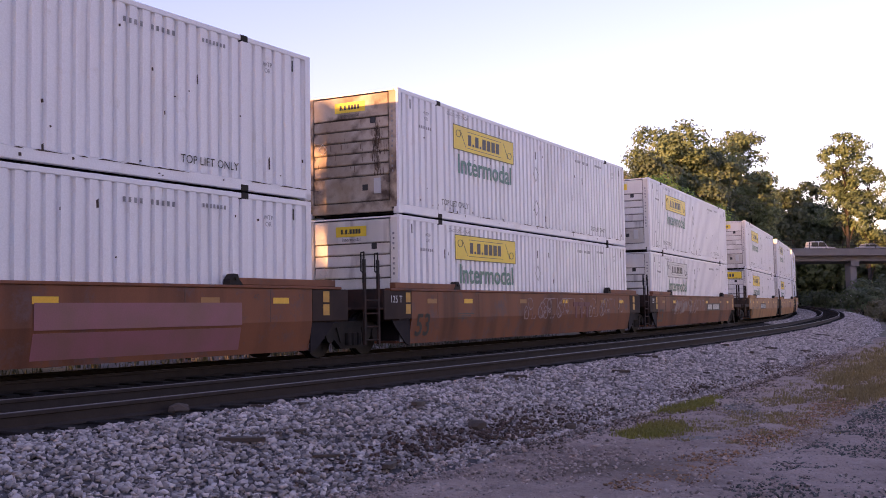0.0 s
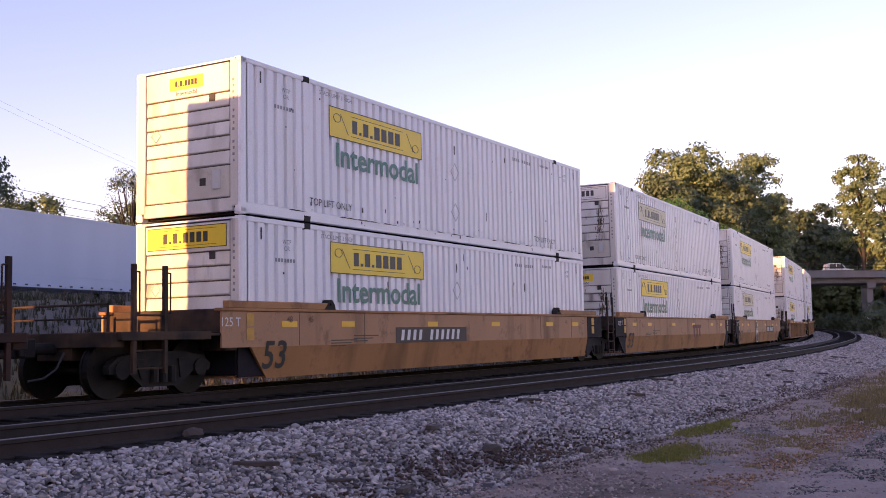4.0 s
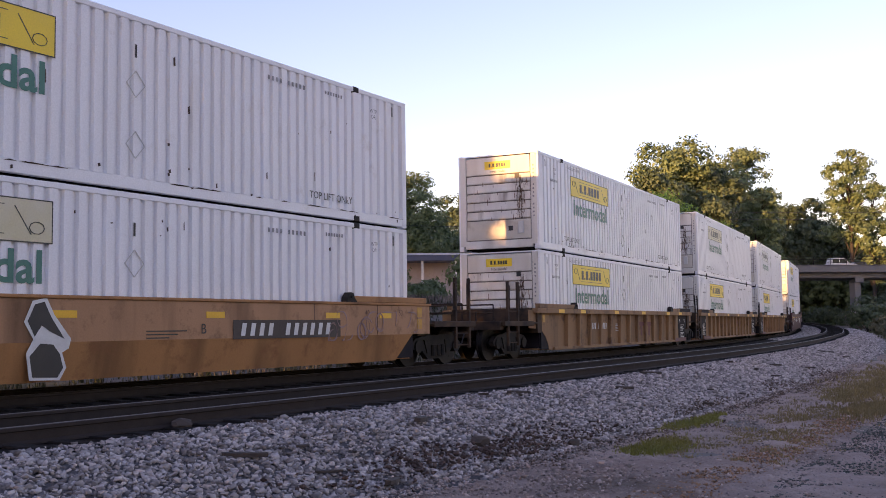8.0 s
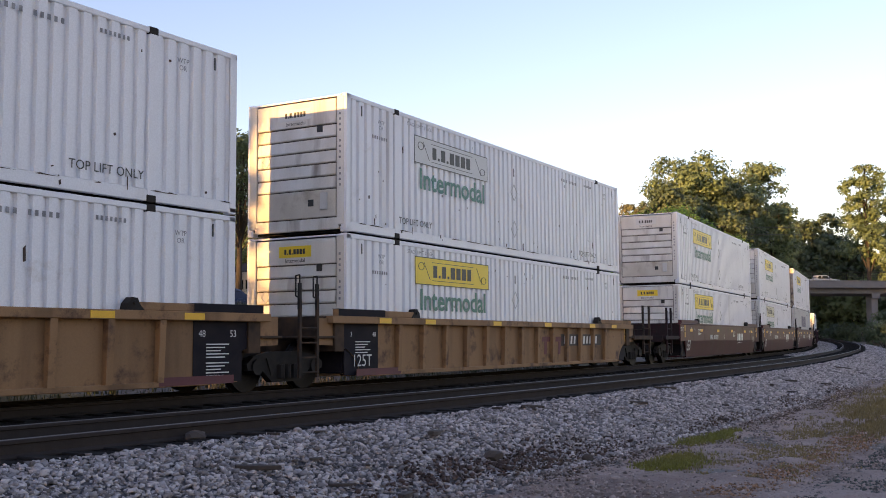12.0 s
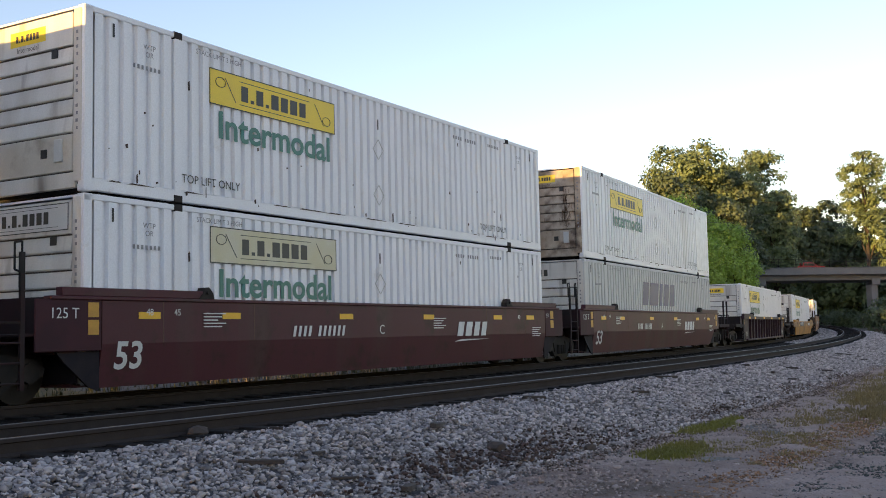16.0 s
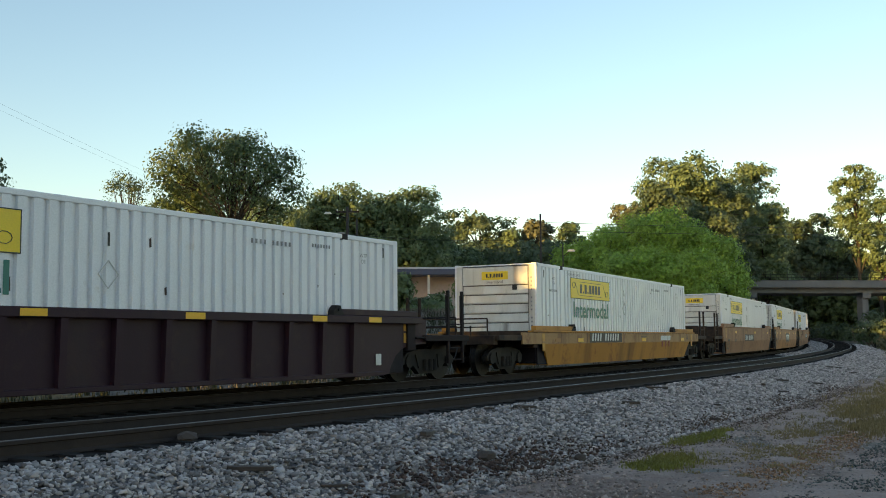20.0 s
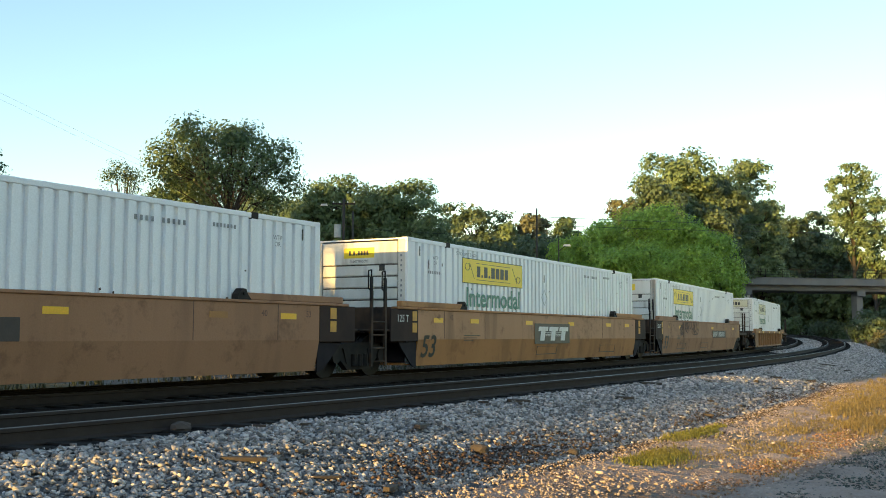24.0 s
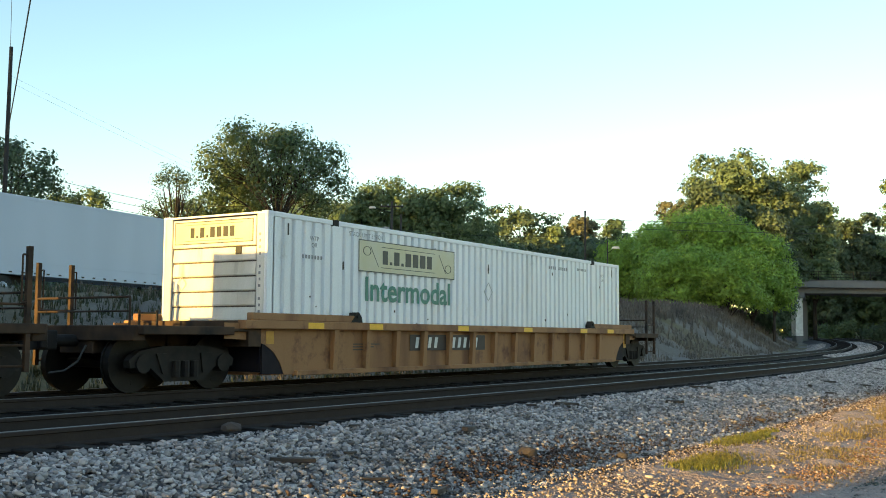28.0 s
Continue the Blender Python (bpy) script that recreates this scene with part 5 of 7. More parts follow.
    sz = size * rng.uniform(0.6, 1.35, (leaves, 1))
    v = np.stack([p - a * sz * 0.5, p + b * sz * 0.32 - nrm * sz * 0.08, p + a * sz * 0.5, p - b * sz * 0.32 - nrm * sz * 0.08], 1).reshape(-1, 3)
    me = bpy.data.meshes.new("crown")
    me.vertices.add(len(v))
    me.vertices.foreach_set("co", v.ravel())
    me.loops.add(len(v))
    me.loops.foreach_set("vertex_index", np.arange(len(v)))
    me.polygons.add(leaves)
    me.polygons.foreach_set("loop_start", np.arange(0, len(v), 4))
    me.update(calc_edges=True)
    me.materials.append(LEAF[leaf])
    part("crown", me, None, t)
    return t


def seen(px, depth):
    """Level place at a bearing, given as the tangent from straight ahead, and a depth ahead."""
    return px * depth, depth


def make_trees():
    T = "tree in full leaf on the far bank"
    #    px    top  depth width leaf seed lobes leaves size gaps low  label
    for px, top, depth, wide, leaf, seed, lobes, leaves, size, gaps, low, label in (
        (-0.302, 15.0, 80, 5.2, "dark", 2, 18, 2200, 0.2, 0.0, 0.4, "thin sparse young tree against the sky"),
        (-0.246, 16.9, 90, 6.5, "gold", 3, 9, 7000, 0.40, 0.2, 0.3, "yellow-green tree in evening sun"),
        (-0.294, 12.2, 88, 9.0, "mid", 4, 11, 9000, 0.42, 0.1, 0.1, "dark green spreading tree"),
        (-0.10, 17.6, 104, 8.0, "gold", 5, 9, 8000, 0.42, 0.15, 0.2, "yellow-green tree in evening sun"),
        (-0.066, 16.6, 104, 6.0, "gold", 6, 9, 6000, 0.42, 0.15, 0.2, T),
        (-0.034, 17.3, 105, 7.5, "gold", 7, 9, 8000, 0.42, 0.15, 0.2, T),
        (-0.132, 15.2, 108, 6.5, "gold", 8, 9, 6000, 0.42, 0.1, 0.15, T),
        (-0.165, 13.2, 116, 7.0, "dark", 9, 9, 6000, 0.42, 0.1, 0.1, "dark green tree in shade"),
        (-0.075, 14.2, 112, 8.5, "gold", 10, 9, 6500, 0.40, 0.1, 0.15, "olive-green tree above the roadside"),
        (-0.015, 12.8, 112, 8.0, "mid", 11, 9, 6000, 0.45, 0.1, 0.1, "dark green tree in shade"),
        (0.010, 12.0, 118, 7.0, "mid", 12, 9, 5000, 0.45, 0.1, 0.1, T),
        (0.036, 19.4, 140, 12.0, "dark", 13, 10, 7000, 0.5, 0.15, 0.25, "dark round-topped pine on the far bank"),
        (0.067, 16.5, 138, 6.0, "gold", 14, 8, 4500, 0.5, 0.2, 0.25, "olive pine lit by the evening sun"),
        (0.089, 18.2, 140, 6.0, "brown", 15, 9, 4500, 0.5, 0.3, 0.3, "browning pine with gaps in its crown"),
        (0.05, 12.5, 128, 12.0, "dark", 16, 10, 7000, 0.5, 0.1, 0.1, "dark green tree in shade"),
        (0.105, 13.0, 122, 9.0, "dark", 17, 10, 5000, 0.5, 0.1, 0.1, "dark green tree in shade"),
        (0.122, 16.4, 128, 5.0, "mid", 18, 8, 4000, 0.45, 0.15, 0.2, T),
        (-0.118, 15.8, 103, 6.5, "gold", 60, 9, 6500, 0.42, 0.1, 0.1, "yellow-green tree in evening sun"),
        (-0.052, 15.6, 106, 7.0, "gold", 61, 9, 6500, 0.42, 0.1, 0.1, "yellow-green tree in evening sun"),
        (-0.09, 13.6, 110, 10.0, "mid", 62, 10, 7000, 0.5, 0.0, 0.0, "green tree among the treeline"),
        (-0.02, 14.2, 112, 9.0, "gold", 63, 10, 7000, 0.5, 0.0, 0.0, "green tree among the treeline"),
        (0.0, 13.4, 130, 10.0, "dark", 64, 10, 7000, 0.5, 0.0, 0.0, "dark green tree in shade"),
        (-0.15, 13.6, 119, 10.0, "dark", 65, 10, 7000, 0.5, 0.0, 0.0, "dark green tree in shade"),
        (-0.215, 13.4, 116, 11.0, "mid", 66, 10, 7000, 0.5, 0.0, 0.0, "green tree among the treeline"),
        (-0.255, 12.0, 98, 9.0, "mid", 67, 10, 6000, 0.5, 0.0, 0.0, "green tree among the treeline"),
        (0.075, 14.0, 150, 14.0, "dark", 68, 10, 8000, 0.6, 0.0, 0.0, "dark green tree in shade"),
        (0.12, 13.6, 140, 12.0, "mid", 69, 10, 8000, 0.6, 0.0, 0.0, "green tree among the treeline"),
        (-0.162, 17.1, 112, 9.0, "gold", 70, 10, 7000, 0.42, 0.1, 0.1, "green tree among the treeline"),
        (-0.205, 15.4, 110, 10.0, "gold", 71, 10, 7000, 0.42, 0.05, 0.0, "green tree among the treeline"),
        # the bright thicket on the bank
        (0.132, 12.2, 116, 7.0, "bright", 19, 10, 12000, 0.30, 0.0, -0.05, "bright green rounded tree on the bank"),
        (0.158, 14.2, 115, 9.0, "bright", 20, 12, 16000, 0.30, 0.0, -0.05, "bright green rounded tree on the bank"),
        (0.214, 15.0, 113, 13.0, "bright", 21, 16, 30000, 0.30, 0.0, 0.03, "bright green domed tree on the bank"),
        (0.252, 13.3, 111, 9.5, "bright", 22, 13, 18000, 0.30, 0.0, 0.08, "bright green rounded tree on the bank"),
        (0.180, 10.2, 106, 8.5, "bright", 23, 11, 14000, 0.28, 0.0, 0.0, "bright green low tree on the bank"),
        (0.230, 10.2, 105, 8.5, "bright", 24, 11, 14000, 0.28, 0.0, 0.0, "bright green low tree on the bank"),
        (0.272, 9.6, 110, 5.0, "bright", 25, 9, 8000, 0.28, 0.0, 0.3, "green low tree on the bank"),
        # tall wood behind it
        (0.228, 27.0, 150, 14.0, "gold", 30, 14, 20000, 0.5, 0.18, 0.3, "tall yellow-green tree lit by low sun"),
        (0.186, 21.5, 150, 8.0, "brown", 31, 10, 7000, 0.5, 0.2, 0.3, "tall tree turning brown at the edge"),
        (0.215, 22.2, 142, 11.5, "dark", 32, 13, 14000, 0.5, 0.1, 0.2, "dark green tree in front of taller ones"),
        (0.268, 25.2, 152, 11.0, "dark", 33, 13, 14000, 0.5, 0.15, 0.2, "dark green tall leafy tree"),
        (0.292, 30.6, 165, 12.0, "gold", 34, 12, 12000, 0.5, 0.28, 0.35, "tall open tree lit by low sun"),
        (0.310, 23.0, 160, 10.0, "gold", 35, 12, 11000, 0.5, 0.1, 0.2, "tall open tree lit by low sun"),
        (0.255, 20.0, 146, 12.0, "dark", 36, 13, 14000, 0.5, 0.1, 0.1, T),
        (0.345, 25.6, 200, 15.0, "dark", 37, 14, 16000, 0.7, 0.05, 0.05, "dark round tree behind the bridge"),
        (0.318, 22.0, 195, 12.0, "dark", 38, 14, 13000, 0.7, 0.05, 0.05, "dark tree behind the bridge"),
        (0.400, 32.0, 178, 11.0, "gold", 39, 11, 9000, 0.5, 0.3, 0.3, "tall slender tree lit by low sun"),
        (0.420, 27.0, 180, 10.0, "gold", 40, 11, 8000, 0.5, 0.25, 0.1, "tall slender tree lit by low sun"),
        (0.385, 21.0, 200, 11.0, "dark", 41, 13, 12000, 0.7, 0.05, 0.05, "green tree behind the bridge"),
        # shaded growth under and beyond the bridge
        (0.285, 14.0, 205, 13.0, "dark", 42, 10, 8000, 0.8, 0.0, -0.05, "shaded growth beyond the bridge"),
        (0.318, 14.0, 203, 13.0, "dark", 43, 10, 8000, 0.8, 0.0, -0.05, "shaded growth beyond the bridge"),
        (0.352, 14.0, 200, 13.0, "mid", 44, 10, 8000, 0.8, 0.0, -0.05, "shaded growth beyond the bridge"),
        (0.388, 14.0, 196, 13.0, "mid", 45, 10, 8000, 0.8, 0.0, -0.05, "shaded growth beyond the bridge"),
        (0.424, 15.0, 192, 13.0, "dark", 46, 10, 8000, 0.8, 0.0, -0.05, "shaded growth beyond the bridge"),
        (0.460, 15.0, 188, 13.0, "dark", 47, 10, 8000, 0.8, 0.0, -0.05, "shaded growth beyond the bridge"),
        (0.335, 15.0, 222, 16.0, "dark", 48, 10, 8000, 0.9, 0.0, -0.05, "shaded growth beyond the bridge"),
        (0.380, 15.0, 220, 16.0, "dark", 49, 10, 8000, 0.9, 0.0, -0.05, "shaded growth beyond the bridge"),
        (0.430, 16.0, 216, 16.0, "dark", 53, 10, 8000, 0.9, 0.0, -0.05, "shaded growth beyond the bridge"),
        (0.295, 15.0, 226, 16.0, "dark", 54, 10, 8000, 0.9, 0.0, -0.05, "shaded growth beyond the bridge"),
        # by the lorry park
        (-0.470, 13.4, 62, 7.0, "dark", 50, 10, 6000, 0.32, 0.05, 0.1, "dark conical tree beside the lorry park"),
        (-0.405, 12.6, 80, 8.0, "mid", 51, 9, 5000, 0.36, 0.3, 0.15, "open green tree behind the lorry park"),
        (-0.43, 12.8, 88, 8.0, "dark", 52, 9, 5000, 0.36, 0.25, 0.15, "open green tree behind the lorry park"),
    ):
        x, y = seen(px, depth)
        if px < 0.13 and depth < 125:
            size, leaves = size * 0.78, int(leaves * 1.35)
        tree(label, x, y, top, wide, leaf, seed, airy=leaf == "dark" and wide == 5.2, squash=0.85 if leaf == "bright" else 1.0, lobes=lobes, leaves=leaves, size=size, gaps=gaps, low=low)


make_trees()
tree("tall open-crowned tree with visible dark limbs", *seen(-0.203, 85), 19.2, 12.6, "shade", 1, lobes=40, leaves=17000, size=0.26, low=0.46, airy=True)
# unseen tall trees left of the view, added to shade the bridge and bank
for n, (x, y) in enumerate(((-58.5, 29.7), (-54.0, 25.7), (-49.5, 21.8), (-45.2, 18.0))):
    tree("unseen tall tree added to shade the bridge and bank", x, y, 29.0, 10.0, "dark", 80 + n, lobes=14, leaves=15000, size=0.9, low=0.1)
# an unseen row of trees, added to keep low sun off the line ahead
for n, c in enumerate((-21.7, -25.0, -29.0, -33.5, -39.0, -45.0)):
    tree("unseen tree added to shade the line ahead", 0.655 * -16 + 0.756 * c, 0.756 * -16 - 0.655 * c, 13.8, 7.5, "dark", 100 + n, lobes=14, leaves=9000, size=0.6, low=0.02)
# unseen trees behind the camera, added as blockers to shade the path
for n, (x, y, w) in enumerate(((-9.1, -5.6, 4.2), (-7.0, -7.6, 5.0), (-4.2, -9.6, 5.0), (-1.2, -12.0, 5.4), (2.4, -14.6, 5.6))):
    tree("unseen young tree added to shade the path", x, y, 5.0, w, "mid", 90 + n, lobes=14, leaves=9000, size=0.42, low=-0.05)


# ---- road bridge ----
BRIDGE = pose(8.0, 146.0, 0, 0, 0, math.degrees(math.atan2(17, 122)))
BRIDGE_LONG = 123.0


def make_bridge():
    b = thing("road_bridge", "grey concrete road bridge with mesh railing over the tracks", "bridge", kind="structure", m=BRIDGE)
    L = BRIDGE_LONG
    slab = bmesh.new()
    add_box(slab, 0, L, 0.26, 10.24, 9.25, 9.6)
    part("deck", slab, CONCRETE, b)
    for y in (-0.25, 10.25):
        f = bmesh.new()
        add_box(f, 0, L, y, y + 0.5, 9.1, 10.12)
        part("parapet", bevelled(f, 0.04), CONCRETE, b)
        g = bmesh.new()
        add_box(g, 0, L, y - 0.08, y + 0.6, 10.125, 10.2)
        part("coping", bevelled(g, 0.02), CONCRETE, b)
    for y in (0.9, 3.6, 6.4, 9.2):
        g = bmesh.new()
        add_box(g, 0, L, y, y + 0.45, 8.35, 9.24)
        part("girder", g, CONCRETE, b, "shadowed concrete girder")
    post = bmesh.new()
    add_rod(post, (0, 0, 10.2), (0, 0, 11.42), 0.05, seg=6)
    post = mesh_of("railing_post", post, STEEL_D)
    for i in range(int(L / 2.6)):
        part("railing_post", post, None, b, m=pose(1 + i * 2.6, 0, 0))
    rails = bmesh.new()
    for z in (10.6, 11.0, 11.4):
        add_rod(rails, (0, 0, z), (L, 0, z), 0.03, seg=5)
    for i in range(int(L / 0.325)):
        add_rod(rails, (i * 0.325, 0, 10.2), (i * 0.325, 0, 11.4), 0.008, seg=3)
    part("railing", rails, STEEL_D, b, "grey mesh railing")
    for x in (37.2, 54.9, 74.0, 92.0):
        pier = bmesh.new()
        for y, shift in ((0.5, 0.0), (8.6, 4.5)):
            add_box(pier, x + shift - 0.5, x + shift + 0.5, y, y + 1.4, -1.0, 7.6)
        p = part("pier", bevelled(pier, 0.05), CONCRETE, b, "concrete pier with stained columns")
        cap = bmesh.new()
        lo = [cap.verts.new(v) for v in ((x - 0.65, 0, 7.6), (x + 0.65, 0, 7.6), (x + 5.6, 10.5, 7.6), (x + 4.3, 10.5, 7.6))]
        hi = [cap.verts.new(v.co + Vector((0, 0, 0.74))) for v in lo]
        cap.faces.new(lo[::-1]), cap.faces.new(hi)
        for k in range(4):
            cap.faces.new((lo[k], lo[(k + 1) % 4], hi[(k + 1) % 4], hi[k]))
        part("pier_cap", cap, CONCRETE, p)
        band = bmesh.new()
        for y in (0.46,):
            add_box(band, x - 0.54, x + 0.54, y, y + 1.48, 2.2, 7.58 if x < 40 else 3.9)
        part("white_band", band, material("pier_white", (0.7, 0.7, 0.68), 0.7), p, "white band on the pier")
    return b


make_bridge()


# ---- traffic on the bridge ----
GLASS = material("dark_glass", (0.02, 0.024, 0.028), 0.08, second=(0.03, 0.035, 0.04))
TYRE = material("tyre_rubber", (0.02, 0.02, 0.02), 0.85)
CHROME = material("chrome", (0.6, 0.6, 0.6), 0.15, 1.0)
HEADLAMP = material("lamp_glass", (0.75, 0.75, 0.72), 0.1)


def road_car(label, colour, tall):
    """A car, its nose towards +x, wheels on z = 0."""
    paint = material("car_paint", colour, 0.3, second=[v * 0.85 for v in colour], bump=0)
    c = thing("car", label, "car")
    lo = [(-2.3, 0.32), (-2.35, 0.75), (-2.2, 0.95), (0.9, 1.0), (2.1, 0.85), (2.35, 0.6), (2.3, 0.3)]
    body = bmesh.new()
    add_slab(body, lo, 1, -0.9, 0.9)
    part("body", bevelled(body, 0.06), paint, c)
    roof = 1.45 + tall
    cab = bmesh.new()
    back = -2.1 if tall > 0.2 else -1.55
    add_slab(cab, [(back, 0.94), (back + 0.25, roof), (0.15, roof), (1.0, 0.98)], 1, -0.78, 0.78)
    part("cabin", bevelled(cab, 0.07), paint, c)
    for y in (-0.79, 0.785):
        g = bmesh.new()
        for a, b in ((back + 0.32, -0.75), (-0.65, 0.5)):
            add_slab(g, [(a, 1.02), (a + 0.05, roof - 0.12), (b - (0.3 if b > 0 else 0), roof - 0.12), (b + 0.08, 1.02)], 1, y, y + 0.006)
        part("side_window", g, GLASS, c)
    for x in (-1.4, 1.45):
        for y in (-0.92, 0.72):
            w = bmesh.new()
            add_rod(w, (x, y, 0.33), (x, y + 0.2, 0.33), 0.33, seg=16)
            wh = part("wheel", w, TYRE, c)
            r = bmesh.new()
            add_rod(r, (x, y - 0.01, 0.33), (x, y + 0.21, 0.33), 0.19, seg=12)
            part("rim", r, CHROME, wh)
    for y in (-0.7, 0.5):
        h = bmesh.new()
        add_box(h, 2.28, 2.36, y, y + 0.2, 0.62, 0.74)
        part("headlight", h, HEADLAMP, c)
    return c


TRAFFIC = [
    (road_car("white estate car with roof rack on the bridge", (0.72, 0.72, 0.70), 0.35), 3.2, [(0, 51.2), (5, 51.9), (6, 52.7), (8, 53.9), (11, 60.2), (14, 68.5), (17, 80.0), (28, 121.0)]),
    (road_car("silver grey saloon car on the bridge", (0.30, 0.31, 0.33), 0.0), 3.2, [(0, 59.4), (2.2, 61.0), (5, 66.0), (8, 73.0), (14, 90.0), (28, 122.0)]),
    (road_car("dark blue saloon car on the bridge", (0.05, 0.06, 0.09), 0.0), 6.6, [(0, 70.0), (5, 63.0), (7.3, 59.8), (10, 52.0), (14, 38.0), (18, 20.0), (28, 4.0)]),
    (road_car("pale silver estate car on the bridge", (0.60, 0.61, 0.60), 0.1), 3.2, [(0, 6.0), (8, 30.0), (12.5, 49.9), (14.5, 54.5), (15, 56.6), (18, 72.0), (22, 95.0), (28, 118.0)]),
    (road_car("bright red car on the bridge", (0.42, 0.03, 0.03), 0.05), 3.2, [(0, 5.0), (8, 20.0), (13, 39.0), (15, 43.6), (17, 49.6), (19, 57.4), (21, 66.0), (28, 108.0)]),
]


# ---- lorry park, houses and poles beyond the tracks ----
def make_truck():
    gx, gy = -14.15, 50.9
    z = ground_at(-16.0, 46.0) - 0.04
    yaw = math.degrees(math.atan2(0.922, 0.387))
    m = pose(gx, gy, z, 0, 0, yaw)
    # white box toned blue-grey: its sky-lit shade is put into the paint
    white = material("shaded_trailer_white", (0.46, 0.53, 0.66), 0.4, second=(0.39, 0.46, 0.58), scale=0.8, streak=True, bump=0.03)
    blue = material("cab_navy", (0.022, 0.034, 0.085), 0.5, second=(0.03, 0.045, 0.09), scale=1.5, bump=0, spec=0.2)
    t = thing("semi_trailer", "long white box semi-trailer parked on the lot", "trailer", m=m)
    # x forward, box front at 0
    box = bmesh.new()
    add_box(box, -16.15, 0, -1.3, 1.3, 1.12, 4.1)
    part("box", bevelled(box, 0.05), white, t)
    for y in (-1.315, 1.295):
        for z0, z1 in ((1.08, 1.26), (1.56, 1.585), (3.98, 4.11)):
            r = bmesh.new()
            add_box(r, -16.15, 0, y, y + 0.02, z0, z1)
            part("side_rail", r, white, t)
    dots = bmesh.new()
    for i in range(26):
        add_box(dots, -16.0 + i * 0.62, -15.85 + i * 0.62, -1.325, -1.32, 1.14, 1.2)
    tagged(part("rail_lamp", dots, BLACK, t), kind="stuff")
    for x in (-3.2,):
        for y in (-0.9, 0.9):
            g = bmesh.new()
            add_box(g, x - 0.07, x + 0.07, y - 0.07, y + 0.07, 0.12, 1.1)
            add_box(g, x - 0.18, x + 0.18, y - 0.14, y + 0.14, 0.02, 0.12)
            part("landing_leg", g, STEEL_D, t)
    bog = bmesh.new()
    add_box(bog, -15.2, -11.6, -0.55, 0.55, 0.75, 1.1)
    part("slider_frame", bog, STEEL_D, t)
    for x in (-14.4, -13.1):
        for y in (-1.25, 0.95):
            w = bmesh.new()
            add_rod(w, (x, y, 0.52), (x, y + 0.3, 0.52), 0.52, seg=18)
            wh = part("wheel", w, TYRE, t)
            h = bmesh.new()
            add_rod(h, (x, y - 0.01, 0.52), (x, y + 0.31, 0.52), 0.27, seg=12)
            part("rim", h, white, wh)
    c = thing("truck_tractor", "dark blue long-nosed lorry tractor with chrome stack", "truck", m=m)
    fr = bmesh.new()
    add_box(fr, -2.6, 6.3, -0.45, 0.45, 0.7, 1.02)
    part("chassis", fr, STEEL_D, c)
    sl = bmesh.new()
    add_slab(sl, [(0.55, 1.05), (0.55, 3.55), (0.75, 3.95), (1.5, 3.92), (2.5, 3.35), (2.75, 2.95), (2.75, 1.05)], 1, -1.2, 1.2)
    part("sleeper", bevelled(sl, 0.1), blue, c)
    cb = bmesh.new()
    add_slab(cb, [(2.7, 1.0), (2.7, 2.95), (3.15, 2.85), (3.85, 2.05), (3.95, 1.0)], 1, -1.12, 1.12)
    part("cab", bevelled(cb, 0.06), blue, c)
    hd = bmesh.new()
    add_slab(hd, [(3.9, 0.75), (3.9, 1.98), (5.6, 1.72), (6.15, 1.5), (6.25, 0.75)], 1, -0.95, 0.95)
    part("hood", bevelled(hd, 0.1), blue, c)
    for y in (-1.13, 1.124):
        g = bmesh.new()
        add_slab(g, [(2.85, 2.1), (2.85, 2.75), (3.15, 2.7), (3.62, 2.1)], 1, y, y + 0.008)
        part("door_window", g, GLASS, c)
        g = bmesh.new()
        add_box(g, 1.35, 1.85, y - 0.08 if y < 0 else y + 0.08, y - 0.07 if y < 0 else y + 0.085, 3.0, 3.4)
        part("sleeper_window", g, GLASS, c)
        k = bmesh.new()
        add_rod(k, (0.35, y, 1.2), (0.35, y, 3.75), 0.08, seg=10)
        add_rod(k, (0.35, y, 1.3), (0.35, y, 2.2), 0.13, seg=10)
        part("exhaust_stack", k, CHROME, c, "chrome exhaust stack")
        mi = bmesh.new()
        s = 1 if y > 0 else -1
        add_box(mi, 3.55, 3.65, y + s * 0.15, y + s * 0.35, 2.05, 2.75)
        part("mirror", bevelled(mi, 0.02), PAINT_W, c)
        fe = bmesh.new()
        add_slab(fe, [(4.4, 0.6), (4.55, 1.05), (4.9, 1.25), (5.4, 1.25), (5.75, 1.05), (5.95, 0.55)], 1, min(y, y * 0.7), max(y, y * 0.7))
        part("fender", bevelled(fe, 0.03), blue, c)
        tk = bmesh.new()
        add_rod(tk, (1.2, y * 0.85, 0.75), (2.9, y * 0.85, 0.75), 0.32, seg=14)
        part("fuel_tank", tk, CHROME, c)
    ws = bmesh.new()
    add_slab(ws, [(3.22, 2.82), (3.84, 2.12), (3.86, 2.12), (3.24, 2.84)], 1, -0.98, 0.98)
    part("windscreen", ws, GLASS, c)
    bp = bmesh.new()
    add_box(bp, 6.2, 6.42, -1.15, 1.15, 0.45, 0.8)
    part("bumper", bevelled(bp, 0.05), CHROME, c)
    for x in (-1.9, -0.6, 5.15):
        for y in (-1.18, 0.88):
            w = bmesh.new()
            add_rod(w, (x, y, 0.52), (x, y + 0.3, 0.52), 0.52, seg=18)
            wh = part("wheel", w, TYRE, c)
            h = bmesh.new()
            add_rod(h, (x, y - 0.01, 0.52), (x, y + 0.31, 0.52), 0.27, seg=12)
            part("rim", h, CHROME, wh)


make_truck()


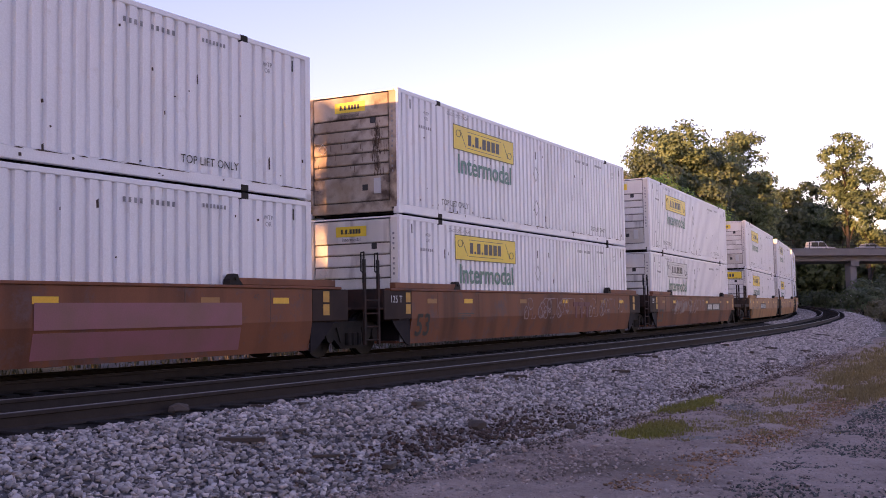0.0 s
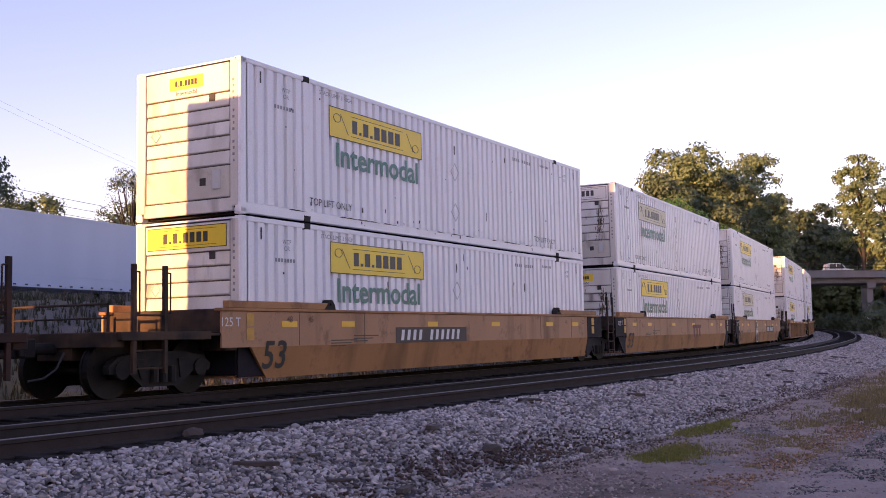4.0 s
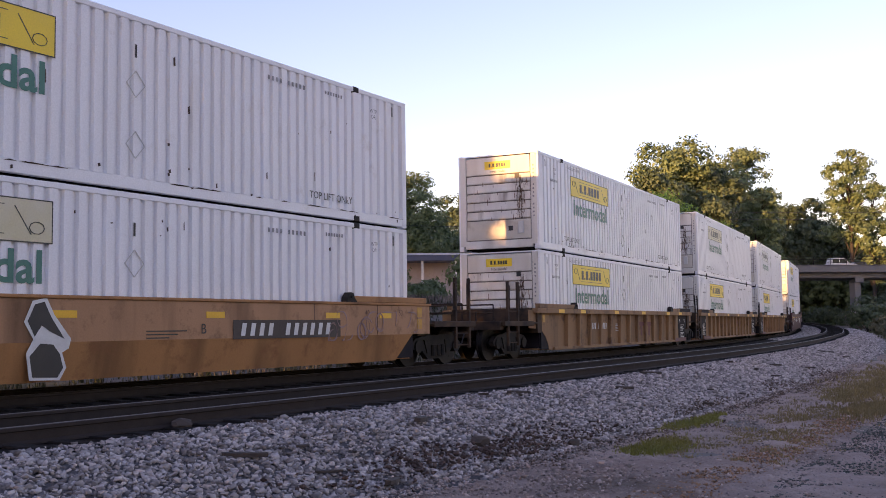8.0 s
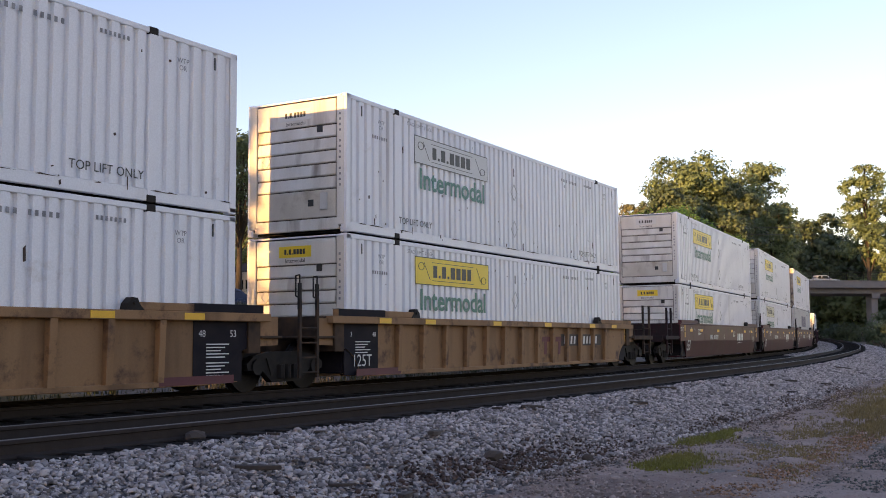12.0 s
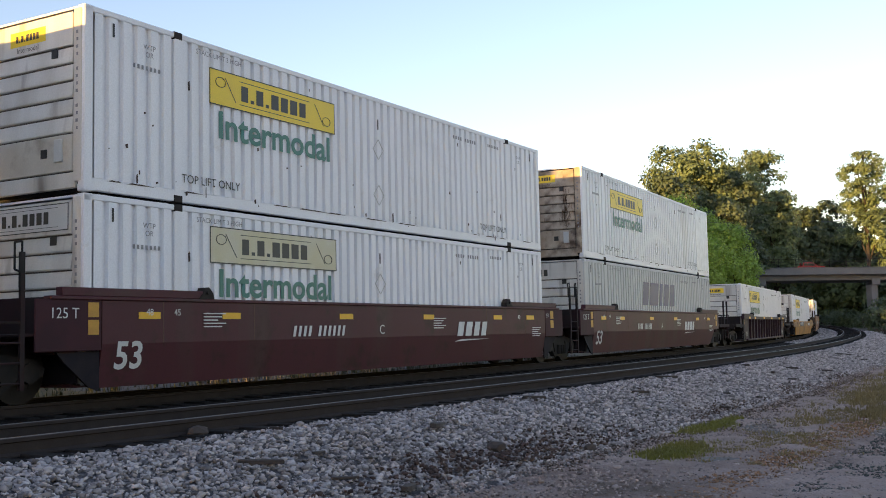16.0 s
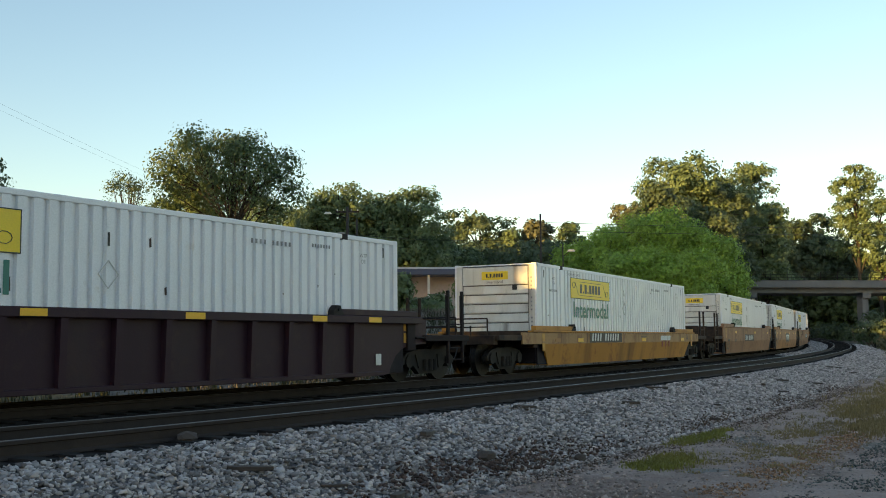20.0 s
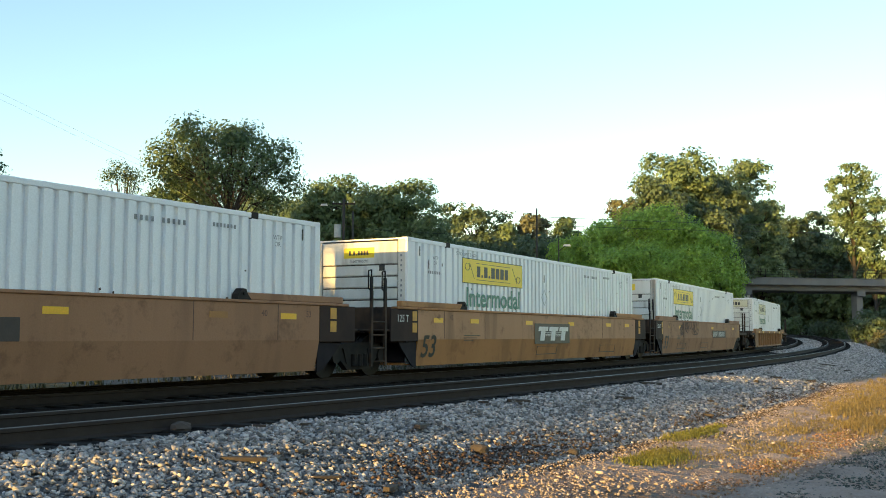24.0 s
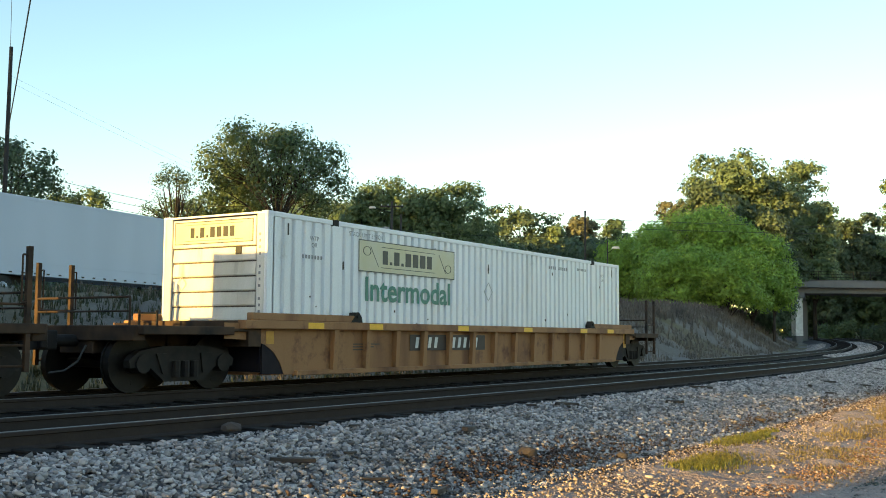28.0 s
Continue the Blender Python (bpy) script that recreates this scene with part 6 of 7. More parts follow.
def make_lot():
    s, o = np.meshgrid(np.arange(-40, 61, 2.5), np.arange(-48, -15.9, 2.0), indexing="ij")
    p = along(s.ravel(), o.ravel())
    p[:, 2] = ground_z(p[:, 0], p[:, 1]) + 0.035
    m, n = s.shape
    i = (np.arange(m - 1)[:, None] * n + np.arange(n - 1)[None]).ravel()
    lot = material("worn_asphalt", (0.05, 0.05, 0.052), 0.9, second=(0.075, 0.072, 0.07), scale=0.6, fine=18, bump=0.6, dist=0.02, stains=(0.03, 0.03, 0.03), stain_scale=0.4)
    me = sheet("lorry_park", p, np.stack([i, i + 1, i + n + 1, i + n], -1).tolist(), lot, True)
    tagged(new("lorry_park", me), "worn dark asphalt lot beyond the tracks", "pavement", kind="structure")


make_lot()


def make_house():
    wall = material("white_siding", (0.76, 0.76, 0.74), 0.6, second=(0.66, 0.66, 0.64), scale=1.5)
    roof = material("brown_shingle", (0.10, 0.075, 0.065), 0.85, second=(0.07, 0.055, 0.05), scale=3, fine=12)
    h = thing("house", "small white house with brown hipped roof", "house", m=pose(-17.6, 102, ground_at(-17.6, 102), 0, 0, -8))
    g0 = 5.4 - h.matrix_basis.translation.z
    b = bmesh.new()
    add_box(b, -3.4, 3.2, -3, 4, min(-0.5, g0 - 1), g0 + 2.6)
    part("wall", b, wall, h)
    r = bmesh.new()
    e, t = g0 + 2.55, g0 + 4.5
    v = [r.verts.new(p) for p in ((-3.9, -3.5, e), (3.7, -3.5, e), (3.7, 4.5, e), (-3.9, 4.5, e), (-0.8, 0.5, t), (0.6, 0.5, t))]
    for f in ((0, 1, 5, 4), (1, 2, 5), (2, 3, 4, 5), (3, 0, 4), (3, 2, 1, 0)):
        r.faces.new([v[i] for i in f])
    part("roof", r, roof, h)
    fa = bmesh.new()
    add_box(fa, -3.95, 3.75, -3.56, -3.5, e - 0.14, e + 0.04)
    part("fascia", fa, PAINT_W, h)
    for x, w, z0, z1 in ((-2.2, 0.45, 1.0, 1.9), (-1.5, 0.45, 1.0, 1.9), (1.6, 0.6, 0.4, 1.9)):
        p = bmesh.new()
        add_box(p, x, x + w, -3.03, -2.98, g0 + z0, g0 + z1)
        win = part("window", p, GLASS, h)
        q = bmesh.new()
        for a in ((x - 0.06, x, z0, z1), (x + w, x + w + 0.06, z0, z1), (x - 0.06, x + w + 0.06, z1, z1 + 0.07), (x - 0.06, x + w + 0.06, z0 - 0.07, z0)):
            add_box(q, a[0], a[1], -3.06, -2.99, g0 + a[2], g0 + a[3])
        part("window_frame", q, PAINT_W, win)
    po = bmesh.new()
    add_box(po, -5.6, -3.4, -2.6, 1.0, g0 + 2.05, g0 + 2.2)
    part("porch_roof", po, roof, h)
    for y in (-2.4, 0.8):
        k = bmesh.new()
        add_box(k, -5.5, -5.38, y, y + 0.12, min(-0.4, g0 - 1), g0 + 2.05)
        part("porch_post", k, PAINT_W, h)


make_house()


def make_canopy():
    z = ground_at(-1.5, 96)
    c = thing("canopy_building", "low roadside building with dark blue flat canopy", "building", m=pose(-1.5, 96, z, 0, 0, 4))
    blue = material("canopy_blue", (0.035, 0.05, 0.11), 0.4, second=(0.045, 0.06, 0.12))
    brick = material("pale_brick", (0.46, 0.38, 0.34), 0.8, second=(0.38, 0.30, 0.27), scale=5)
    top = 8.05 - z
    b = bmesh.new()
    add_box(b, -3.6, 3.6, -2.5, 3.5, top - 0.72, top - 0.2)
    part("canopy", bevelled(b, 0.03), blue, c)
    b = bmesh.new()
    add_box(b, -3.65, 3.65, -2.56, 3.56, top - 0.2, top - 0.02)
    part("canopy_edge", b, material("pale_trim", (0.5, 0.54, 0.6), 0.5), c)
    b = bmesh.new()
    add_box(b, -3.2, 3.2, 0.5, 3.2, -0.5, top - 0.72)
    part("wall", b, brick, c)
    for x in (-3.2, 0, 3.0):
        p = bmesh.new()
        add_box(p, x, x + 0.2, -2.2, -2.0, -0.5, top - 0.72)
        part("post", p, PAINT_W, c)


make_canopy()


def wire(label, a, b, sag, r=0.012):
    bm = bmesh.new()
    a, b = Vector(a), Vector(b)
    n = 14
    side = Vector((b.y - a.y, a.x - b.x, 0)).normalized() * r
    rings = []
    for k in range(n + 1):
        p = a.lerp(b, k / n) - Vector((0, 0, sag * 4 * (k / n) * (1 - k / n)))
        rings.append([bm.verts.new(p + q) for q in (side, Vector((0, 0, r)), -side, Vector((0, 0, -r)))])
    for u, v in zip(rings, rings[1:]):
        for k in range(4):
            bm.faces.new((u[k], u[(k + 1) % 4], v[(k + 1) % 4], v[k]))
    return tagged(new("wire", mesh_of("wire", bm, BLACK)), label, "wire", "overhead wires")


def pole(label, x, y, top, r=0.14, arms=1, lamp=0, can=False):
    z = ground_at(x, y)
    p = thing("utility_pole", label, "pole", m=pose(x, y, z))
    H = top - z
    bm = bmesh.new()
    add_rod(bm, (0, 0, -0.5), (0, 0, H), r, r * 0.7, seg=10)
    part("pole", mesh_of("pole", bm, POLEWOOD, True), None, p)
    for i in range(arms):
        bm = bmesh.new()
        add_box(bm, -0.9, 0.9, -0.06, 0.06, H - 0.45 - i * 0.8, H - 0.33 - i * 0.8)
        a = part("cross_arm", bm, POLEWOOD, p)
        for x in (-0.8, -0.3, 0.3, 0.8):
            q = bmesh.new()
            add_rod(q, (x, 0, H - 0.33 - i * 0.8), (x, 0, H - 0.2 - i * 0.8), 0.04, seg=6)
            part("insulator", q, PAINT_W, a)
    if lamp:
        bm = bmesh.new()
        add_rod(bm, (0, 0, H - 0.9), (lamp * 1.3, 0, H - 0.5), 0.03, seg=6)
        a = part("lamp_arm", bm, STEEL_D, p)
        bm = bmesh.new()
        add_slab(bm, [(-0.3, -0.05), (0.3, -0.05), (0.2, 0.1), (-0.2, 0.1)], 1, -0.14, 0.14)
        part("lamp_head", bevelled(bm, 0.02), PAINT_W, a, m=pose(lamp * 1.5, 0, H - 0.5))
    if can:
        bm = bmesh.new()
        add_rod(bm, (-0.45, 0, H - 3.0), (-0.45, 0, H - 2.0), 0.28, seg=12)
        part("transformer", bm, material("transformer_grey", (0.4, 0.42, 0.44), 0.5), p)


pole("wooden utility pole above the trees", 7.1, 75.0, 10.4, 0.09, arms=0)
pole("short pole with small lamp heads", 8.8, 76.0, 8.3, 0.06, arms=0, lamp=0.4)
pole("wooden utility pole with transformer and street lamp", -7.3, 80.0, 11.7, arms=1, lamp=-1, can=True)
pole("slim wooden pole beside the transformer", -6.5, 79.0, 10.6, 0.10, arms=0)
pole("far wooden pole with a crossarm", -13.3, 98.0, 11.4, 0.12)
pole("dark wooden utility pole beside the lorry park", -21.3, 45.0, 13.9, 0.12, arms=0)
wire("thick black overhead cable crossing high up", (-21.3, 45.0, 9.9), (-3.2, 9.0, 11.5), 0.2, 0.022)
wire("thin overhead wire crossing high up", (-21.3, 45.0, 11.5), (-4.4, 9.0, 12.1), 0.2, 0.008)
for k in range(3):
    wire("overhead wire behind the lorry park", (-33.0, 70.0, 12.6 - 0.6 * k), (-13.3, 98.0, 11.3 - 0.5 * k), 0.6, 0.016)
for k in range(2):
    wire("thin overhead wire above the treetops", (-21.3, 45.0, 12.6 - 0.3 * k), (-13.3, 98.0, 11.3 - 0.4 * k), 0.3, 0.004)
wire("thin overhead wire between poles", (-7.3, 80.0, 9.6), (7.1, 75.0, 8.6), 0.3, 0.012)
wire("thin overhead wire between poles", (-7.3, 80.0, 9.2), (-30.0, 86.0, 9.4), 0.4, 0.012)
for k in range(2):
    wire("thin overhead wire above the bridge", (7.1, 75.0, 9.8 - 0.6 * k), (95.0, 140.0, 17.5 - 0.7 * k), 0.8, 0.014)


def make_fence():
    f = thing("fence", "row of weathered posts with wire at the lot edge", "fence")
    for i in range(9):
        p = along(34 + i * 3.2, -17.5)
        z = ground_at(p[0], p[1])
        bm = bmesh.new()
        add_rod(bm, (p[0], p[1], z - 0.3), (p[0], p[1], z + 1.25), 0.07, seg=7)
        part("post", bm, POLEWOOD, f)
    for h in (0.6, 1.1):
        bm = bmesh.new()
        pts = [along(34 + i * 3.2, -17.5) for i in range(9)]
        for a, b in zip(pts, pts[1:]):
            za, zb = ground_at(a[0], a[1]), ground_at(b[0], b[1])
            add_rod(bm, (a[0], a[1], za + h), (b[0], b[1], zb + h), 0.012, seg=4, caps=False)
        part("fence_wire", bm, STEEL_D, f)


make_fence()


# ---- loose stones, sleepers, grass ----
def stone_field(name, label, s, o, up, size, mat, seed):
    """Many angular stones in one mesh, lying on the bed at s and o."""
    rng = np.random.default_rng(seed)
    base = np.array([(x, y, z) for x in (-1, 1) for y in (-1, 1) for z in (-1, 1)]) * 0.62
    tri = np.array([(0, 1, 3), (0, 3, 2), (4, 6, 7), (4, 7, 5), (0, 4, 5), (0, 5, 1), (2, 3, 7), (2, 7, 6), (0, 2, 6), (0, 6, 4), (1, 5, 7), (1, 7, 3)])
    n = len(s)
    p = along(s, o)
    p[:, 2] += up
    v = base[None] * (1 + rng.uniform(-0.42, 0.42, (n, 8, 1)))
    v = v * rng.uniform(0.5, 1.45, (n, 1, 3))
    q = rng.normal(0, 1, (n, 4))
    q /= np.linalg.norm(q, axis=1)[:, None]
    w, x, y, z = q.T
    R = np.stack([1 - 2 * (y * y + z * z), 2 * (x * y - z * w), 2 * (x * z + y * w), 2 * (x * y + z * w), 1 - 2 * (x * x + z * z), 2 * (y * z - x * w), 2 * (x * z - y * w), 2 * (y * z + x * w), 1 - 2 * (x * x + y * y)], -1).reshape(n, 3, 3)
    v = np.einsum("nij,nkj->nki", R, v) * (1, 1, 0.72) * (size / 2)[:, None, None] + p[:, None, :]
    f = (tri[None] + (np.arange(n) * 8)[:, None, None]).reshape(-1, 3)
    me = bpy.data.meshes.new(name)
    me.vertices.add(n * 8)
    me.vertices.foreach_set("co", v.ravel())
    me.loops.add(len(f) * 3)
    me.loops.foreach_set("vertex_index", f.ravel())
    me.polygons.add(len(f))
    me.polygons.foreach_set("loop_start", np.arange(0, len(f) * 3, 3))
    me.update(calc_edges=True)
    me.materials.append(mat)
    return tagged(new(name, me), label, "stones", kind="stuff")


def make_stones():
    rng = np.random.default_rng(11)
    ss, oo, zz = [], [], []
    for s0, s1, density, size in ((3, 14, 640, 0.055), (14, 24, 480, 0.060), (24, 40, 260, 0.072), (40, 65, 120, 0.085), (65, 120, 40, 0.12)):
        n = int((s1 - s0) * 2.9 * density)
        ss.append(rng.uniform(s0, s1, n))
        o = rng.uniform(5.75, 8.75, n)
        oo.append(o)
        zz.append(size * rng.uniform(0.55, 1.5, n))
    s, o, z = (np.concatenate(v) for v in (ss, oo, zz))
    keep = rng.uniform(0, 1, len(s)) < 1 - step(8.1, 8.75, o)
    s, o, z = s[keep], o[keep], z[keep]
    up = bed_z(o) + z * 0.10 + rng.normal(0, 0.012, len(s))
    stone_field("ballast_stones", "loose grey crushed stones on the ballast shoulder", s, o, up, z, STONE, 12)
    n = 4200
    s, o = rng.uniform(4, 60, n), np.where(rng.uniform(0, 1, n) < 0.6, rng.uniform(2.0, 3.0, n), rng.uniform(5.6, 6.1, n))
    z = 0.05 * rng.uniform(0.6, 1.4, n)
    stone_field("dark_stones", "dark stones between the tracks", s, o, bed_z(o) + 0.012, z, material("dark_stone", (0.04, 0.036, 0.034), 0.7, island=0.4), 13)
    n = 5000
    s, o = rng.uniform(8, 140, n), rng.uniform(-3.9, -1.9, n)
    z = 0.08 * rng.uniform(0.6, 1.5, n)
    stone_field("far_ballast_stones", "pale crushed stones on the far shoulder", s, o, bed_z(o) + 0.02, z, STONE, 14)
    n = 3600
    s, o = rng.uniform(69, 150, n), rng.uniform(1.35, 3.15, n)
    stone_field("middle_ballast_stones", "pale crushed stones between the two tracks", s, o, bed_z(o) + 0.02, 0.11 * rng.uniform(0.6, 1.5, n), STONE, 20)
    n = 36000
    s, o = 6 + 36 * rng.uniform(0, 1, n) ** 1.6, 8.2 + 6 * rng.uniform(0, 1, n) ** 1.3
    p = along(s, o)
    worn = np.array([noise.noise(Vector((a * 0.5, b * 1.1, 7))) for a, b in zip(s, o)])
    keep = rng.uniform(0, 1, n) < 0.6 + 1.1 * worn + 0.5 * np.exp(-((o - 8.2) / 0.7) ** 2)
    s, o, p = s[keep], o[keep], p[keep]
    z = 0.027 * rng.uniform(0.4, 1.6, len(s)) * np.where(rng.uniform(0, 1, len(s)) < 0.03, 2.0, 1.0)
    up = ground_z(p[:, 0], p[:, 1]) - p[:, 2] + 0.051
    stone_field("path_stones", "brown-grey pebbles strewn on the dirt path", s, o, up, z, material("path_pebble", (0.36, 0.285, 0.25), 0.9, second=(0.24, 0.185, 0.16), island=0.55), 15)

    def strewn(name, label, s, o, size, colour, second, seed):
        p = along(s, o)
        up = np.where(o < 8.3, bed_z(o), ground_z(p[:, 0], p[:, 1]) - p[:, 2]) + 0.045
        z = size * rng.uniform(0.5, 1.5, len(s))
        stone_field(name, label, s, o, up, z, material(name, colour, 0.95, second=second, scale=2.0, island=0.5, spec=0.1), seed)
    n = 6500
    s = rng.uniform(11, 36, n)
    strewn("leaf_litter", "dark brown soil and leaf litter along the path edge", s, 8.5 + 0.008 * (s - 12) + rng.normal(0, 0.30, n) + 0.2 * np.sin(s * 0.9), 0.028, (0.13, 0.09, 0.065), (0.08, 0.055, 0.042), 16)
    n = 650
    s = rng.normal(11.0, 1.6, n)
    strewn("dead_leaves", "reddish-brown dead leaves on the ballast foot", s, 7.95 + 0.12 * np.sin(s * 2.3) + rng.normal(0, 0.2, n), 0.045, (0.105, 0.072, 0.06), (0.075, 0.052, 0.046), 17)
    n = 3600
    s = rng.uniform(9, 21, n)
    strewn("orange_gravel", "orange-brown gravel along the path rut", s, 10.75 + 0.02 * (s - 14) + rng.normal(0, 0.17, n), 0.026, (0.33, 0.19, 0.11), (0.24, 0.14, 0.085), 18)
    n = 5000
    s = rng.uniform(8, 20, n)
    strewn("grey_gravel", "dull grey-green gravel beyond the rut", s, 11.35 + np.abs(rng.normal(0, 0.9, n)), 0.026, (0.13, 0.135, 0.12), (0.085, 0.09, 0.08), 19)


make_stones()


def rough(shape, seed, widths, heights):
    """Uneven heights: random numbers smoothed over several widths and added."""
    rng = np.random.default_rng(seed)
    out = np.zeros(shape)
    for w, h in zip(widths, heights):
        a = rng.normal(0, 1, shape)
        for axis in (0, 1):
            a = sum(np.roll(a, k, axis) for k in range(-w, w + 1)) / (2 * w + 1) ** 0.5
        out += h * a / max(a.std(), 1e-6)
    return out


def make_path():
    s = np.concatenate([np.arange(-12, 5, 1.0), np.arange(5, 17, 0.045), np.arange(17, 30, 0.09), np.arange(30, 55.1, 0.4)])
    o = np.concatenate([np.arange(8.35, 12, 0.05), np.arange(12, 16.3, 0.12)])
    S, O = np.meshgrid(s, o, indexing="ij")
    p = along(S.ravel(), O.ravel())
    edge = np.clip((O - 8.35) / 0.5, 0, 1).ravel()
    p[:, 2] = ground_z(p[:, 0], p[:, 1]) - 0.03 + 0.07 * edge + rough(S.shape, 5, (0, 1, 4, 12), (0.0035, 0.006, 0.008, 0.010)).ravel()
    m, n = S.shape
    i = (np.arange(m - 1)[:, None] * n + np.arange(n - 1)[None]).ravel()
    f = np.stack([i, i + 1, i + n + 1, i + n], -1)
    me = sheet("dirt_path", p, f.tolist(), DIRT, True)
    tagged(new("dirt_path", me), "dusty gravel path beside the ballast", "path", kind="structure")


make_path()


def blades(name, label, pts, height, mat, seed, per=1):
    """Thin bent blades standing at many points, in one mesh."""
    rng = np.random.default_rng(seed)
    pts = np.repeat(pts, per, 0)
    n = len(pts)
    h = height * rng.uniform(0.4, 1.2, n)
    a = rng.uniform(0, 2 * math.pi, n)
    w = 0.006 + 0.006 * rng.uniform(0, 1, n) * (height / 0.12)
    lean = rng.uniform(0.1, 0.7, n) * h
    dx, dy = np.cos(a), np.sin(a)
    px, py = -dy, dx
    base = pts + np.stack([rng.normal(0, 0.03, n), rng.normal(0, 0.03, n), np.zeros(n)], -1)
    def at(k, side):
        return base + np.stack([dx * lean * k * k + px * w * side * (1 - k * 0.5), dy * lean * k * k + py * w * side * (1 - k * 0.5), h * k], -1)
    v = np.stack([at(0, -1), at(0, 1), at(0.55, 1), at(0.55, -1), at(1.0, 0)], 1).reshape(-1, 3)
    i = np.arange(n) * 5
    f = [tuple(q) for q in np.stack([i, i + 1, i + 2, i + 3], -1)] + [tuple(q) for q in np.stack([i + 3, i + 2, i + 4], -1)]
    return tagged(new(name, sheet(name, v, f, mat)), label, "grass", kind="stuff")


def on_ground(s, o, lift=0.04):
    p = along(s, o)
    p[:, 2] = ground_z(p[:, 0], p[:, 1]) + lift
    return p


GRASS_G = leaf_material("green_grass", (0.19, 0.19, 0.03), (0.22, 0.18, 0.04))
GRASS_D = leaf_material("dry_grass", (0.27, 0.20, 0.075), (0.19, 0.14, 0.06))
WEED = leaf_material("dusty_weeds", (0.12, 0.095, 0.055), (0.07, 0.065, 0.04))

WEED_P = leaf_material("grey_brown_weeds", (0.20, 0.165, 0.13), (0.12, 0.10, 0.08))
WEED_G = leaf_material("green_weeds", (0.04, 0.052, 0.02), (0.055, 0.055, 0.025))


def make_grass():
    rng = np.random.default_rng(21)
    c = [(13.2, 9.35, 0.38, 0.17, 620), (13.9, 9.2, 0.3, 0.12, 160), (16.6, 8.75, 0.6, 0.13, 420), (17.9, 8.7, 0.6, 0.08, 120)]
    s = np.concatenate([rng.normal(a, d, n) for a, b, d, e, n in c])
    o = np.concatenate([rng.normal(b, e, n) for a, b, d, e, n in c])
    blades("green_grass", "low yellow-green grass tufts on the path edge", on_ground(s, o), 0.06, GRASS_G, 22, 5)
    n = 1900
    s = np.concatenate([rng.normal(36, 6, 1200), rng.normal(20.8, 0.9, 500), rng.normal(25.5, 1.6, 200)])
    o = np.concatenate([rng.normal(10.3, 0.6, 1200), rng.normal(11.0, 0.22, 500), rng.normal(10.2, 0.3, 200)])
    n = 3800
    s2 = rng.uniform(12.5, 32, n)
    o2 = 10.3 - 0.035 * (s2 - 13) + rng.normal(0, 0.42, n)
    keep = np.array([noise.noise(Vector((a * 0.8, b * 1.6, 5))) > -0.15 for a, b in zip(s2, o2)])
    blades("straw", "short trodden straw-coloured grass on the path", on_ground(s2[keep], o2[keep]), 0.035, GRASS_D, 30, 6)
    blades("golden_grass", "golden dry grass at the edge of the path", on_ground(s, o), 0.11, GRASS_D, 27, 7)
    n = 3600
    s, o = rng.uniform(18, 70, n), 9.6 + np.abs(rng.normal(0, 1.6, n))
    keep = np.array([noise.noise(Vector((a * 0.35, b * 0.9, 3))) > -0.05 for a, b in zip(s, o)])
    blades("dry_grass", "dry straw-coloured grass along the verge", on_ground(s[keep], o[keep]), 0.08, GRASS_D, 23, 5)
    n = 1500
    s, o = rng.uniform(30, 60, n), rng.uniform(10.2, 14, n)
    blades("low_weeds", "low dark brown weeds beside the path", on_ground(s, o, 0), 0.22, WEED, 26, 5)
    n = 2600
    s, o = rng.uniform(55, 150, n), rng.uniform(9.0, 22, n)
    blades("dusty_weeds", "dusty brown weeds beside the line", on_ground(s, o, 0), 0.8, WEED, 24, 4)
    n = 9000
    s, o = rng.uniform(-12, 46, n), rng.uniform(-16, -4.2, n)
    blades("lot_weeds", "dark green weeds between the line and the lot", on_ground(s, o, 0), 0.34, WEED_G, 28, 5)
    n = 15000
    s, o = rng.uniform(20, 150, n), rng.uniform(-16, -5.0, n)
    keep = np.array([noise.noise(Vector((a * 0.16, b * 0.4, 9))) > -0.12 for a, b in zip(s, o)])
    blades("bank_weeds", "dry grey-brown weeds on the far bank", on_ground(s[keep], o[keep], 0), 0.42, WEED_P, 25, 4)
    n = 1500
    s, o = rng.uniform(62, 130, n), rng.normal(-11.4, 1.6, n)
    blades("bank_brush", "tangled bare brush below the trees", on_ground(s, o, 0), 0.85, WEED_P, 29, 6)


make_grass()


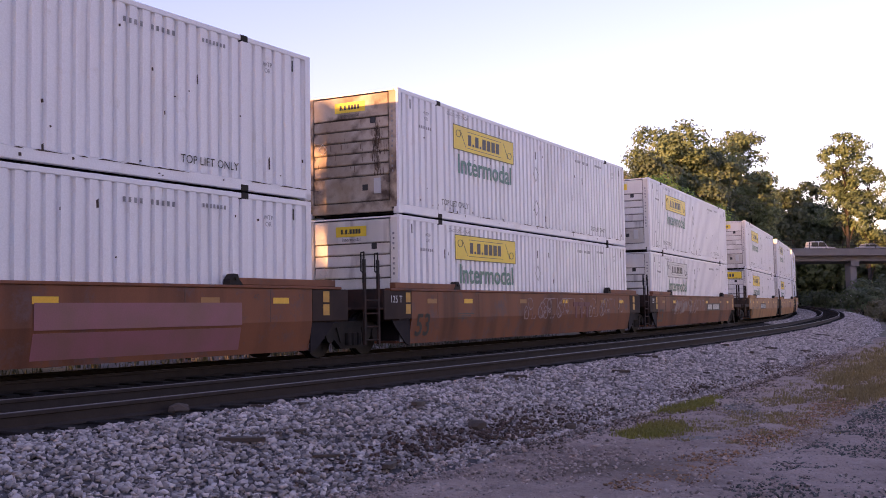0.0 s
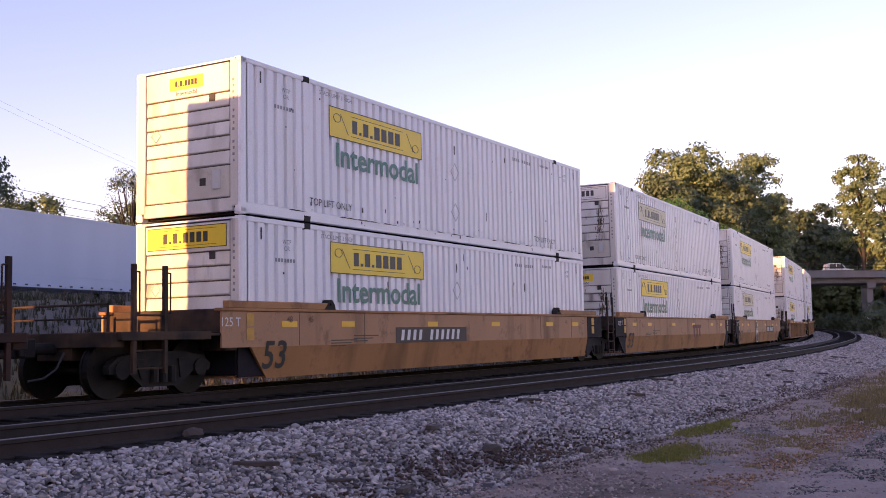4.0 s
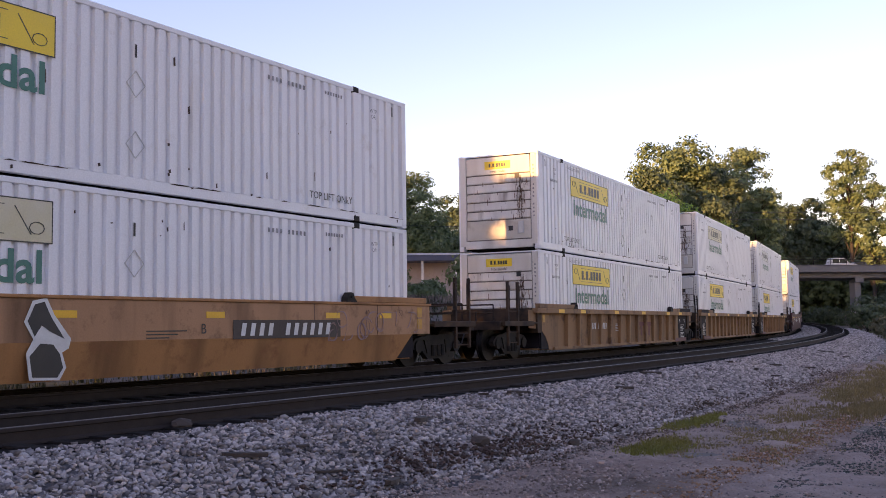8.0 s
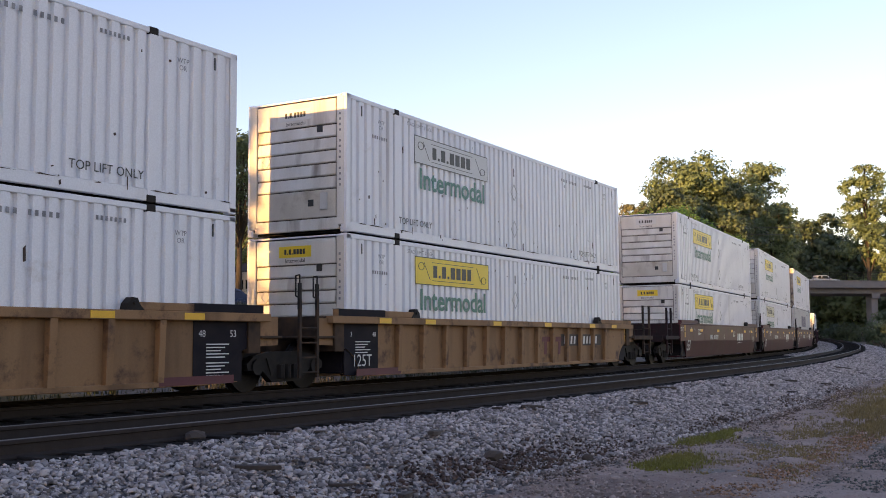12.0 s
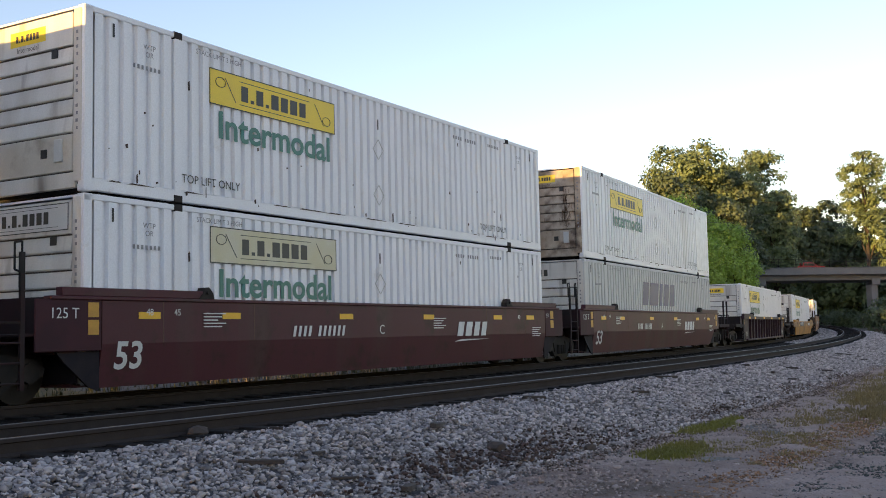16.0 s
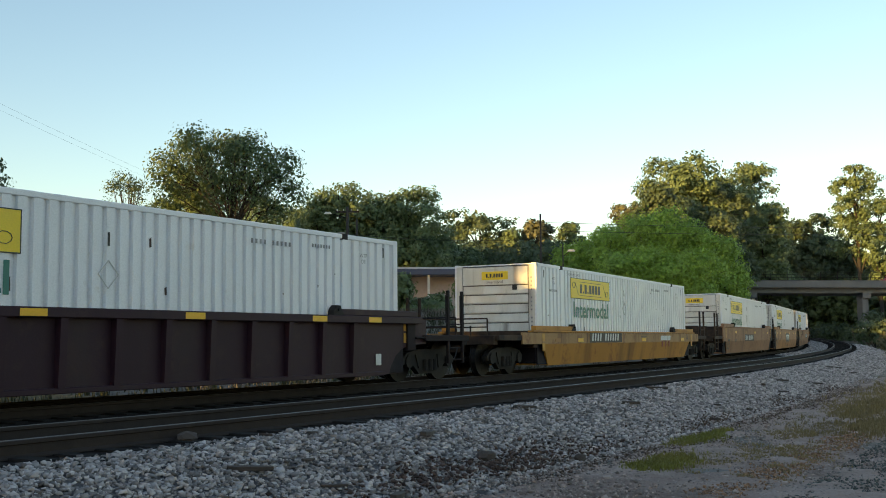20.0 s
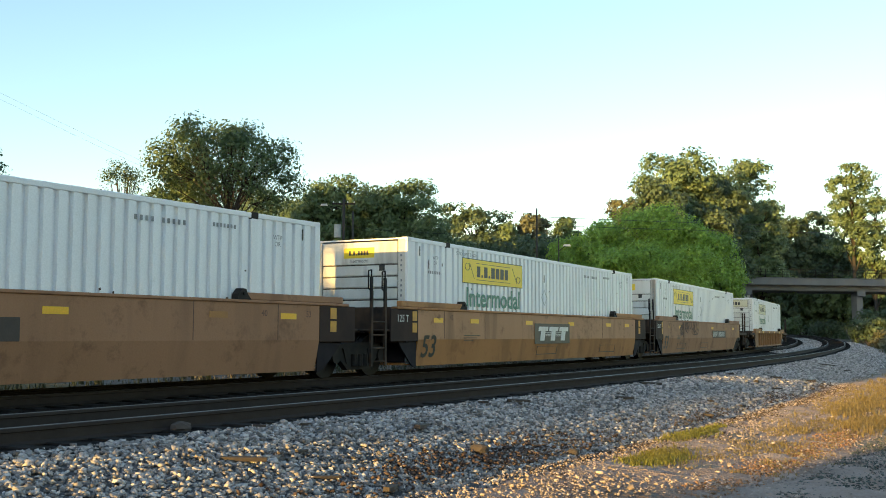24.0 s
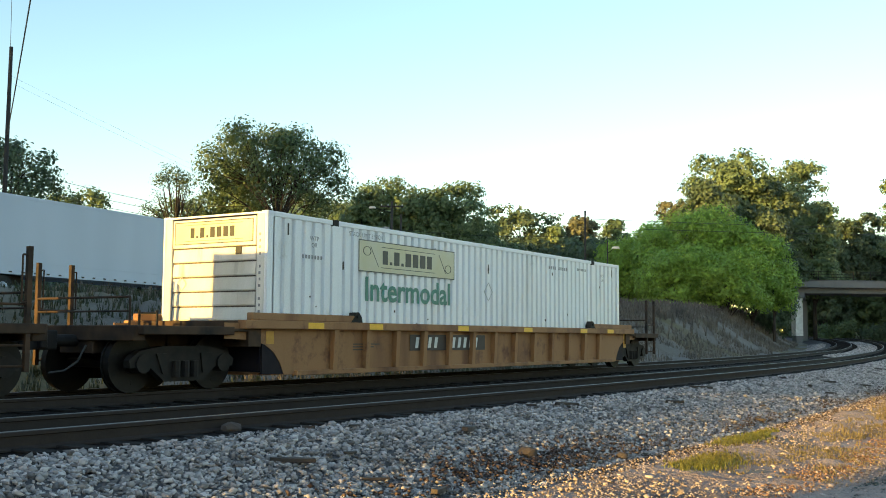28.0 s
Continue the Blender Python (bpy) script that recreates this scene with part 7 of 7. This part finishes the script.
def make_shrubs():
    rng = np.random.default_rng(31)
    k = 0
    for px, depth, hgt, wide, leaf, label in (
        (-0.045, 60, 2.5, 2.4, "mid", "green roadside bush beyond the train"),
        (-0.012, 62, 1.0, 2.6, "mid", "green roadside bush beyond the train"),
        (-0.128, 66, 3.6, 2.4, "bright", "leafy green bush beside the house"),
        (-0.12, 70, 4.0, 3.2, "mid", "leafy green bush beside the house"),
        (-0.17, 60, 1.6, 3.0, "mid", "low weedy bush at the lot edge"),
        (-0.07, 64, 2.4, 3.4, "mid", "low weedy bush at the lot edge"),
        (0.04, 72, 2.8, 4.0, "mid", "green bush on the far bank"),
        (0.09, 78, 2.6, 4.0, "mid", "green bush on the far bank"),
        # added dark shrubs that stand in for the shade under the bright crowns
        (0.17, 120, 4.0, 7.0, "dark", "dark leaves filling the shade below the bright trees"),
        (0.205, 119, 4.0, 7.0, "dark", "dark leaves filling the shade below the bright trees"),
        (0.24, 117, 4.0, 7.0, "dark", "dark leaves filling the shade below the bright trees"),
        (0.27, 118, 3.4, 6.0, "dark", "dark leaves filling the shade below the bright trees"),
        (-0.40, 52, 1.5, 4.0, "dark", "dark weedy scrub behind the trailer"),
        (-0.36, 55, 1.6, 4.4, "dark", "dark weedy scrub behind the trailer"),
        (-0.32, 58, 1.7, 4.4, "dark", "dark weedy scrub behind the trailer"),
        (-0.44, 50, 1.4, 4.0, "dark", "dark weedy scrub behind the trailer"),
        (-0.28, 62, 1.6, 4.4, "dark", "dark weedy scrub behind the trailer"),
        (0.412, 118, 3.0, 4.5, "dark", "dark scrub beside the bridge pier"),
        (0.432, 105, 1.3, 4.0, "brown", "dusty scrub beside the line"),
        (0.445, 92, 1.2, 3.6, "brown", "dusty scrub beside the line"),
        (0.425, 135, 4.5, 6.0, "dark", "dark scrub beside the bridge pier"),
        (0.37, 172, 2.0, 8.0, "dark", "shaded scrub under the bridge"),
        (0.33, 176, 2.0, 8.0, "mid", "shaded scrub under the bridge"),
    ):
        x, y = seen(px, depth)
        k += 1
        z = ground_at(x, y)
        tree(label, x, y, z + hgt, wide, leaf, 60 + k, lobes=6, leaves=2600, size=0.22 + depth * 0.0012, low=0.02, name="shrub")


make_shrubs()


STICK_RNG = random.Random(77)
STICKS = [(STICK_RNG.uniform(7, 22) if k < 18 else STICK_RNG.uniform(22, 46), STICK_RNG.uniform(6.0, 8.2), STICK_RNG.uniform(0.12, 0.36) + 0.01 * k, STICK_RNG.uniform(-50, 50), "thin dark twig lying on the ballast") for k in range(26)]


def debris():
    wood = material("old_wood", (0.06, 0.045, 0.036), 0.9, second=(0.09, 0.07, 0.055), scale=5)
    for s, o, l, yaw, label in ((11.4, 6.85, 0.7, 20, "dark broken stick lying on the ballast"), (44.5, 6.9, 1.7, -15, "dark splintered plank on the ballast"), (9.3, 5.95, 0.35, 60, "dark wooden fragment among the stones"), (28.6, 7.1, 0.6, 10, "dark broken stick lying on the ballast"), *STICKS):
        p = along(s, o, float(bed_z(o)) + 0.05)
        bm = bmesh.new()
        w = min(1.0, l / 0.6)
        add_slab(bm, [(-l / 2, -0.05 * w), (-l / 4, -0.07 * w), (l / 2, -0.03 * w), (l / 2.2, 0.04 * w), (0, 0.06 * w), (-l / 2, 0.03 * w)], 2, -0.025 * w, 0.03 * w)
        tagged(new("stick", mesh_of("stick", bevelled(bm, 0.004), wood)), label, "debris").matrix_basis = pose(*p, 4, 3, math.degrees(float(np.interp(s, S, TH))) + 90 + yaw)
    for s, o, r in ((11.3, 7.75, 0.13), (8.6, 5.4, 0.12), (12.9, 8.3, 0.09)):
        p = along(s, o, float(bed_z(o)) + 0.05)
        bm = bmesh.new()
        bmesh.ops.create_icosphere(bm, subdivisions=2, radius=r)
        for v in bm.verts:
            v.co *= 1 + 0.35 * noise.noise(v.co * 9 + Vector((s, o, 0)))
            v.co.z *= 0.65
        tagged(new("rock", mesh_of("rock", bm, wood)), "dark rough rock lying on the ballast", "rock").matrix_basis = pose(*p)


debris()


# ---- sleepers ----
def make_ties():
    bm = bmesh.new()
    add_box(bm, -0.115, 0.115, -1.3, 1.3, -0.33, -0.165)
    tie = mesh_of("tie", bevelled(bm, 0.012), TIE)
    rng = random.Random(5)
    for tr, off, s0 in ((near_track, NEAR_TRACK, 4.0), (far_track, 0.0, 6.0)):
        for i in range(290):
            s = s0 + i * 0.5
            p = along(s, off)
            th = math.degrees(float(np.interp(s, S, TH))) + 90
            part("tie", tie, None, tr, m=pose(p[0], p[1], p[2] + rng.uniform(-0.012, 0.008), 0, 0, th + rng.uniform(-1.2, 1.2)))


make_ties()


def motions():
    times = [float(t) for t in range(0, 29)]
    for ob, s, up in MOVING:
        walk(ob, [(t, on_line(s - gone(t)) @ pose(0, 0, up)) for t in times])
    # wheels roll with the train; wheelsets at the same end of their bogie share one set of keys
    for wx, sets in SPINNING.items():
        walk(sets[0], [(k / FPS, pose(wx, 0, 0.462, 0, -math.degrees(gone(k / FPS) / 0.462) % 360, 0)) for k in range(28 * FPS + 1)])
        keys = sets[0].animation_data
        for ob in sets[1:]:
            ob.rotation_mode = "QUATERNION"
            mine = ob.animation_data_create()
            mine.action = keys.action
            mine.action_slot = keys.action_slot
    for ob, lane, rows_of in TRAFFIC:
        back = rows_of[0][1] > rows_of[-1][1]
        walk(ob, [(t, BRIDGE @ pose(x, lane, 9.6, 0, 0, 180 if back else 0)) for t, x in rows_of])


motions()
